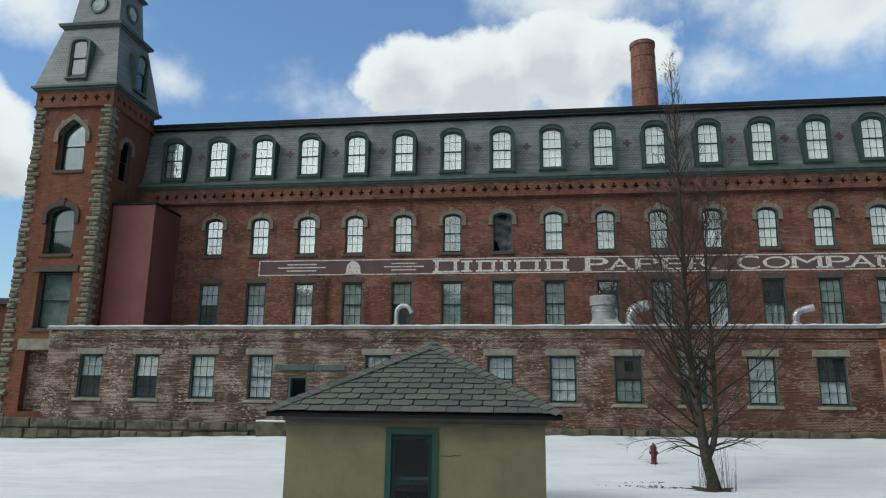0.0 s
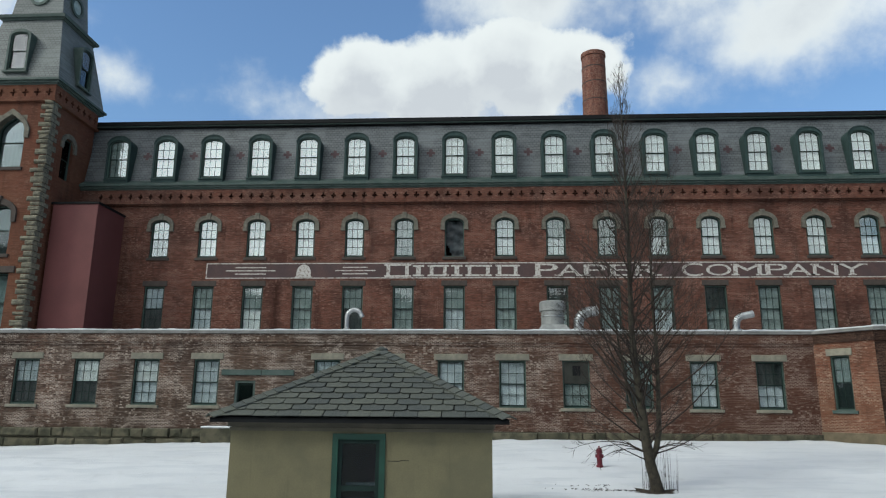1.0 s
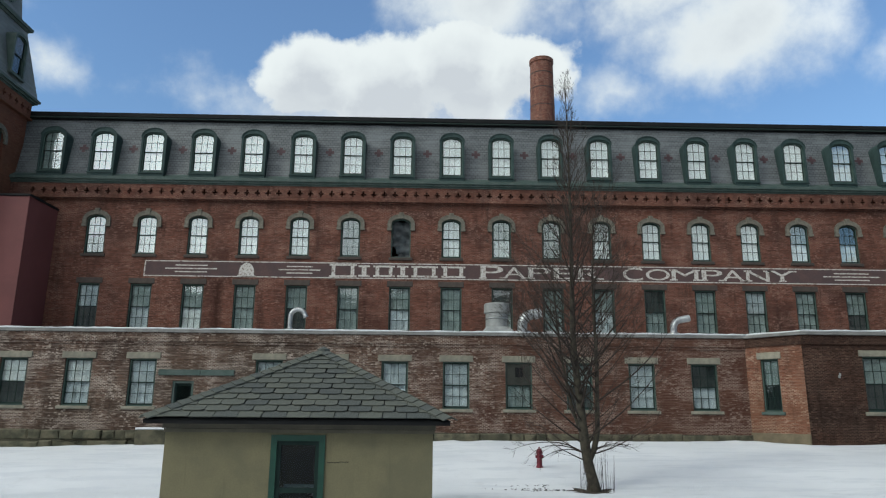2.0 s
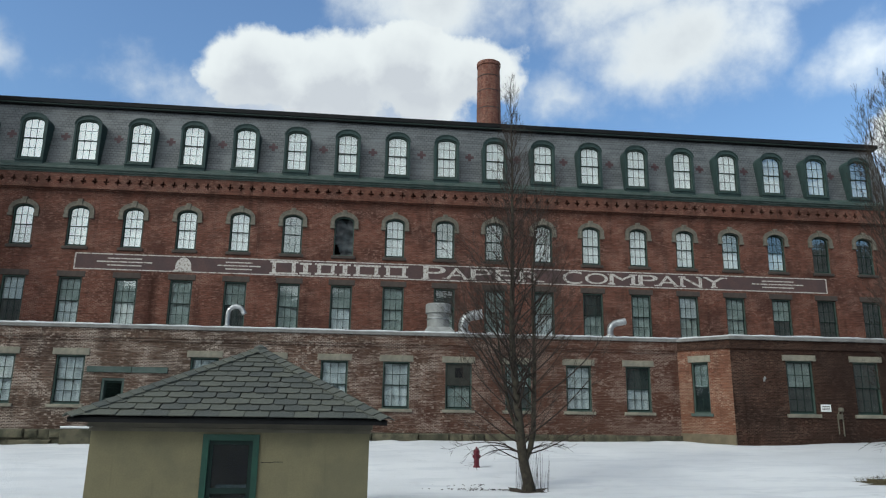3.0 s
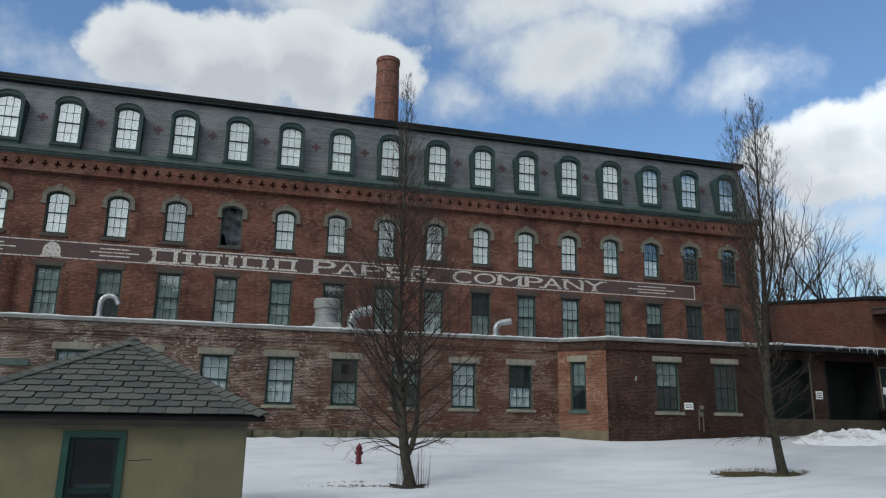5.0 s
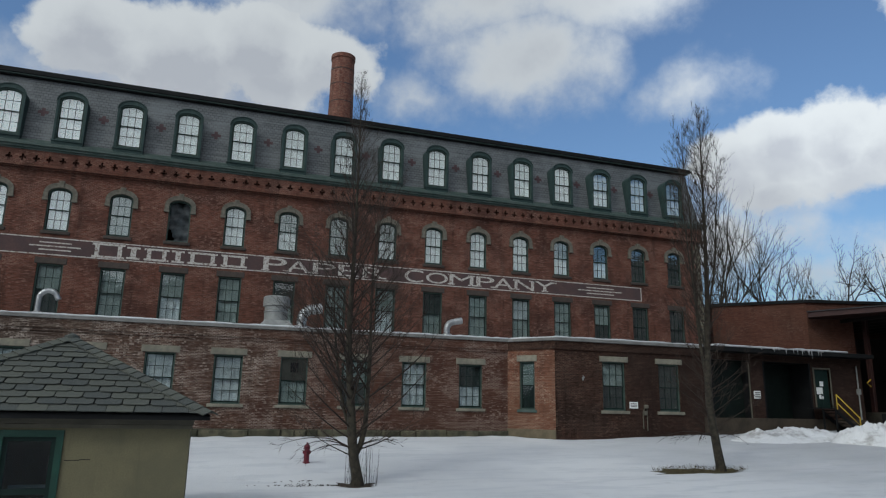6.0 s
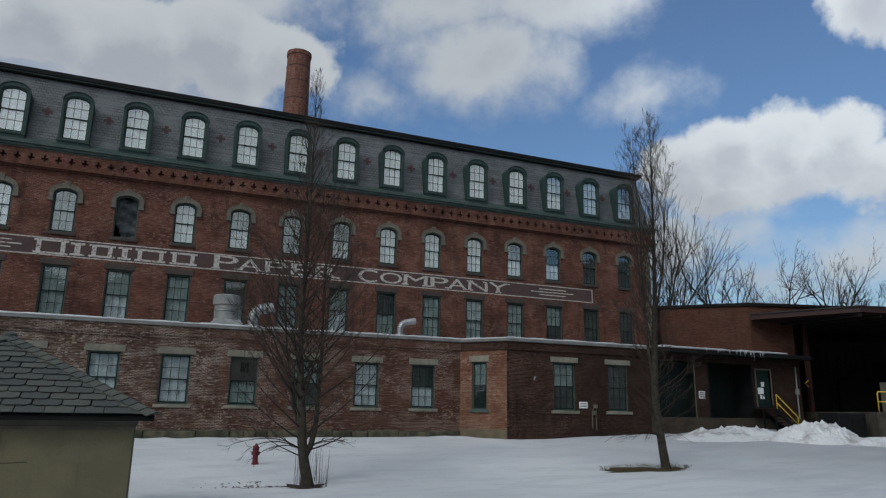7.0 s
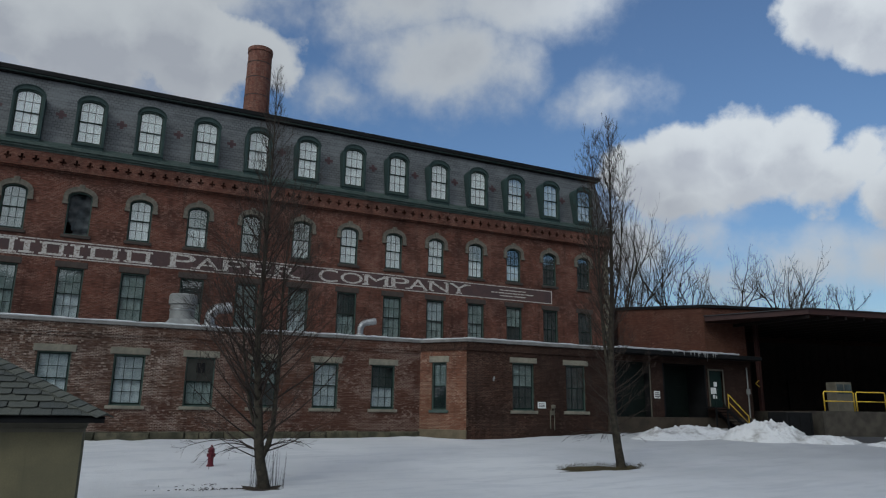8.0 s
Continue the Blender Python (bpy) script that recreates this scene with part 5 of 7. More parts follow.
def build_loading_wing():
    c0, c1 = Vector((17.0, AF, 0)), Vector((BX, BF, 0))
    run = (c1 - c0).length
    ang = math.degrees(math.atan2(c1.y - c0.y, c1.x - c0.x))
    cant = Matrix.Translation(c0) @ pose(0, 0, 0, 0, 0, ang)
    W, G, D = "blind", "blind_grey", "dim_sheet"
    bm = bmesh.new()
    wall_grid(bm, 0, run, 0.4, 6.2, [(0.75, 1.69, 2.55, 5.2)], 0.0, 0.4, cant)
    part("canted_wall", bm, M["brick_bay"], bay_end, "warm orange brick canted wall")
    holes = [(21.8, 23.3, 2.58, 5.28), (25.55, 27.0, 2.58, 5.28), (29.3, 32.2, 2.0, 5.75), (33.2, 37.05, 1.6, 5.75), (37.3, 38.55, 3.0, 5.4)]
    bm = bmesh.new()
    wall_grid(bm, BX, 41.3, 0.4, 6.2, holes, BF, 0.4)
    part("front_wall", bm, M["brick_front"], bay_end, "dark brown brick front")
    bm = bmesh.new()
    box(bm, 40.9, 41.3, BF + 0.4, 36.3, 0.4, 6.2)
    part("side_wall", bm, M["brick_dark"], bay_end)
    # loading bays, kept dark by near-black doors, floors and ceilings
    for a, b, z0, deep, paint in ((29.3, 32.2, 2.0, 0.5, "door_dark"), (33.2, 37.05, 1.6, 1.6, "door_dark")):
        bm = bmesh.new()
        block(bm, a, b, BF + deep, BF + deep + 0.1, z0, 5.75, 0.01)
        for i in range(1, 6):
            z = z0 + (5.75 - z0) * i / 6
            box(bm, a, b, BF + deep - 0.02, BF + deep + 0.01, z - 0.03, z + 0.03)
        d = part("overhead_door", bm, M[paint], bay_end, "closed dark green overhead door")
        for x in (a, b - 0.14):
            bm = bmesh.new()
            box(bm, x, x + 0.14, BF + 0.02, BF + deep, z0, 5.75)
            part("dock_seal", bm, M["black"], d)
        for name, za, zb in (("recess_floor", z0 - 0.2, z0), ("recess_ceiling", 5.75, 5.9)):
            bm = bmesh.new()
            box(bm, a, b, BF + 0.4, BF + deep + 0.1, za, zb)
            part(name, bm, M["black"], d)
    bm = bmesh.new()
    box(bm, 32.07, 32.12, BF - 0.06, BF - 0.004, 2.0, 5.6)
    part("drain_pipe", bm, M["trim_drab"], bay_end)
    bm = bmesh.new()
    tube(bm, [(40.85, BF - 0.07, 2.3), (40.85, BF - 0.07, 5.7)], 0.045, 8)
    box(bm, 40.74, 40.96, BF - 0.16, BF - 0.004, 3.9, 4.25)
    part("conduit", bm, M["white_metal"], bay_end, "grey conduit with a small box")
    bm = bmesh.new()
    block(bm, 37.3, 38.55, BF + 0.12, BF + 0.18, 3.0, 5.4, 0.01)
    door = part("door", bm, M["green"], bay_end, "green steel door hung with notices")
    bm = bmesh.new()
    strip(bm, [(37.2, 3.0), (37.2, 5.5), (38.65, 5.5), (38.65, 3.0)], [(37.3, 3.0), (37.3, 5.4), (38.55, 5.4), (38.55, 3.0)], BF - 0.03, BF + 0.1)
    part("door_frame", bm, M["trim_drab"], door)
    for x, z, w, h in ((37.95, 4.35, 0.28, 0.3), (37.75, 3.85, 0.5, 0.42), (37.85, 3.55, 0.35, 0.25)):
        bm = bmesh.new()
        box(bm, x - w / 2, x + w / 2, BF + 0.105, BF + 0.119, z, z + h)
        part("notice", bm, M["paper"], door, "white paper notice")
    # windows
    bm = bmesh.new()
    block(bm, -0.92, 0.92, -0.06, 0.2, 2.7, 3.0, 0.015)
    lintel = mesh_of("lintel", bm, M["stone_pale"])
    bm = bmesh.new()
    block(bm, -0.92, 0.92, -0.1, 0.22, -0.18, 0.0, 0.02)
    sill = mesh_of("sill", bm, M["stone_pale"])
    for x, t in ((22.55, (G, D)), (26.275, (D, D))):
        w = window(bay_end, x, BF, 2.58, 1.48, 2.7, 0.0, tones=t, label="green sash window in the loading wing")
        share("lintel", lintel, w)
        share("sill", sill, w)
    m = cant @ Matrix.Translation((1.22, 0, 2.55))
    w = window(bay_end, m.translation.x, m.translation.y, 2.55, 0.94, 2.65, 0.0, 2, 2, (G, D), turn=ang, label="narrow green sash window in the canted wall")
    bm = bmesh.new()
    block(bm, -0.62, 0.62, -0.05, 0.2, 2.65, 3.0, 0.015)
    share("lintel", mesh_of("lintel", bm, M["stone_pale"]), w)
    bm = bmesh.new()
    block(bm, -0.6, 0.6, -0.09, 0.2, -0.16, 0.0, 0.02)
    share("sill", mesh_of("sill", bm, M["green_light"]), w)
    # corbel, fascia, roof
    bm = bmesh.new()
    box(bm, 0, run + 0.05, -0.08, -0.003, 5.86, 6.318, cant)
    box(bm, BX, 28.6, BF - 0.08, BF - 0.003, 5.86, 6.318)
    box(bm, 28.6, 41.3, BF - 0.08, BF - 0.003, 5.86, 6.148)
    part("corbel_course", bm, M["brick_front"], bay_end)
    bm = bmesh.new()
    block(bm, -0.1, run + 0.1, -0.2, 0.3, 6.32, 6.48, 0.02, cant)
    block(bm, BX - 0.05, 28.6, BF - 0.2, BF + 0.5, 6.32, 6.48, 0.02)
    part("fascia", bm, M["fascia"], bay_end)
    bm = bmesh.new()
    block(bm, 28.6, 41.4, BF - 1.0, BF + 0.5, 6.15, 6.42, 0.02)
    part("canopy_edge", bm, M["black"], bay_end, "dark overhanging roof edge")
    bm = bmesh.new()
    prism(bm, [(17.3, AF + 0.2), (BX + 0.1, BF + 0.5), (41.3, BF + 0.5), (41.3, 36.3), (34.8, 40.9), (17.3, 40.9)], 6.2, 6.44)
    part("roof", bm, M["tar"], bay_end)
    # plinth
    bm = bmesh.new()
    block(bm, -0.02, run + 0.02, -0.09, -0.004, 0.3, 1.5, 0.03, cant)
    part("plinth", bm, M["tan_render"], bay_end, "tan rendered plinth")
    bm = bmesh.new()
    block(bm, 28.6, 41.32, BF - 0.1, BF - 0.004, 0.5, 2.3, 0.03)
    part("plinth", bm, M["dock_stone"], bay_end, "grimy brown dock base")
    # meter, wall lamp, small signs
    bm = bmesh.new()
    block(bm, 23.5, 24.05, BF - 0.03, BF - 0.004, 2.72, 3.08, 0.005)
    plate = part("wall_sign", bm, M["paper"], bay_end, "small white notice board")
    for z in (2.98, 2.9, 2.82):
        bm = bmesh.new()
        box(bm, 23.56, 23.98, BF - 0.034, BF - 0.03, z - 0.018, z + 0.018)
        part("text_bar", bm, M["rust"], plate)
    bm = bmesh.new()
    block(bm, 32.38, 32.86, BF - 0.04, BF - 0.004, 3.46, 3.92, 0.005)
    plate = part("wall_sign", bm, M["paper"], bay_end, "small white dock notice")
    for z in (3.81, 3.69, 3.57):
        bm = bmesh.new()
        box(bm, 32.43, 32.81, BF - 0.044, BF - 0.04, z - 0.03, z + 0.03)
        part("text_bar", bm, M["rust"], plate)
    bm = bmesh.new()
    tube(bm, [(24.35, BF - 0.05, 1.6), (24.35, BF - 0.05, 2.55), (24.42, BF - 0.12, 2.75)], 0.03, 8)
    tube(bm, [(24.62, BF - 0.05, 1.5), (24.62, BF - 0.05, 2.6), (24.55, BF - 0.12, 2.78)], 0.03, 8)
    lathe(bm, [(0.05, 2.72), (0.13, 2.76), (0.13, 2.9), (0.05, 2.94)], (24.5, BF - 0.16), 12)
    box(bm, 24.38, 24.58, BF - 0.15, BF - 0.004, 2.35, 2.6)
    part("gas_meter", bm, M["trim_drab"], bay_end, "grey gas meter with pipework", smooth=False)
    bm = bmesh.new()
    box(bm, 20.49, 20.57, BF - 0.06, BF - 0.004, 4.2, 4.35)
    lathe(bm, [(0.03, 4.3), (0.055, 4.34), (0.045, 4.42), (0.02, 4.45)], (20.53, BF - 0.1), 10)
    part("wall_lamp", bm, M["white_metal"], bay_end)


build_loading_wing()


def build_wing_steps():
    steps = thing("door_steps", (37.3, BF - 1.2, 1.6), "dark steel steps with a yellow handrail", "stairs")
    for i in range(6):
        bm = bmesh.new()
        z, x = 2.82 - 0.2 * i, 37.5 + 0.3 * i
        box(bm, x, x + 0.34, BF - 1.25, BF - 0.12, z, z + 0.05)
        part("tread", bm, M["black"], steps)
    bm = bmesh.new()
    box(bm, 36.3, 37.6, BF - 1.25, BF - 0.12, 2.94, 3.0)
    part("landing", bm, M["black"], steps)
    for y in (BF - 1.28, BF - 0.2):
        bm = bmesh.new()
        v = [(37.5, 2.9), (39.3, 1.62), (39.3, 1.42), (37.5, 2.65)]
        slab(bm, v[::-1], y, y + 0.05)
        part("stringer", bm, M["black"], steps)
    bm = bmesh.new()
    y = BF - 1.3
    tube(bm, [(37.5, y, 2.9), (37.5, y, 3.8), (39.25, y, 2.42), (39.25, y, 1.5)], 0.035, 8)
    tube(bm, [(37.5, y, 3.3), (39.25, y, 1.95)], 0.03, 8)
    part("handrail", bm, M["yellow"], steps, "yellow tube handrail", smooth=True)
    bm = bmesh.new()
    tube(bm, [(36.35, y, 2.95), (36.35, y, 3.8), (37.4, y, 2.9)], 0.03, 8)
    part("handrail", bm, M["green"], steps, "dark tube handrail", smooth=True)
    for x in (36.4, 37.4, 39.2):
        bm = bmesh.new()
        box(bm, x, x + 0.08, BF - 1.25, BF - 1.17, 1.3, 2.9 if x < 39 else 1.6)
        part("leg", bm, M["black"], steps)


build_wing_steps()

# ---- warehouse and its covered dock ----
warehouse = thing("warehouse", (50, 38, 1.5), "dark red brick warehouse with a covered truck dock", "building")


def build_warehouse():
    outline = [(36.0, 41.6), (40.4, 37.2), (43.6, 36.3), (45.6, 47.4), (96.0, 33.4), (97.3, 38.2), (46.5, 52.2), (40.0, 52.2)]
    bm = bmesh.new()
    prism(bm, outline, 0.5, 9.12)
    part("wall", bm, M["brick_dark"], warehouse)
    bm = bmesh.new()
    prism(bm, [(36.0, 41.6), (40.4, 37.2), (96.0, 21.7), (97.3, 38.2), (46.5, 52.2), (40.0, 52.2)], 9.122, 10.3)
    part("upper_wall", bm, M["brick_dark"], warehouse)
    bm = bmesh.new()
    prism(bm, [(35.85, 41.55), (40.37, 37.02), (96.1, 21.5), (97.5, 38.4), (46.6, 52.4), (39.9, 52.4)], 10.3, 10.5)
    part("roof_edge", bm, M["black"], warehouse, "black parapet coping")
    bm = bmesh.new()
    block(bm, 43.6, 45.0, 44.5, 45.5, 10.5, 11.4, 0.05)
    part("roof_vent", bm, M["tin"], warehouse)
    bm = bmesh.new()
    prism(bm, [(42.6, 30.2), (92.0, 20.6), (92.3, 22.65), (40.46, 37.1), (39.75, 36.5)], 9.14, 9.5)
    canopy = part("canopy", bm, M["steel_red"], warehouse, "oxide red steel dock canopy")
    # purlins take the near-black that paints the canopy's shade
    bm = bmesh.new()
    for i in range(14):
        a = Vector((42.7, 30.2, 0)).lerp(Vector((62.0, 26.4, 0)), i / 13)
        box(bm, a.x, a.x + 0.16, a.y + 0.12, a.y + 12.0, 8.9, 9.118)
    part("purlin", bm, M["shade_black"], canopy)
    bm = bmesh.new()
    prism(bm, [(42.5, 30.12), (92.1, 20.5), (92.4, 22.6), (40.48, 37.08), (39.65, 36.5)], 9.5, 9.56)
    part("roof_sheet", bm, M["tar"], canopy)
    for x, y in ((43.75, 35.5), (52.5, 29.6), (61.0, 28.0)):
        bm = bmesh.new()
        box(bm, x - 0.13, x + 0.13, y - 0.02, y + 0.02, 2.0, 9.118)
        box(bm, x - 0.13, x - 0.10, y - 0.13, y + 0.13, 2.0, 9.118)
        box(bm, x + 0.10, x + 0.13, y - 0.13, y + 0.13, 2.0, 9.118)
        part("post", bm, M["steel_red"], warehouse, "steel canopy post")
    bm = bmesh.new()
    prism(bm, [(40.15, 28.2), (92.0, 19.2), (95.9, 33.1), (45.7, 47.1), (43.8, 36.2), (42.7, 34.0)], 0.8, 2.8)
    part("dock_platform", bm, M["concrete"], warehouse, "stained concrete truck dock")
    # near-black boards added over the dock walls, painting the shade under the canopy
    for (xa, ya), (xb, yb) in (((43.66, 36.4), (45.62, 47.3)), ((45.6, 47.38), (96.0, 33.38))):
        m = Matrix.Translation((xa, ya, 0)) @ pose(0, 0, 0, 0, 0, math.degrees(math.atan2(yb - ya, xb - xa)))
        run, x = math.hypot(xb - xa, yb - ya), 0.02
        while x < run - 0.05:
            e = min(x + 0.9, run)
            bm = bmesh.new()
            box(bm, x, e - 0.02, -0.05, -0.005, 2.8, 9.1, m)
            part("wall_board", bm, M["shade_black"], warehouse)
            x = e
    bm = bmesh.new()
    tube(bm, [(43.4, 35.3, 4.95), (42.95, 35.2, 4.72), (43.4, 35.3, 4.5)], 0.035, 6)
    part("bracket", bm, M["yellow"], warehouse, "small yellow steel bracket")
    # doors in the same painted shade
    for a in (43.5, 48.2, 53.0):
        bm = bmesh.new()
        m = Matrix.Translation((a + 4.5, 46.55 - 0.277 * (a + 4.5 - 48.0), 2.8)) @ pose(0, 0, 0, 0, 0, -15.3)
        block(bm, 0, 2.6, -0.12, 0.06, 0, 2.9, 0.02, m)
        part("overhead_door", bm, M["shade_black"], warehouse)
    bm = bmesh.new()
    m = Matrix.Translation((46.7, 46.95, 2.8)) @ pose(0, 0, 0, 0, 0, -15.3)
    for x in (-0.9, 0.85):
        box(bm, x, x + 0.06, -0.1, -0.04, 0.0, 2.4, m)
    part("door_trim", bm, M["trim_drab"], warehouse)


build_warehouse()


def build_dock_rail():
    a, b = Vector((40.6, 28.35, 2.8)), Vector((60.0, 25.0, 2.8))
    way = (b - a).normalized()
    first = None
    for i in range(8):
        p, q = a + way * (2.5 * i), a + way * (2.5 * i + 2.3)
        rail = thing("dock_railing", p, "yellow tube guard rail on the truck dock", "railing", "dock guard rails")
        bm = bmesh.new()
        up = Vector((0, 0, 1))
        tube(bm, [p, p + up * 1.1, p + up * 1.18 + way * 0.08, q + up * 1.18 - way * 0.08, q + up * 1.1, q], 0.036, 8)
        part("hoop", bm, M["yellow"], rail, smooth=True)
        bm = bmesh.new()
        tube(bm, [p + up * 0.6, q + up * 0.6], 0.03, 8)
        part("mid_rail", bm, M["yellow"], rail, smooth=True)


build_dock_rail()

# black block added in place of the dark truck pit, and pallets by the dock
bm = bmesh.new()
m = Matrix.Translation((39.0, 29.6, 1.35)) @ pose(0, 0, 0, 0, 0, -10)
block(bm, -0.95, 0.95, -0.8, 0.8, 0.0, 1.35, 0.04, m)
pit_ob = solid("waste_bin", bm, M["black"], "black block standing in for the dark truck pit by the dock", "bin")
for x in (-0.8, 0.0, 0.8):
    bm = bmesh.new()
    box(bm, x - 0.05, x + 0.05, -0.86, -0.8, 0.05, 1.2, m)
    part("rib", bm, M["black"], pit_ob)
bm = bmesh.new()
m = Matrix.Translation((46.3, 31.0, 2.8)) @ pose(0, 0, 0, 0, 0, -12)
for z in (0.0, 0.16, 0.32, 0.48, 0.64, 0.8, 0.96):
    for y in (-0.5, -0.25, 0.0, 0.25, 0.5):
        box(bm, -0.55, 0.55, y - 0.06, y + 0.06, z + 0.1, z + 0.125, m)
    for x in (-0.5, 0.0, 0.5):
        box(bm, x - 0.05, x + 0.05, -0.55, 0.55, z, z + 0.1, m)
solid("pallet_stack", bm, M["trim_drab"], "stack of weathered wooden pallets on the dock", "pallets")
bm = bmesh.new()
m = Matrix.Translation((43.95, 29.6, 2.8)) @ pose(0, 0, 0, 0, 0, -12)
block(bm, -0.62, 0.62, -0.4, 0.4, 0.0, 1.85, 0.02, m)
crate = solid("metal_cabinet", bm, M["trim_drab"], "drab metal cabinet standing on the dock", "cabinet")
bm = bmesh.new()
box(bm, -0.54, -0.04, -0.42, -0.402, 1.1, 1.72, m)
box(bm, 0.04, 0.54, -0.42, -0.402, 1.1, 1.72, m)
part("front_panel", bm, M["dim_sheet"], crate)


# ---- snow on the roofs, icicles, banks ----
def roof_snow(name, line, depth, z, thick, label, seed):
    """A ragged snow layer along a roof edge; line: (x, y) points, it lies towards +y."""
    rnd = random.Random(seed)
    bm = bmesh.new()
    rows = []
    pts = []
    for (xa, ya), (xb, yb) in zip(line, line[1:]):
        n = max(2, int(math.hypot(xb - xa, yb - ya) / 0.25))
        pts += [(xa + (xb - xa) * i / n, ya + (yb - ya) * i / n) for i in range(n)]
    pts.append(line[-1])
    for x, y in pts:
        h = thick * (0.75 + 0.5 * noise.noise((x * 0.8, y * 0.3, seed)) + 0.25 * noise.noise((x * 3.1, 1.0, seed)))
        o = 0.03 * noise.noise((x * 2.0, 7.0, seed))
        rows.append([bm.verts.new(p) for p in ((x, y + o, z), (x, y + o - 0.03, z + h * 0.5), (x, y + o + 0.05, z + h), (x, y + depth, z + h), (x, y + depth, z))])
    for a, b in zip(rows, rows[1:]):
        for i in range(5):
            k = (i + 1) % 5
            bm.faces.new((a[i], b[i], b[k], a[k]))
    bm.faces.new(rows[0])
    bm.faces.new(rows[-1][::-1])
    bmesh.ops.recalc_face_normals(bm, faces=bm.faces[:])
    return solid(name, bm, M["snow"], label, "snow", kind="stuff", smooth=True)


roof_snow("roof_snow", [(-27.3, AF - 0.17), (17.05, AF - 0.17)], 4.3, 6.484, 0.11, "thin white snow lying on the annex roof", 2.0)
roof_snow("roof_snow", [(17.1, AF - 0.2), (BX, BF - 0.17), (28.7, BF - 0.17)], 5.0, 6.486, 0.11, "thin white snow lying on the loading wing roof", 5.0)
roof_snow("roof_snow", [(28.75, BF - 1.0), (39.2, BF - 1.0)], 1.9, 6.424, 0.16, "snow lying on the dark roof overhang", 9.0)


def build_icicles():
    rnd = random.Random(8)
    row = thing("icicle_row", (34, BF - 1.0, 6.4), "row of icicles hanging from the roof edge", "icicles", kind="stuff")
    bm = bmesh.new()
    for i in range(22):
        x = 31.5 + 5.6 * rnd.random() ** 0.5
        l = 0.03 + 0.2 * rnd.random() ** 2 + (0.45 * rnd.random() ** 3 if 34.0 < x < 37.0 else 0)
        tube(bm, [(x, BF - 1.03, 6.5), (x, BF - 1.03, 6.38), (x + 0.01, BF - 1.03, 6.38 - l)], [0.035, 0.028, 0.004], 5)
    part("icicle", bm, M["snow"], row, smooth=True)


build_icicles()


def snow_bank(cx, cy, rx, ry, h, seed, label):
    bm = bmesh.new()
    n = 64
    grid = {}
    for i in range(n + 1):
        for j in range(n + 1):
            x, y = cx + rx * (2 * i / n - 1), cy + ry * (2 * j / n - 1)
            b = mound(x, y, cx, cy, rx, ry, h)
            lump = 0.36 * noise.noise((x * 0.9, y * 0.9, seed)) + 0.42 * abs(noise.noise((x * 2.1, y * 2.1, seed))) + 0.26 * abs(noise.noise((x * 4.7, y * 4.7, seed))) + 0.10 * noise.noise((x * 9.5, y * 9.5, seed)) - 0.1
            z = ground_z(x, y) - 0.12 + b * (1 + 1.2 * lump)
            grid[i, j] = bm.verts.new((x, y, z))
    for i in range(n):
        for j in range(n):
            bm.faces.new((grid[i, j], grid[i + 1, j], grid[i + 1, j + 1], grid[i, j + 1]))
    return solid("snow_bank", bm, M["snow_dirty"], label, "snow bank", "ploughed snow banks", smooth=True)


snow_bank(31.6, 30.8, 4.2, 2.0, 0.58, 1.0, "lumpy ploughed snow bank by the loading wing")
snow_bank(34.7, 28.0, 2.9, 1.9, 0.98, 4.0, "tall lumpy ploughed snow bank before the steps")
snow_bank(37.5, 26.3, 3.0, 1.4, 0.34, 7.0, "low dirty snow bank along the dock lane")
snow_bank(41.0, 24.6, 3.0, 1.0, 0.24, 11.0, "low dirty snow bank along the dock lane")
snow_bank(45.4, 26.3, 2.6, 0.8, 0.6, 14.0, "dirty snow heaped against the concrete dock")

# wet lane in front of the dock
bm = bmesh.new()
rows = []
for i in range(15):
    x = 37.4 + 2.0 * i
    y1 = 28.3 - 0.173 * (x - 39.4) - 0.15
    rows.append([bm.verts.new((x, y, snow_z(x, y) + 0.05)) for y in np.linspace(y1 - 2.6, y1, 6)])
for a, b in zip(rows, rows[1:]):
    for i in range(5):
        bm.faces.new((a[i], b[i], b[i + 1], a[i + 1]))
solid("road", bm, M["asphalt"], "wet dark asphalt lane along the dock", "road", kind="structure")

# ---- stucco hut ----
HX0, HX1, HY0, HY1 = -5.13, 0.27, 14.5, 19.9
hut = thing("stucco_hut", ((HX0 + HX1) / 2, HY0, 0), "small olive stucco hut with a hipped shingle roof", "hut")


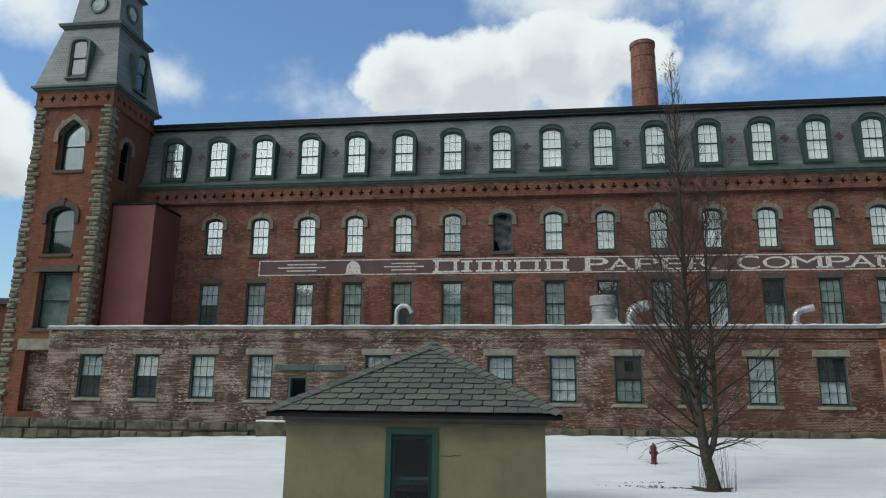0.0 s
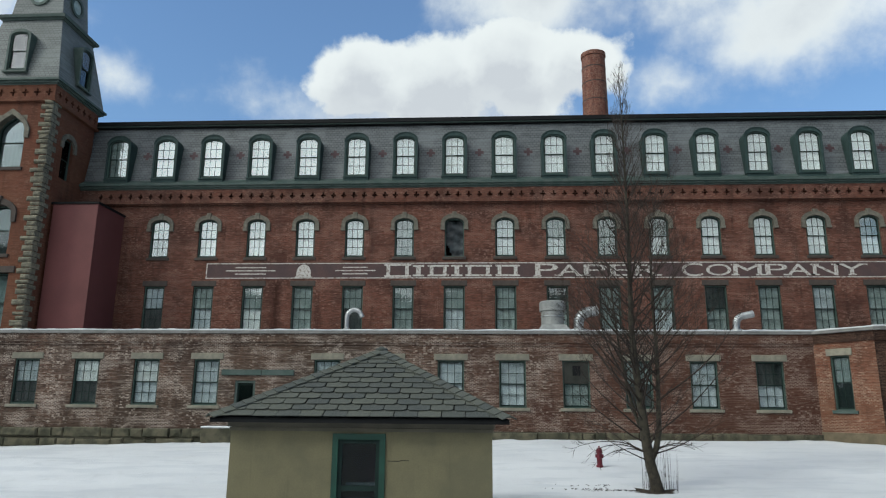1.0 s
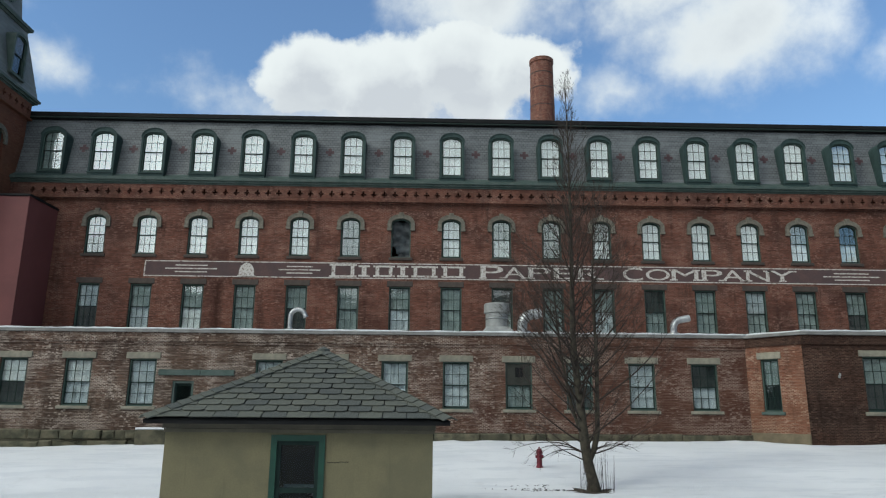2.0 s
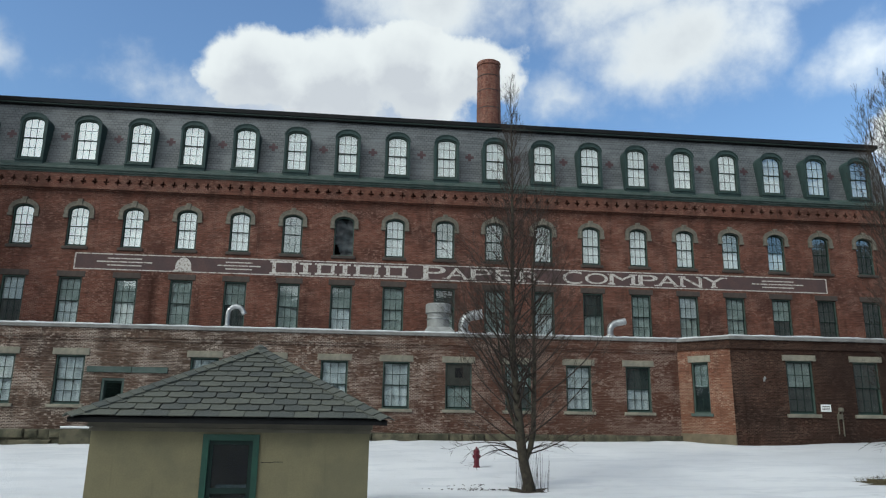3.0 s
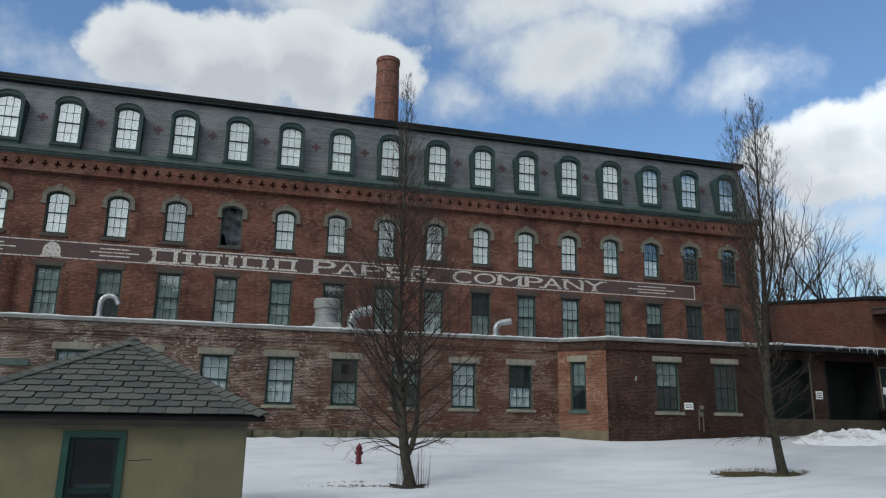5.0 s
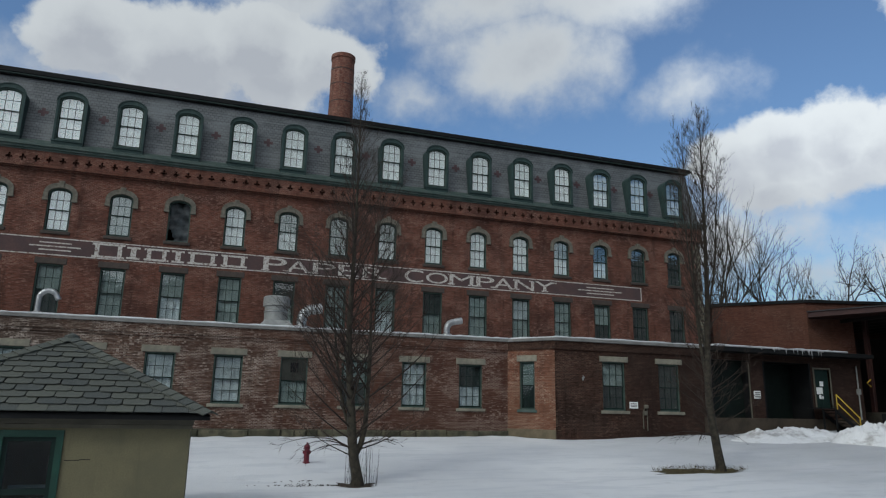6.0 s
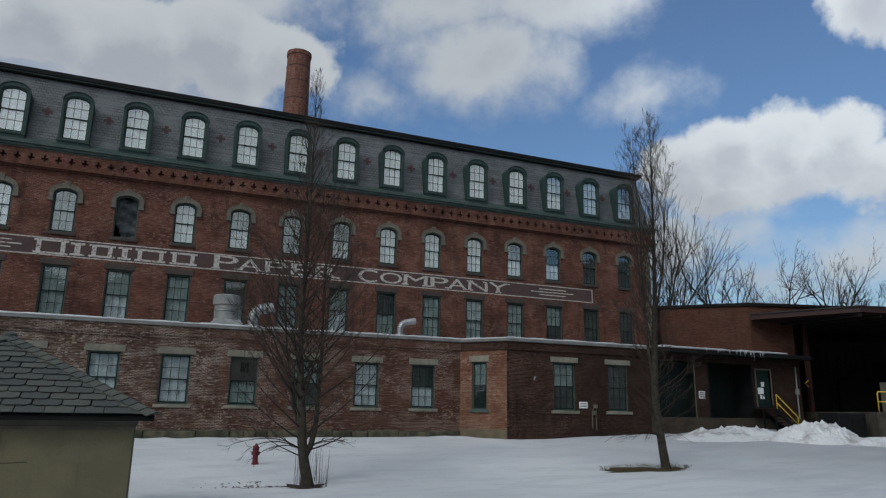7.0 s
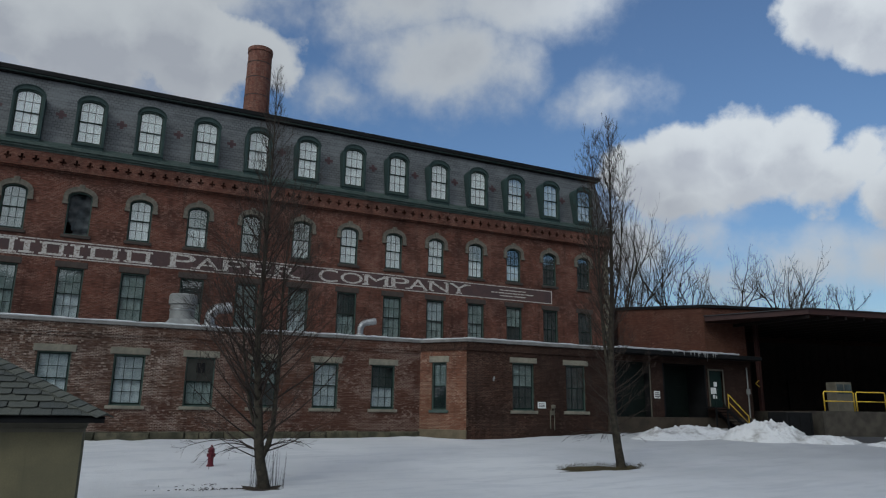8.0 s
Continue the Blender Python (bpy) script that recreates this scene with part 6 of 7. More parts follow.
def build_hut():
    bm = bmesh.new()
    wall_grid(bm, HX0, HX1, -0.5, 2.02, [(-2.99, -1.9, -0.1, 1.98)], HY0, 0.25)
    part("front_wall", bm, M["stucco"], hut)
    for x in (HX0, HX1 - 0.25):
        bm = bmesh.new()
        box(bm, x, x + 0.25, HY0 + 0.25, HY1 - 0.25, -0.5, 2.02)
        part("side_wall", bm, M["stucco"], hut)
    bm = bmesh.new()
    box(bm, HX0, HX1, HY1 - 0.25, HY1, -0.5, 2.02)
    part("back_wall", bm, M["stucco"], hut)
    bm = bmesh.new()
    box(bm, HX0 + 0.25, HX1 - 0.25, HY0 + 0.25, HY1 - 0.25, -0.2, 0.12)
    part("floor", bm, M["tar"], hut)
    # hairline crack beside the door
    bm = bmesh.new()
    for a, b, c in ((-1.85, -1.6, 1.44), (-1.6, -1.42, 1.452)):
        box(bm, a, b, HY0 - 0.004, HY0 + 0.01, c, c + 0.012)
    part("crack", bm, M["black"], hut)
    # frieze boards under the eaves
    bm = bmesh.new()
    for e, za, zb in ((0.03, 2.02, 2.09), (0.06, 2.096, 2.186)):
        box(bm, HX0 - e, HX1 + e, HY0 - e, HY1 + e, za, zb)
    part("frieze_board", bm, M["trim_drab"], hut, "drab painted board under the eaves")
    bm = bmesh.new()
    box(bm, HX0 - 0.34, HX1 + 0.34, HY0 - 0.34, HY1 + 0.34, 2.19, 2.27)
    part("soffit", bm, M["black"], hut, "dark eaves board")
    # door: frame, leaf with two lights
    bm = bmesh.new()
    strip(bm, [(-2.99, -0.1), (-2.99, 1.98), (-1.9, 1.98), (-1.9, -0.1)], [(-2.87, -0.1), (-2.87, 1.86), (-2.02, 1.86), (-2.02, -0.1)], HY0 - 0.04, HY0 + 0.12)
    frame_ob = part("door", bm, M["green_door"], hut, "deep green framed glazed door")
    bm = bmesh.new()
    strip(bm, [(-2.87, -0.1), (-2.87, 1.86), (-2.02, 1.86), (-2.02, -0.1)], [(-2.79, -0.02), (-2.79, 1.78), (-2.1, 1.78), (-2.1, -0.02)], HY0 + 0.02, HY0 + 0.08)
    box(bm, -2.79, -2.1, HY0 + 0.02, HY0 + 0.08, 0.86, 0.96)
    part("leaf", bm, M["green"], frame_ob, "dark green door leaf")
    for za, zb in ((-0.02, 0.86), (0.96, 1.78)):
        bm = bmesh.new()
        box(bm, -2.79, -2.1, HY0 + 0.045, HY0 + 0.05, za, zb)
        part("pane", bm, M["glass_dark"], frame_ob)
    bm = bmesh.new()
    box(bm, -2.75, -2.14, HY0 + 0.3, HY0 + 0.32, 0.9, 1.0)
    part("shelf_edge", bm, M["blind_grey"], frame_ob)

    # roof boards, then shingles course by course
    cx, cy, eave, apex = (HX0 + HX1) / 2, (HY0 + HY1) / 2, 2.29, 3.86
    hw = (HX1 - HX0) / 2 + 0.36
    slope = math.atan2(apex - eave, hw)
    length = math.hypot(apex - eave, hw)
    bm = bmesh.new()
    base = [bm.verts.new((cx + sx * hw, cy + sy * hw, eave - 0.02)) for sx, sy in ((-1, -1), (1, -1), (1, 1), (-1, 1))]
    top = bm.verts.new((cx, cy, apex - 0.02))
    for i in range(4):
        bm.faces.new((base[i], base[(i + 1) % 4], top))
    bm.faces.new(base[::-1])
    part("roof_deck", bm, M["black"], hut)
    rnd = random.Random(21)
    rows, wide = 13, 0.48
    exposure = length / rows

    def tab(x0, x1, cut0, cut1):
        """A shingle in roof coordinates, its lower corners clipped; x across, y up the slope."""
        bm = bmesh.new()
        c, t, up = 0.055, 0.014, exposure * 1.25
        low = [(x0 + (c if cut0 else 0.001), 0), (x1 - (c if cut1 else 0.001), 0), (x1, c), (x1, up), (x0, up), (x0, c)]
        # the butt stands a little off the course below
        b = [bm.verts.new((x, y, 0.034 * (1 - y / up))) for x, y in low]
        f = [bm.verts.new((x, y, t + 0.034 * (1 - y / up))) for x, y in low]
        n = len(low)
        for i in range(n):
            k = (i + 1) % n
            bm.faces.new((b[i], b[k], f[k], f[i]))
        bm.faces.new(f)
        bm.faces.new(b[::-1])
        return bm

    def clipped(r, x):
        """Half width of the roof face at the height of a course."""
        return hw * (1 - r / rows)

    whole = mesh_of("shingle", tab(-wide / 2 + 0.012, wide / 2 - 0.012, True, True), M["shingle"])
    starter = mesh_of("shingle", tab(-wide / 2 + 0.008, wide / 2 - 0.008, False, False), M["shingle"])
    for side in range(4):
        turn = Matrix.Translation((cx, cy, 0)) @ pose(0, 0, 0, 0, 0, 90 * side) @ Matrix.Translation((0, -hw, eave)) @ pose(0, 0, 0, math.degrees(slope), 0, 0)
        for r in range(rows):
            h0, h1 = clipped(r, 0), clipped(r + 1.25, 0)
            n = int(hw / wide) + 2
            for i in range(-n, n + 1):
                x = (i + (0.5 if r % 2 else 0.0)) * wide
                a, b = x - wide / 2, x + wide / 2
                if b < -h0 or a > h0:
                    continue
                jit = pose(rnd.uniform(-0.006, 0.006), r * exposure + rnd.uniform(-0.008, 0.008), rnd.uniform(0, 0.006), 0, 0, rnd.uniform(-0.5, 0.5))
                if a > -h1 and b < h1:
                    share("shingle", whole if r else starter, hut, world_of(hut).inverted() @ turn @ Matrix.Translation((x, 0, 0)) @ jit)
                else:
                    a2, b2 = max(a, -h0), min(b, h0)
                    lim = max(h1, 0.02)
                    a3, b3 = max(a, -lim), min(b, lim)
                    if b2 - a2 < 0.05:
                        continue
                    bm = bmesh.new()
                    up = exposure * 1.25
                    quad = [(a2 + 0.005, 0), (b2 - 0.005, 0), (max(b3, a2 + 0.02), up), (min(a3, b2 - 0.02), up)]
                    if quad[2][0] < quad[3][0]:
                        quad[2] = quad[3] = ((quad[2][0] + quad[3][0]) / 2, up)
                        quad = quad[:3]
                    lo = [bm.verts.new((px, py, 0.034 * (1 - py / up))) for px, py in quad]
                    hi = [bm.verts.new((px, py, 0.014 + 0.034 * (1 - py / up))) for px, py in quad]
                    k = len(quad)
                    for q in range(k):
                        bm.faces.new((lo[q], lo[(q + 1) % k], hi[(q + 1) % k], hi[q]))
                    bm.faces.new(hi)
                    bm.faces.new(lo[::-1])
                    share("shingle", mesh_of("shingle", bm, M["shingle"]), hut, world_of(hut).inverted() @ turn @ Matrix.Translation((0, r * exposure, 0)))
    # hip caps lap up each corner
    bm = bmesh.new()
    hip = math.hypot(hw * math.sqrt(2), apex - eave)
    capl = 0.25
    rise = (apex - eave) / hip
    v = [bm.verts.new(p) for p in ((-0.2, 0, -0.062), (0, 0, 0.012), (0.2, 0, -0.062), (-0.19, capl * 1.2, -0.085), (0, capl * 1.2, -0.012), (0.19, capl * 1.2, -0.085))]
    u = [bm.verts.new(p.co + Vector((0, 0, 0.022))) for p in v]
    for a, b, c, d in ((0, 1, 4, 3), (1, 2, 5, 4)):
        bm.faces.new([u[i] for i in (a, b, c, d)])
        bm.faces.new([v[i] for i in (d, c, b, a)])
    for a, b in ((0, 1), (1, 2), (2, 5), (5, 4), (4, 3), (3, 0)):
        bm.faces.new((v[a], v[b], u[b], u[a]))
    cap = mesh_of("hip_cap", bm, M["shingle"])
    for side in range(4):
        yaw = -45 + 90 * side
        corner = Vector((hw * math.sin(radians(yaw)), -hw, 0))
        sx, sy = ((-1, -1), (1, -1), (1, 1), (-1, 1))[side]
        start = Vector((cx + sx * hw, cy + sy * hw, eave + 0.05))
        end = Vector((cx, cy, apex + 0.07))
        along = (end - start).normalized()
        across = along.cross(Vector((0, 0, 1))).normalized()
        up = across.cross(along)
        basis = Matrix((across, along, up)).transposed().to_4x4()
        n = int(hip / capl)
        for i in range(n):
            p = start + along * (i * capl)
            share("hip_cap", cap, hut, world_of(hut).inverted() @ Matrix.Translation(p) @ basis @ pose(0, 0, 0, 0, 0, rnd.uniform(-1, 1)))
    bm = bmesh.new()
    lathe(bm, [(0.16, apex + 0.0), (0.15, apex + 0.07), (0.05, apex + 0.12), (0.02, apex + 0.13)], (cx, cy), 10)
    part("roof_peak", bm, M["shingle"], hut)


M["green_door"] = plain("deep green paint", (0.010, 0.046, 0.031), (0.008, 0.035, 0.024), 3.0, 0.45)
build_hut()

# ---- trees ----
def limb(bm, start, way, length, r0, r1, rnd, bend=0.25, lift_up=0.25, steps=6, sides=5):
    """A bent, tapering limb; returns its points and radii."""
    pts, rad = [Vector(start)], [r0]
    d = Vector(way).normalized()
    for i in range(steps):
        d = (d + Vector((rnd.uniform(-1, 1), rnd.uniform(-1, 1), rnd.uniform(-0.6, 0.6))) * bend / 2 + Vector((0, 0, lift_up / steps * 2))).normalized()
        pts.append(pts[-1] + d * (length / steps))
        rad.append(r0 + (r1 - r0) * (i + 1) / steps)
    tube(bm, pts, rad, sides, False)
    return pts, rad


def spray(bm, pts, rad, rnd, length, count, depth, up=0.35, spread=0.9, thin=0.006):
    """Side shoots along a limb, with shoots of their own."""
    for _ in range(count):
        t = rnd.uniform(0.22, 1.0)
        f = t * (len(pts) - 1)
        i = min(int(f), len(pts) - 2)
        p = pts[i].lerp(pts[i + 1], f - i)
        d = (pts[i + 1] - pts[i]).normalized()
        a = rnd.uniform(0, 2 * math.pi)
        o = d.orthogonal().normalized()
        side = Matrix.Rotation(a, 3, d) @ o
        way = d + side * rnd.uniform(0.5, 1.0) * spread
        l = length * rnd.uniform(0.5, 1.1) * (1.15 - 0.6 * t)
        r = max(rad[i] * 0.5, thin)
        q, s = limb(bm, p, way, l, min(r, thin * 1.6), 0.0025, rnd, 0.1, up, 3 if depth else 2, 3)
        if depth:
            spray(bm, q, s, rnd, length * 0.6, 3, depth - 1, up, spread * 0.85, thin)


def along(points, n):
    """Rows of (x, y, z, radius) smoothed into n + 1 points and radii."""
    rows = [Vector(p) for p in points]
    rows = [rows[0] * 2 - rows[1]] + rows + [rows[-1] * 2 - rows[-2]]
    run = [0.0]
    for a, b in zip(rows[1:-2], rows[2:-1]):
        run.append(run[-1] + (b - a).length)
    pts, rad = [], []
    for i in range(n + 1):
        f = float(np.interp(run[-1] * i / n, run, range(len(run))))
        k = min(int(f), len(rows) - 4)
        t = f - k
        a, b, c, d = rows[k:k + 4]
        p = 0.5 * (2 * b + (c - a) * t + (2 * a - 5 * b + 4 * c - d) * t * t + (3 * b - a - 3 * c + d) * t ** 3)
        pts.append(p.to_3d())
        rad.append(max(p.w, 0.006))
    return pts, rad


def bare_tree(base, stems, counts, reach, steep, seed, label, shoots=6, low=0.1, thin=0.0045):
    """A leafless tree: stems by their run, each with limbs that end in fine twigs. reach, steep: pairs of height and limb length, and of height and rise."""
    rnd = random.Random(seed)
    ob = thing("tree", base, label, "tree", "lawn trees")
    for k, rows in enumerate(stems):
        bm = bmesh.new()
        pts, rad = along(rows, 26 if k == 0 else 16)
        tube(bm, pts, rad, 12 if k == 0 else 8, False)
        part("trunk" if k == 0 else "stem", bm, M["bark"], ob, smooth=True)
        stems[k] = pts, rad
    bm = bmesh.new()
    for (sp, sr), total in zip(stems, counts):
        turn = rnd.uniform(0, 6.28)
        for i in range(total):
            start = low if sp is stems[0][0] else 0.2
            t = start + (0.985 - start) * (i + rnd.random()) / total
            f = t * (len(sp) - 1)
            k = min(int(f), len(sp) - 2)
            p = sp[k].lerp(sp[k + 1], f - k)
            h = p.z - base[2]
            l = lift(h, *reach) * rnd.uniform(0.55, 1.15)
            turn += 2.4 + rnd.uniform(-0.5, 0.5)
            r = min(sr[k] * 0.5, 0.0085 * l + 0.005)
            q, s = limb(bm, p, (math.cos(turn), math.sin(turn), lift(h, *steep) * rnd.uniform(0.75, 1.3)), l, r, thin * 0.7, rnd, 0.16, 0.2, 7, 5)
            spray(bm, q, s, rnd, max(l * 0.46, 0.4), shoots if l > 0.9 else 4, 1, 0.16, 0.85, thin)
    part("crown", bm, M["twig"], ob, "bare twiggy crown")
    return ob


def far_tree(base, fork, top, reach, seed, label):
    """A spreading tree: a bole that forks at a height, then again and again into ever finer limbs."""
    rnd = random.Random(seed)
    ob = thing("tree", base, label, "tree", "distant trees")
    x, y, z = base
    wood, twigs = bmesh.new(), bmesh.new()
    r0 = 0.011 * (top - z)
    bole, rad = limb(wood, (x, y, z - 0.3), (rnd.uniform(-0.05, 0.05), 0, 1), fork - z + 0.3, r0, r0 * 0.7, rnd, 0.06, 0.0, 6, 8)

    def grow(p, way, length, r, level):
        bm = wood if level < 2 else twigs
        q, s = limb(bm, p, way, length, r, max(r * 0.5, 0.006), rnd, 0.3, 0.16, 4, 6 if level < 2 else 4 if level < 3 else 3)
        if level == 4:
            return
        for k in range(4 if level < 2 else 3):
            m = rnd.choice((1, 2, 3, 3)) if k else 4
            d = (q[m] - q[m - 1]).normalized()
            side = Matrix.Rotation(rnd.uniform(0, 6.283), 3, d) @ d.orthogonal().normalized()
            grow(q[m], d + side * (rnd.uniform(0.4, 1.0) if k else 0.2), length * rnd.uniform(0.45, 0.72), max(r * rnd.uniform(0.42, 0.56), 0.0095), level + 1)

    n, a = 5, rnd.uniform(0, 6.28)
    tall = top - fork
    for k in range(n):
        a += 6.283 / n + rnd.uniform(-0.35, 0.35)
        out = 1.8 * reach / tall * (1.0 if k else 0.2)
        grow(bole[-1] if k < 2 else bole[-2] if k < 4 else bole[-3], Vector((out * math.cos(a), out * math.sin(a), 1.0)), tall * rnd.uniform(0.42, 0.54), r0 * rnd.uniform(0.42, 0.6), 0)
    part("trunk", wood, M["bark"], ob)
    part("crown", twigs, M["twig"], ob, "fine bare spreading crown")
    return ob


TREE_AZ, TREE_BZ = 0.0, 0.3
(ax, ay), (bx, by) = TREE_A, TREE_B
tree_a = bare_tree((ax, ay, TREE_AZ), [
    [(ax + 0.02, ay, -0.3, 0.27), (ax, ay, 0.08, 0.2), (ax - 0.12, ay, 0.6, 0.172), (ax - 0.23, ay, 1.2, 0.165), (ax - 0.39, ay - 0.05, 2.9, 0.132), (ax - 0.53, ay, 4.8, 0.105), (ax - 0.48, ay + 0.05, 7.7, 0.068), (ax - 0.48, ay, 9.8, 0.045), (ax - 0.49, ay, 12.6, 0.022), (ax - 0.53, ay, 14.6, 0.006)],
    [(ax - 0.17, ay, 0.85, 0.11), (ax + 0.12, ay - 0.05, 1.6, 0.092), (ax + 0.18, ay - 0.1, 2.9, 0.074), (ax + 0.22, ay - 0.1, 4.4, 0.056), (ax + 0.18, ay - 0.05, 6.0, 0.038), (ax + 0.26, ay, 7.8, 0.022), (ax + 0.35, ay, 9.4, 0.006)],
    [(ax - 0.3, ay + 0.05, 1.6, 0.06), (ax - 0.62, ay + 0.3, 2.8, 0.05), (ax - 0.9, ay + 0.4, 4.6, 0.035), (ax - 1.05, ay + 0.4, 6.4, 0.018), (ax - 1.1, ay + 0.4, 7.8, 0.006)],
], (124, 38, 24), ((0.5, 2.4), (1.5, 3.7), (3, 4.0), (5, 3.5), (7.5, 2.3), (10, 1.6), (12.5, 1.1), (14.6, 0.5)), ((0.8, 0.3), (2.5, 0.6), (6, 0.95), (10, 1.5), (14, 2.2)), 4, "bare young tree standing alone on the snowy lawn", 8, 0.085)
# a low bough and shoots from the root
rnd = random.Random(17)
for a, l in ((176, 2.6), (196, 1.9), (160, 2.2), (12, 2.0), (-20, 1.5)):
    bm = bmesh.new()
    q, s = limb(bm, (ax - 0.2, ay, 1.1), (math.cos(radians(a)), math.sin(radians(a)), 0.75), l, 0.024, 0.005, rnd, 0.16, -0.6, 8, 5)
    spray(bm, q, s, rnd, 0.6, 7, 1, 0.1, thin=0.0045)
    part("low_bough", bm, M["twig"], tree_a)
bm = bmesh.new()
for _ in range(38):
    a, r = rnd.uniform(0, 6.28), rnd.uniform(0.2, 0.7)
    p = (ax + r * math.cos(a) + 0.12, ay + r * math.sin(a), -0.05)
    limb(bm, p, (rnd.uniform(-0.1, 0.1), rnd.uniform(-0.1, 0.1), 1), rnd.uniform(0.5, 1.5), 0.006, 0.003, rnd, 0.06, 0.1, 4, 4)
part("root_shoot", bm, M["twig"], tree_a)

tree_b = bare_tree((bx, by, TREE_BZ), [
    [(bx + 0.03, by, -0.1, 0.27), (bx, by, 0.35, 0.2), (bx - 0.2, by, 1.63, 0.165), (bx - 0.36, by, 3.2, 0.15), (bx - 0.24, by, 5.6, 0.125), (bx - 0.1, by, 7.5, 0.1), (bx, by, 10.1, 0.066), (bx + 0.06, by, 12.4, 0.04), (bx + 0.12, by, 14.6, 0.016), (bx + 0.1, by, 15.9, 0.005)],
    [(bx - 0.35, by, 3.4, 0.075), (bx - 0.56, by + 0.1, 5.6, 0.065), (bx - 0.64, by + 0.1, 8.0, 0.05), (bx - 0.64, by + 0.1, 11.0, 0.03), (bx - 0.8, by + 0.1, 13.2, 0.014), (bx - 0.9, by, 14.6, 0.005)],
    [(bx - 0.15, by, 6.6, 0.055), (bx + 0.3, by - 0.1, 8.6, 0.045), (bx + 0.55, by - 0.1, 10.6, 0.028), (bx + 0.75, by - 0.1, 12.6, 0.012), (bx + 0.8, by, 13.6, 0.005)],
    [(bx - 0.3, by, 4.6, 0.05), (bx - 0.9, by - 0.2, 7.2, 0.04), (bx - 1.15, by - 0.2, 10.0, 0.024), (bx - 1.3, by - 0.2, 13.2, 0.005)],
], (146, 44, 30, 28), ((0.9, 1.3), (2, 1.9), (4, 2.1), (7, 1.9), (10, 2.0), (13, 1.7), (15.5, 0.7)), ((1.0, 0.3), (2.5, 0.5), (5, 0.95), (9, 1.8), (15, 2.4)), 9, "tall bare columnar tree on the snowy lawn", 8, 0.1)
for a, l in ((183, 3.0), (5, 1.6), (206, 2.2), (150, 1.8)):
    bm = bmesh.new()
    q, s = limb(bm, (bx - 0.2, by, 1.6), (math.cos(radians(a)), math.sin(radians(a)), 0.35), l, 0.022, 0.005, rnd, 0.18, -0.4, 8, 5)
    spray(bm, q, s, rnd, 0.7, 7, 1, 0.05, thin=0.0045)
    part("low_bough", bm, M["twig"], tree_b)

for x, y, fork, top, wide, seed in ((50.3, 57.0, 11.5, 24.0, 2.8, 31), (52.6, 58.0, 11.0, 20.0, 2.6, 39), (56.8, 56.4, 13.0, 23.2, 3.6, 32), (58.6, 55.0, 12.5, 18.4, 2.6, 33), (64.2, 54.4, 13.0, 20.2, 3.2, 34), (66.8, 51.2, 13.0, 20.5, 3.2, 37), (68.0, 50.2, 12.5, 20.0, 3.8, 35), (69.4, 49.2, 11.0, 16.4, 2.0, 38), (72.2, 47.4, 12.0, 17.2, 2.8, 36)):
    far_tree((x, y, 1.0), fork, top, wide, seed, "distant bare spreading tree behind the warehouse")

# bare earth round the trunks
def patch(name, cx, cy, rx, ry, material, label, seed):
    bm = bmesh.new()
    c = bm.verts.new((cx, cy, snow_z(cx, cy) + 0.05))
    rim = []
    for i in range(40):
        a = 2 * math.pi * i / 40
        k = 1 + 0.55 * noise.noise((math.cos(a) * 2, math.sin(a) * 2, seed)) + 0.4 * noise.noise((math.cos(a) * 6, math.sin(a) * 6, seed))
        for s in (0.5, 1.0):
            x, y = cx + rx * k * s * math.cos(a), cy + ry * k * s * math.sin(a)
            rim.append(bm.verts.new((x, y, snow_z(x, y) + (0.045 if s < 1 else -0.01))))
    for i in range(40):
        j = (i + 1) % 40
        bm.faces.new((c, rim[2 * i], rim[2 * j]))
        bm.faces.new((rim[2 * i], rim[2 * i + 1], rim[2 * j + 1], rim[2 * j]))
    return solid(name, bm, material, label, name.replace("_", " "), kind="stuff", smooth=True)


patch("soil", TREE_A[0] - 0.05, TREE_A[1], 0.75, 0.5, M["soil"], "dark wet soil melted free round the trunk", 1.0)
patch("dry_grass", TREE_B[0] - 1.2, TREE_B[1] - 0.15, 2.3, 0.62, M["dry_grass"], "matted brown grass melted free of snow", 2.0)
bm = bmesh.new()
rnd = random.Random(6)
for _ in range(1500):
    a, r = rnd.uniform(0, 6.28), math.sqrt(rnd.random())
    x, y = TREE_B[0] - 1.1 + 2.2 * r * math.cos(a), TREE_B[1] - 0.15 + 0.85 * r * math.sin(a)
    z = snow_z(x, y) + 0.04
    d = Vector((rnd.uniform(-1, 1), rnd.uniform(-1, 1), rnd.uniform(0.1, 0.8))).normalized() * rnd.uniform(0.08, 0.26)
    s = d.cross(Vector((0, 0, 1))).normalized() * 0.006
    p = Vector((x, y, z))
    bm.faces.new([bm.verts.new(v) for v in (p - s, p + s, p + d)])
solid("grass_blades", bm, M["dry_grass"], "dry brown grass blades round the trunk", "grass", kind="stuff")
# windfall twigs on the snow
bm = bmesh.new()
for cx, cy, n in ((3.4, 23.4, 30), (4.5, 23.2, 60), (3.9, 24.0, 14)):
    for _ in range(n):
        x, y = cx + rnd.gauss(0, 0.5), cy + rnd.gauss(0, 0.12)
        z = snow_z(x, y) + 0.03
        limb(bm, (x, y, z), (rnd.uniform(-1, 1), rnd.uniform(-1, 1), 0.15), rnd.uniform(0.03, 0.11), 0.012, 0.005, rnd, 0.4, 0.0, 3, 4)
solid("fallen_twigs", bm, M["twig"], "fallen twigs and leaf litter on the snow", "twigs", kind="stuff")

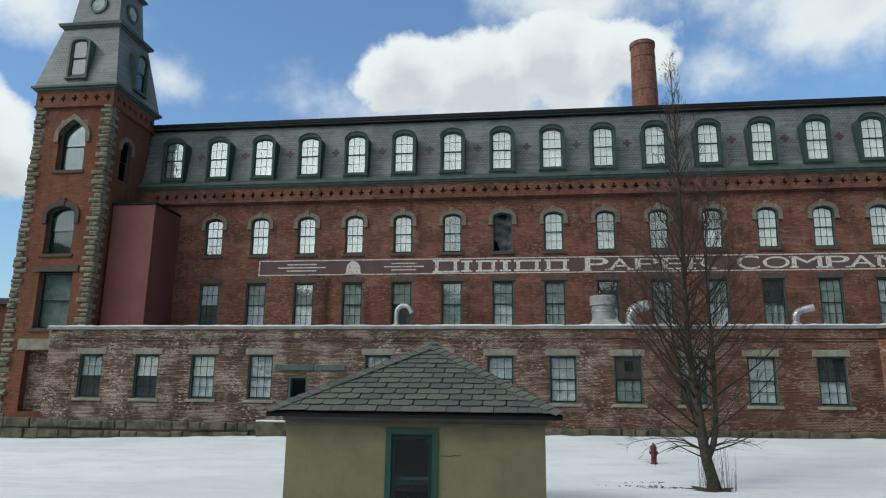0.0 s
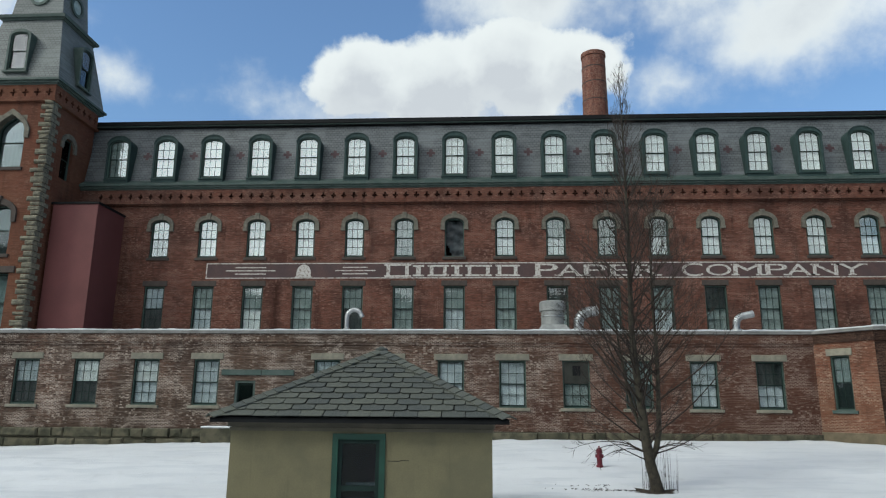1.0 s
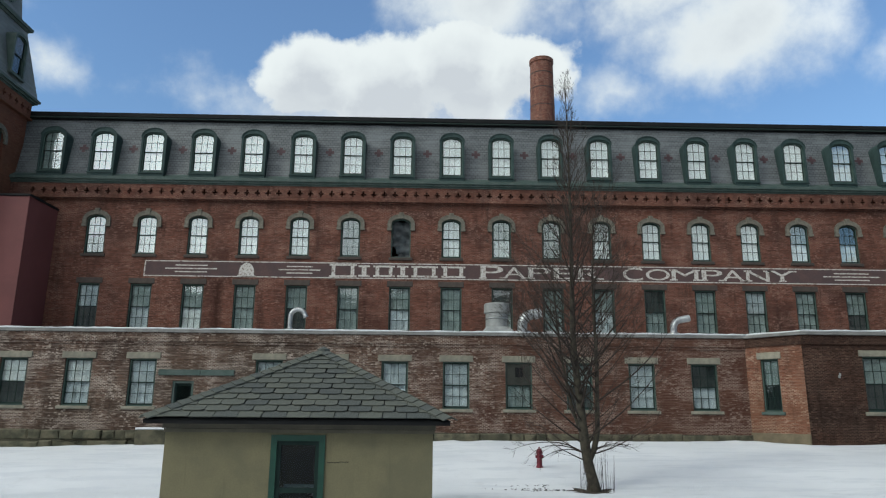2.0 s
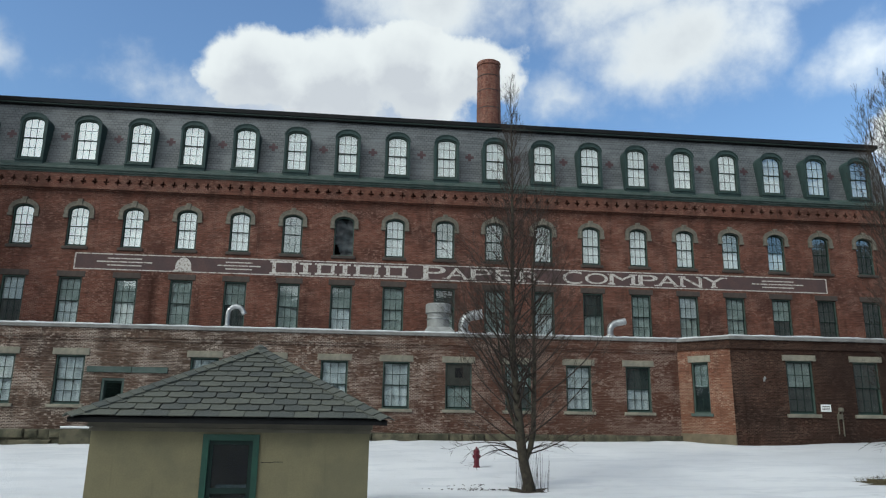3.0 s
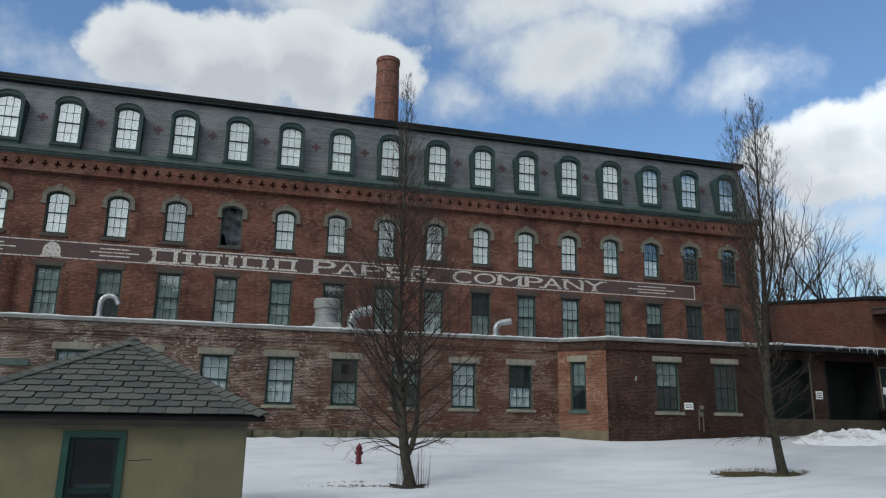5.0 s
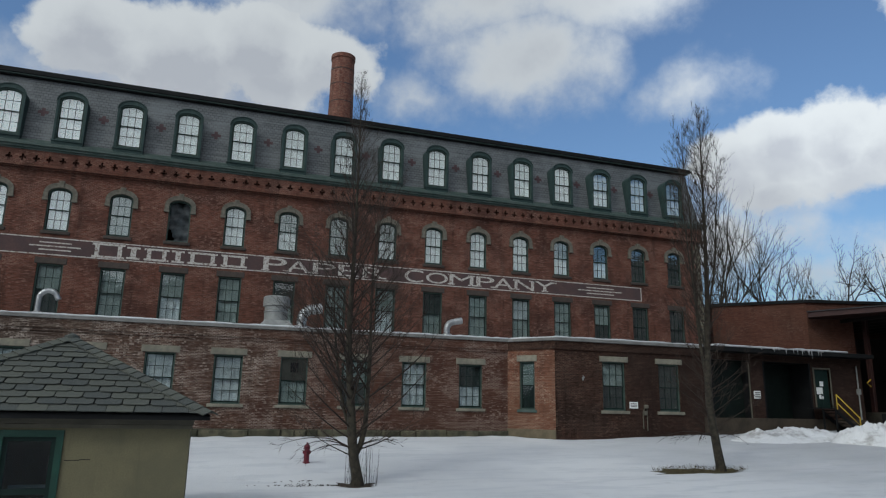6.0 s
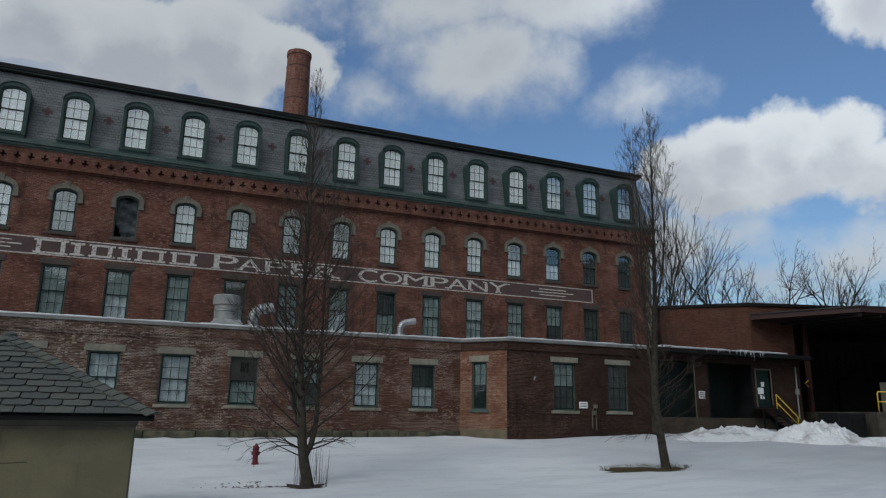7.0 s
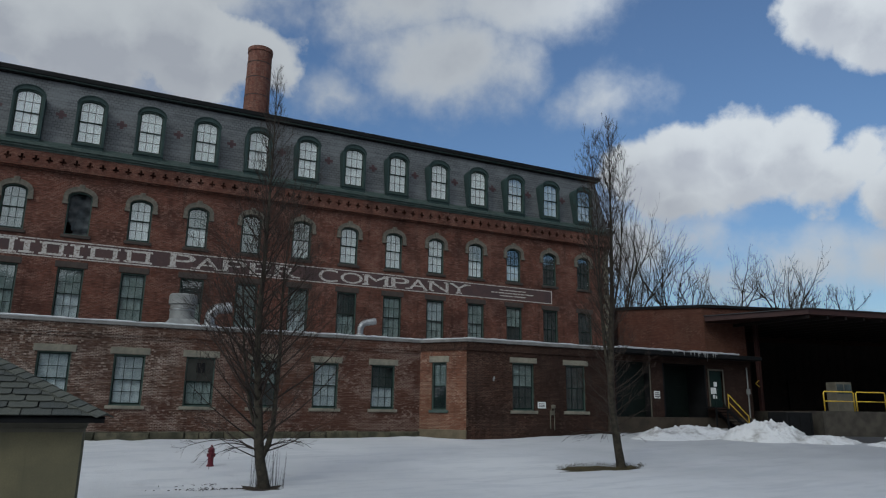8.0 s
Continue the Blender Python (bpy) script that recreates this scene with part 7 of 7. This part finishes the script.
# ---- fire hydrant ----
def build_hydrant(x, y, z):
    ob = thing("fire_hydrant", (x, y, z), "faded red iron fire hydrant standing in the snow", "hydrant")
    bm = bmesh.new()
    lathe(bm, [(0.15, z - 0.15), (0.15, z + 0.05), (0.115, z + 0.07), (0.11, z + 0.55), (0.15, z + 0.56), (0.15, z + 0.60), (0.125, z + 0.61)], (x, y), 18)
    part("barrel", bm, M["hydrant_red"], ob, smooth=False)
    bm = bmesh.new()
    lathe(bm, [(0.13, z + 0.61), (0.125, z + 0.68), (0.09, z + 0.74), (0.04, z + 0.77), (0.035, z + 0.83), (0.02, z + 0.84)], (x, y), 18)
    part("bonnet", bm, M["hydrant_red"], ob, smooth=True)
    for dx, dy, r, l in ((0.2, 0, 0.06, 0.1), (-0.2, 0, 0.06, 0.1), (0.06, -0.19, 0.08, 0.1)):
        bm = bmesh.new()
        d = Vector((dx, dy, 0)).normalized()
        c = Vector((x, y, z + 0.44))
        tube(bm, [c, c + d * 0.12, c + d * 0.125, c + d * 0.165], [r, r, r * 1.25, r * 1.25], 12)
        part("hose_cap", bm, M["hydrant_red"], ob)
    ob.scale = (0.9, 0.9, 0.9)


build_hydrant(4.42, 27.05, 0.42)


# ---- roof vents ----
def elbow(name, x, y, z, r, rise, reach, drop, label, sweep):
    """A segmented sheet-metal bend that rises from the roof and turns to +x."""
    ob = thing(name, (x, y, z), label, "vent pipe", "roof vents")
    bm = bmesh.new()
    tube(bm, [(x, y, z - 0.05), (x, y, z + rise)], r, 16)
    part("riser", bm, M["tin"], ob, smooth=False)
    R = reach
    steps = 7
    prev = None
    for i in range(steps):
        a0, a1 = radians(sweep * i / steps), radians(sweep * (i + 1) / steps)
        p0 = Vector((x + R * (1 - math.cos(a0)), y, z + rise + R * math.sin(a0)))
        p1 = Vector((x + R * (1 - math.cos(a1)), y, z + rise + R * math.sin(a1)))
        bm = bmesh.new()
        tube(bm, [p0, p0.lerp(p1, 0.12), p0.lerp(p1, 0.88), p1], [r * 1.05, r, r, r * 1.05], 16)
        part("gore", bm, M["tin"], ob, smooth=False)
        prev = (p0, p1)
    if drop:
        d = (prev[1] - prev[0]).normalized()
        bm = bmesh.new()
        tube(bm, [prev[1], prev[1] + d * drop], [r * 1.02, r * 1.08], 16)
        part("spout", bm, M["tin"], ob)
    bm = bmesh.new()
    lathe(bm, [(r * 2.0, z - 0.03), (r * 1.9, z + 0.03), (r * 1.1, z + 0.12), (r * 1.05, z + 0.14)], (x, y), 16)
    part("flashing", bm, M["tin"], ob)
    return ob


elbow("vent_pipe", -7.28, 37.2, 6.6, 0.125, 0.72, 0.40, 0.12, "shiny gooseneck vent pipe on the annex roof", 165)
elbow("vent_pipe", 5.25, 37.2, 6.6, 0.27, 0.42, 0.58, 0.5, "fat galvanised elbow vent on the annex roof", 86)
elbow("vent_pipe", 13.5, 37.2, 6.6, 0.18, 0.34, 0.46, 0.5, "galvanised elbow vent on the annex roof", 84)

vent = thing("roof_ventilator", (3.95, 38.0, 6.6), "white round sheet-metal roof ventilator with square flashing", "ventilator")
bm = bmesh.new()
lathe(bm, [(0.62, 6.75), (0.62, 7.72), (0.60, 7.74), (0.3, 7.74)], (3.95, 38.0), 28)
part("drum", bm, M["white_metal"], vent, smooth=False)
bm = bmesh.new()
lathe(bm, [(0.63, 7.72), (0.71, 7.74), (0.71, 8.2), (0.66, 8.27), (0.3, 8.29)], (3.95, 38.0), 28)
part("hood", bm, M["white_metal"], vent, smooth=False)
bm = bmesh.new()
lathe(bm, [(0.64, 7.40), (0.655, 7.41), (0.655, 7.45), (0.64, 7.46)], (3.95, 38.0), 28)
part("band", bm, M["tin"], vent)
bm = bmesh.new()
lo = [bm.verts.new((3.95 + sx * 0.95, 38.0 + sy * 0.95, 6.55)) for sx, sy in ((-1, -1), (1, -1), (1, 1), (-1, 1))]
hi = [bm.verts.new((3.95 + sx * 0.62, 38.0 + sy * 0.62, 6.95)) for sx, sy in ((-1, -1), (1, -1), (1, 1), (-1, 1))]
for i in range(4):
    bm.faces.new((lo[i], lo[(i + 1) % 4], hi[(i + 1) % 4], hi[i]))
bm.faces.new(hi)
bm.faces.new(lo[::-1])
part("flashing", bm, M["white_metal"], vent)
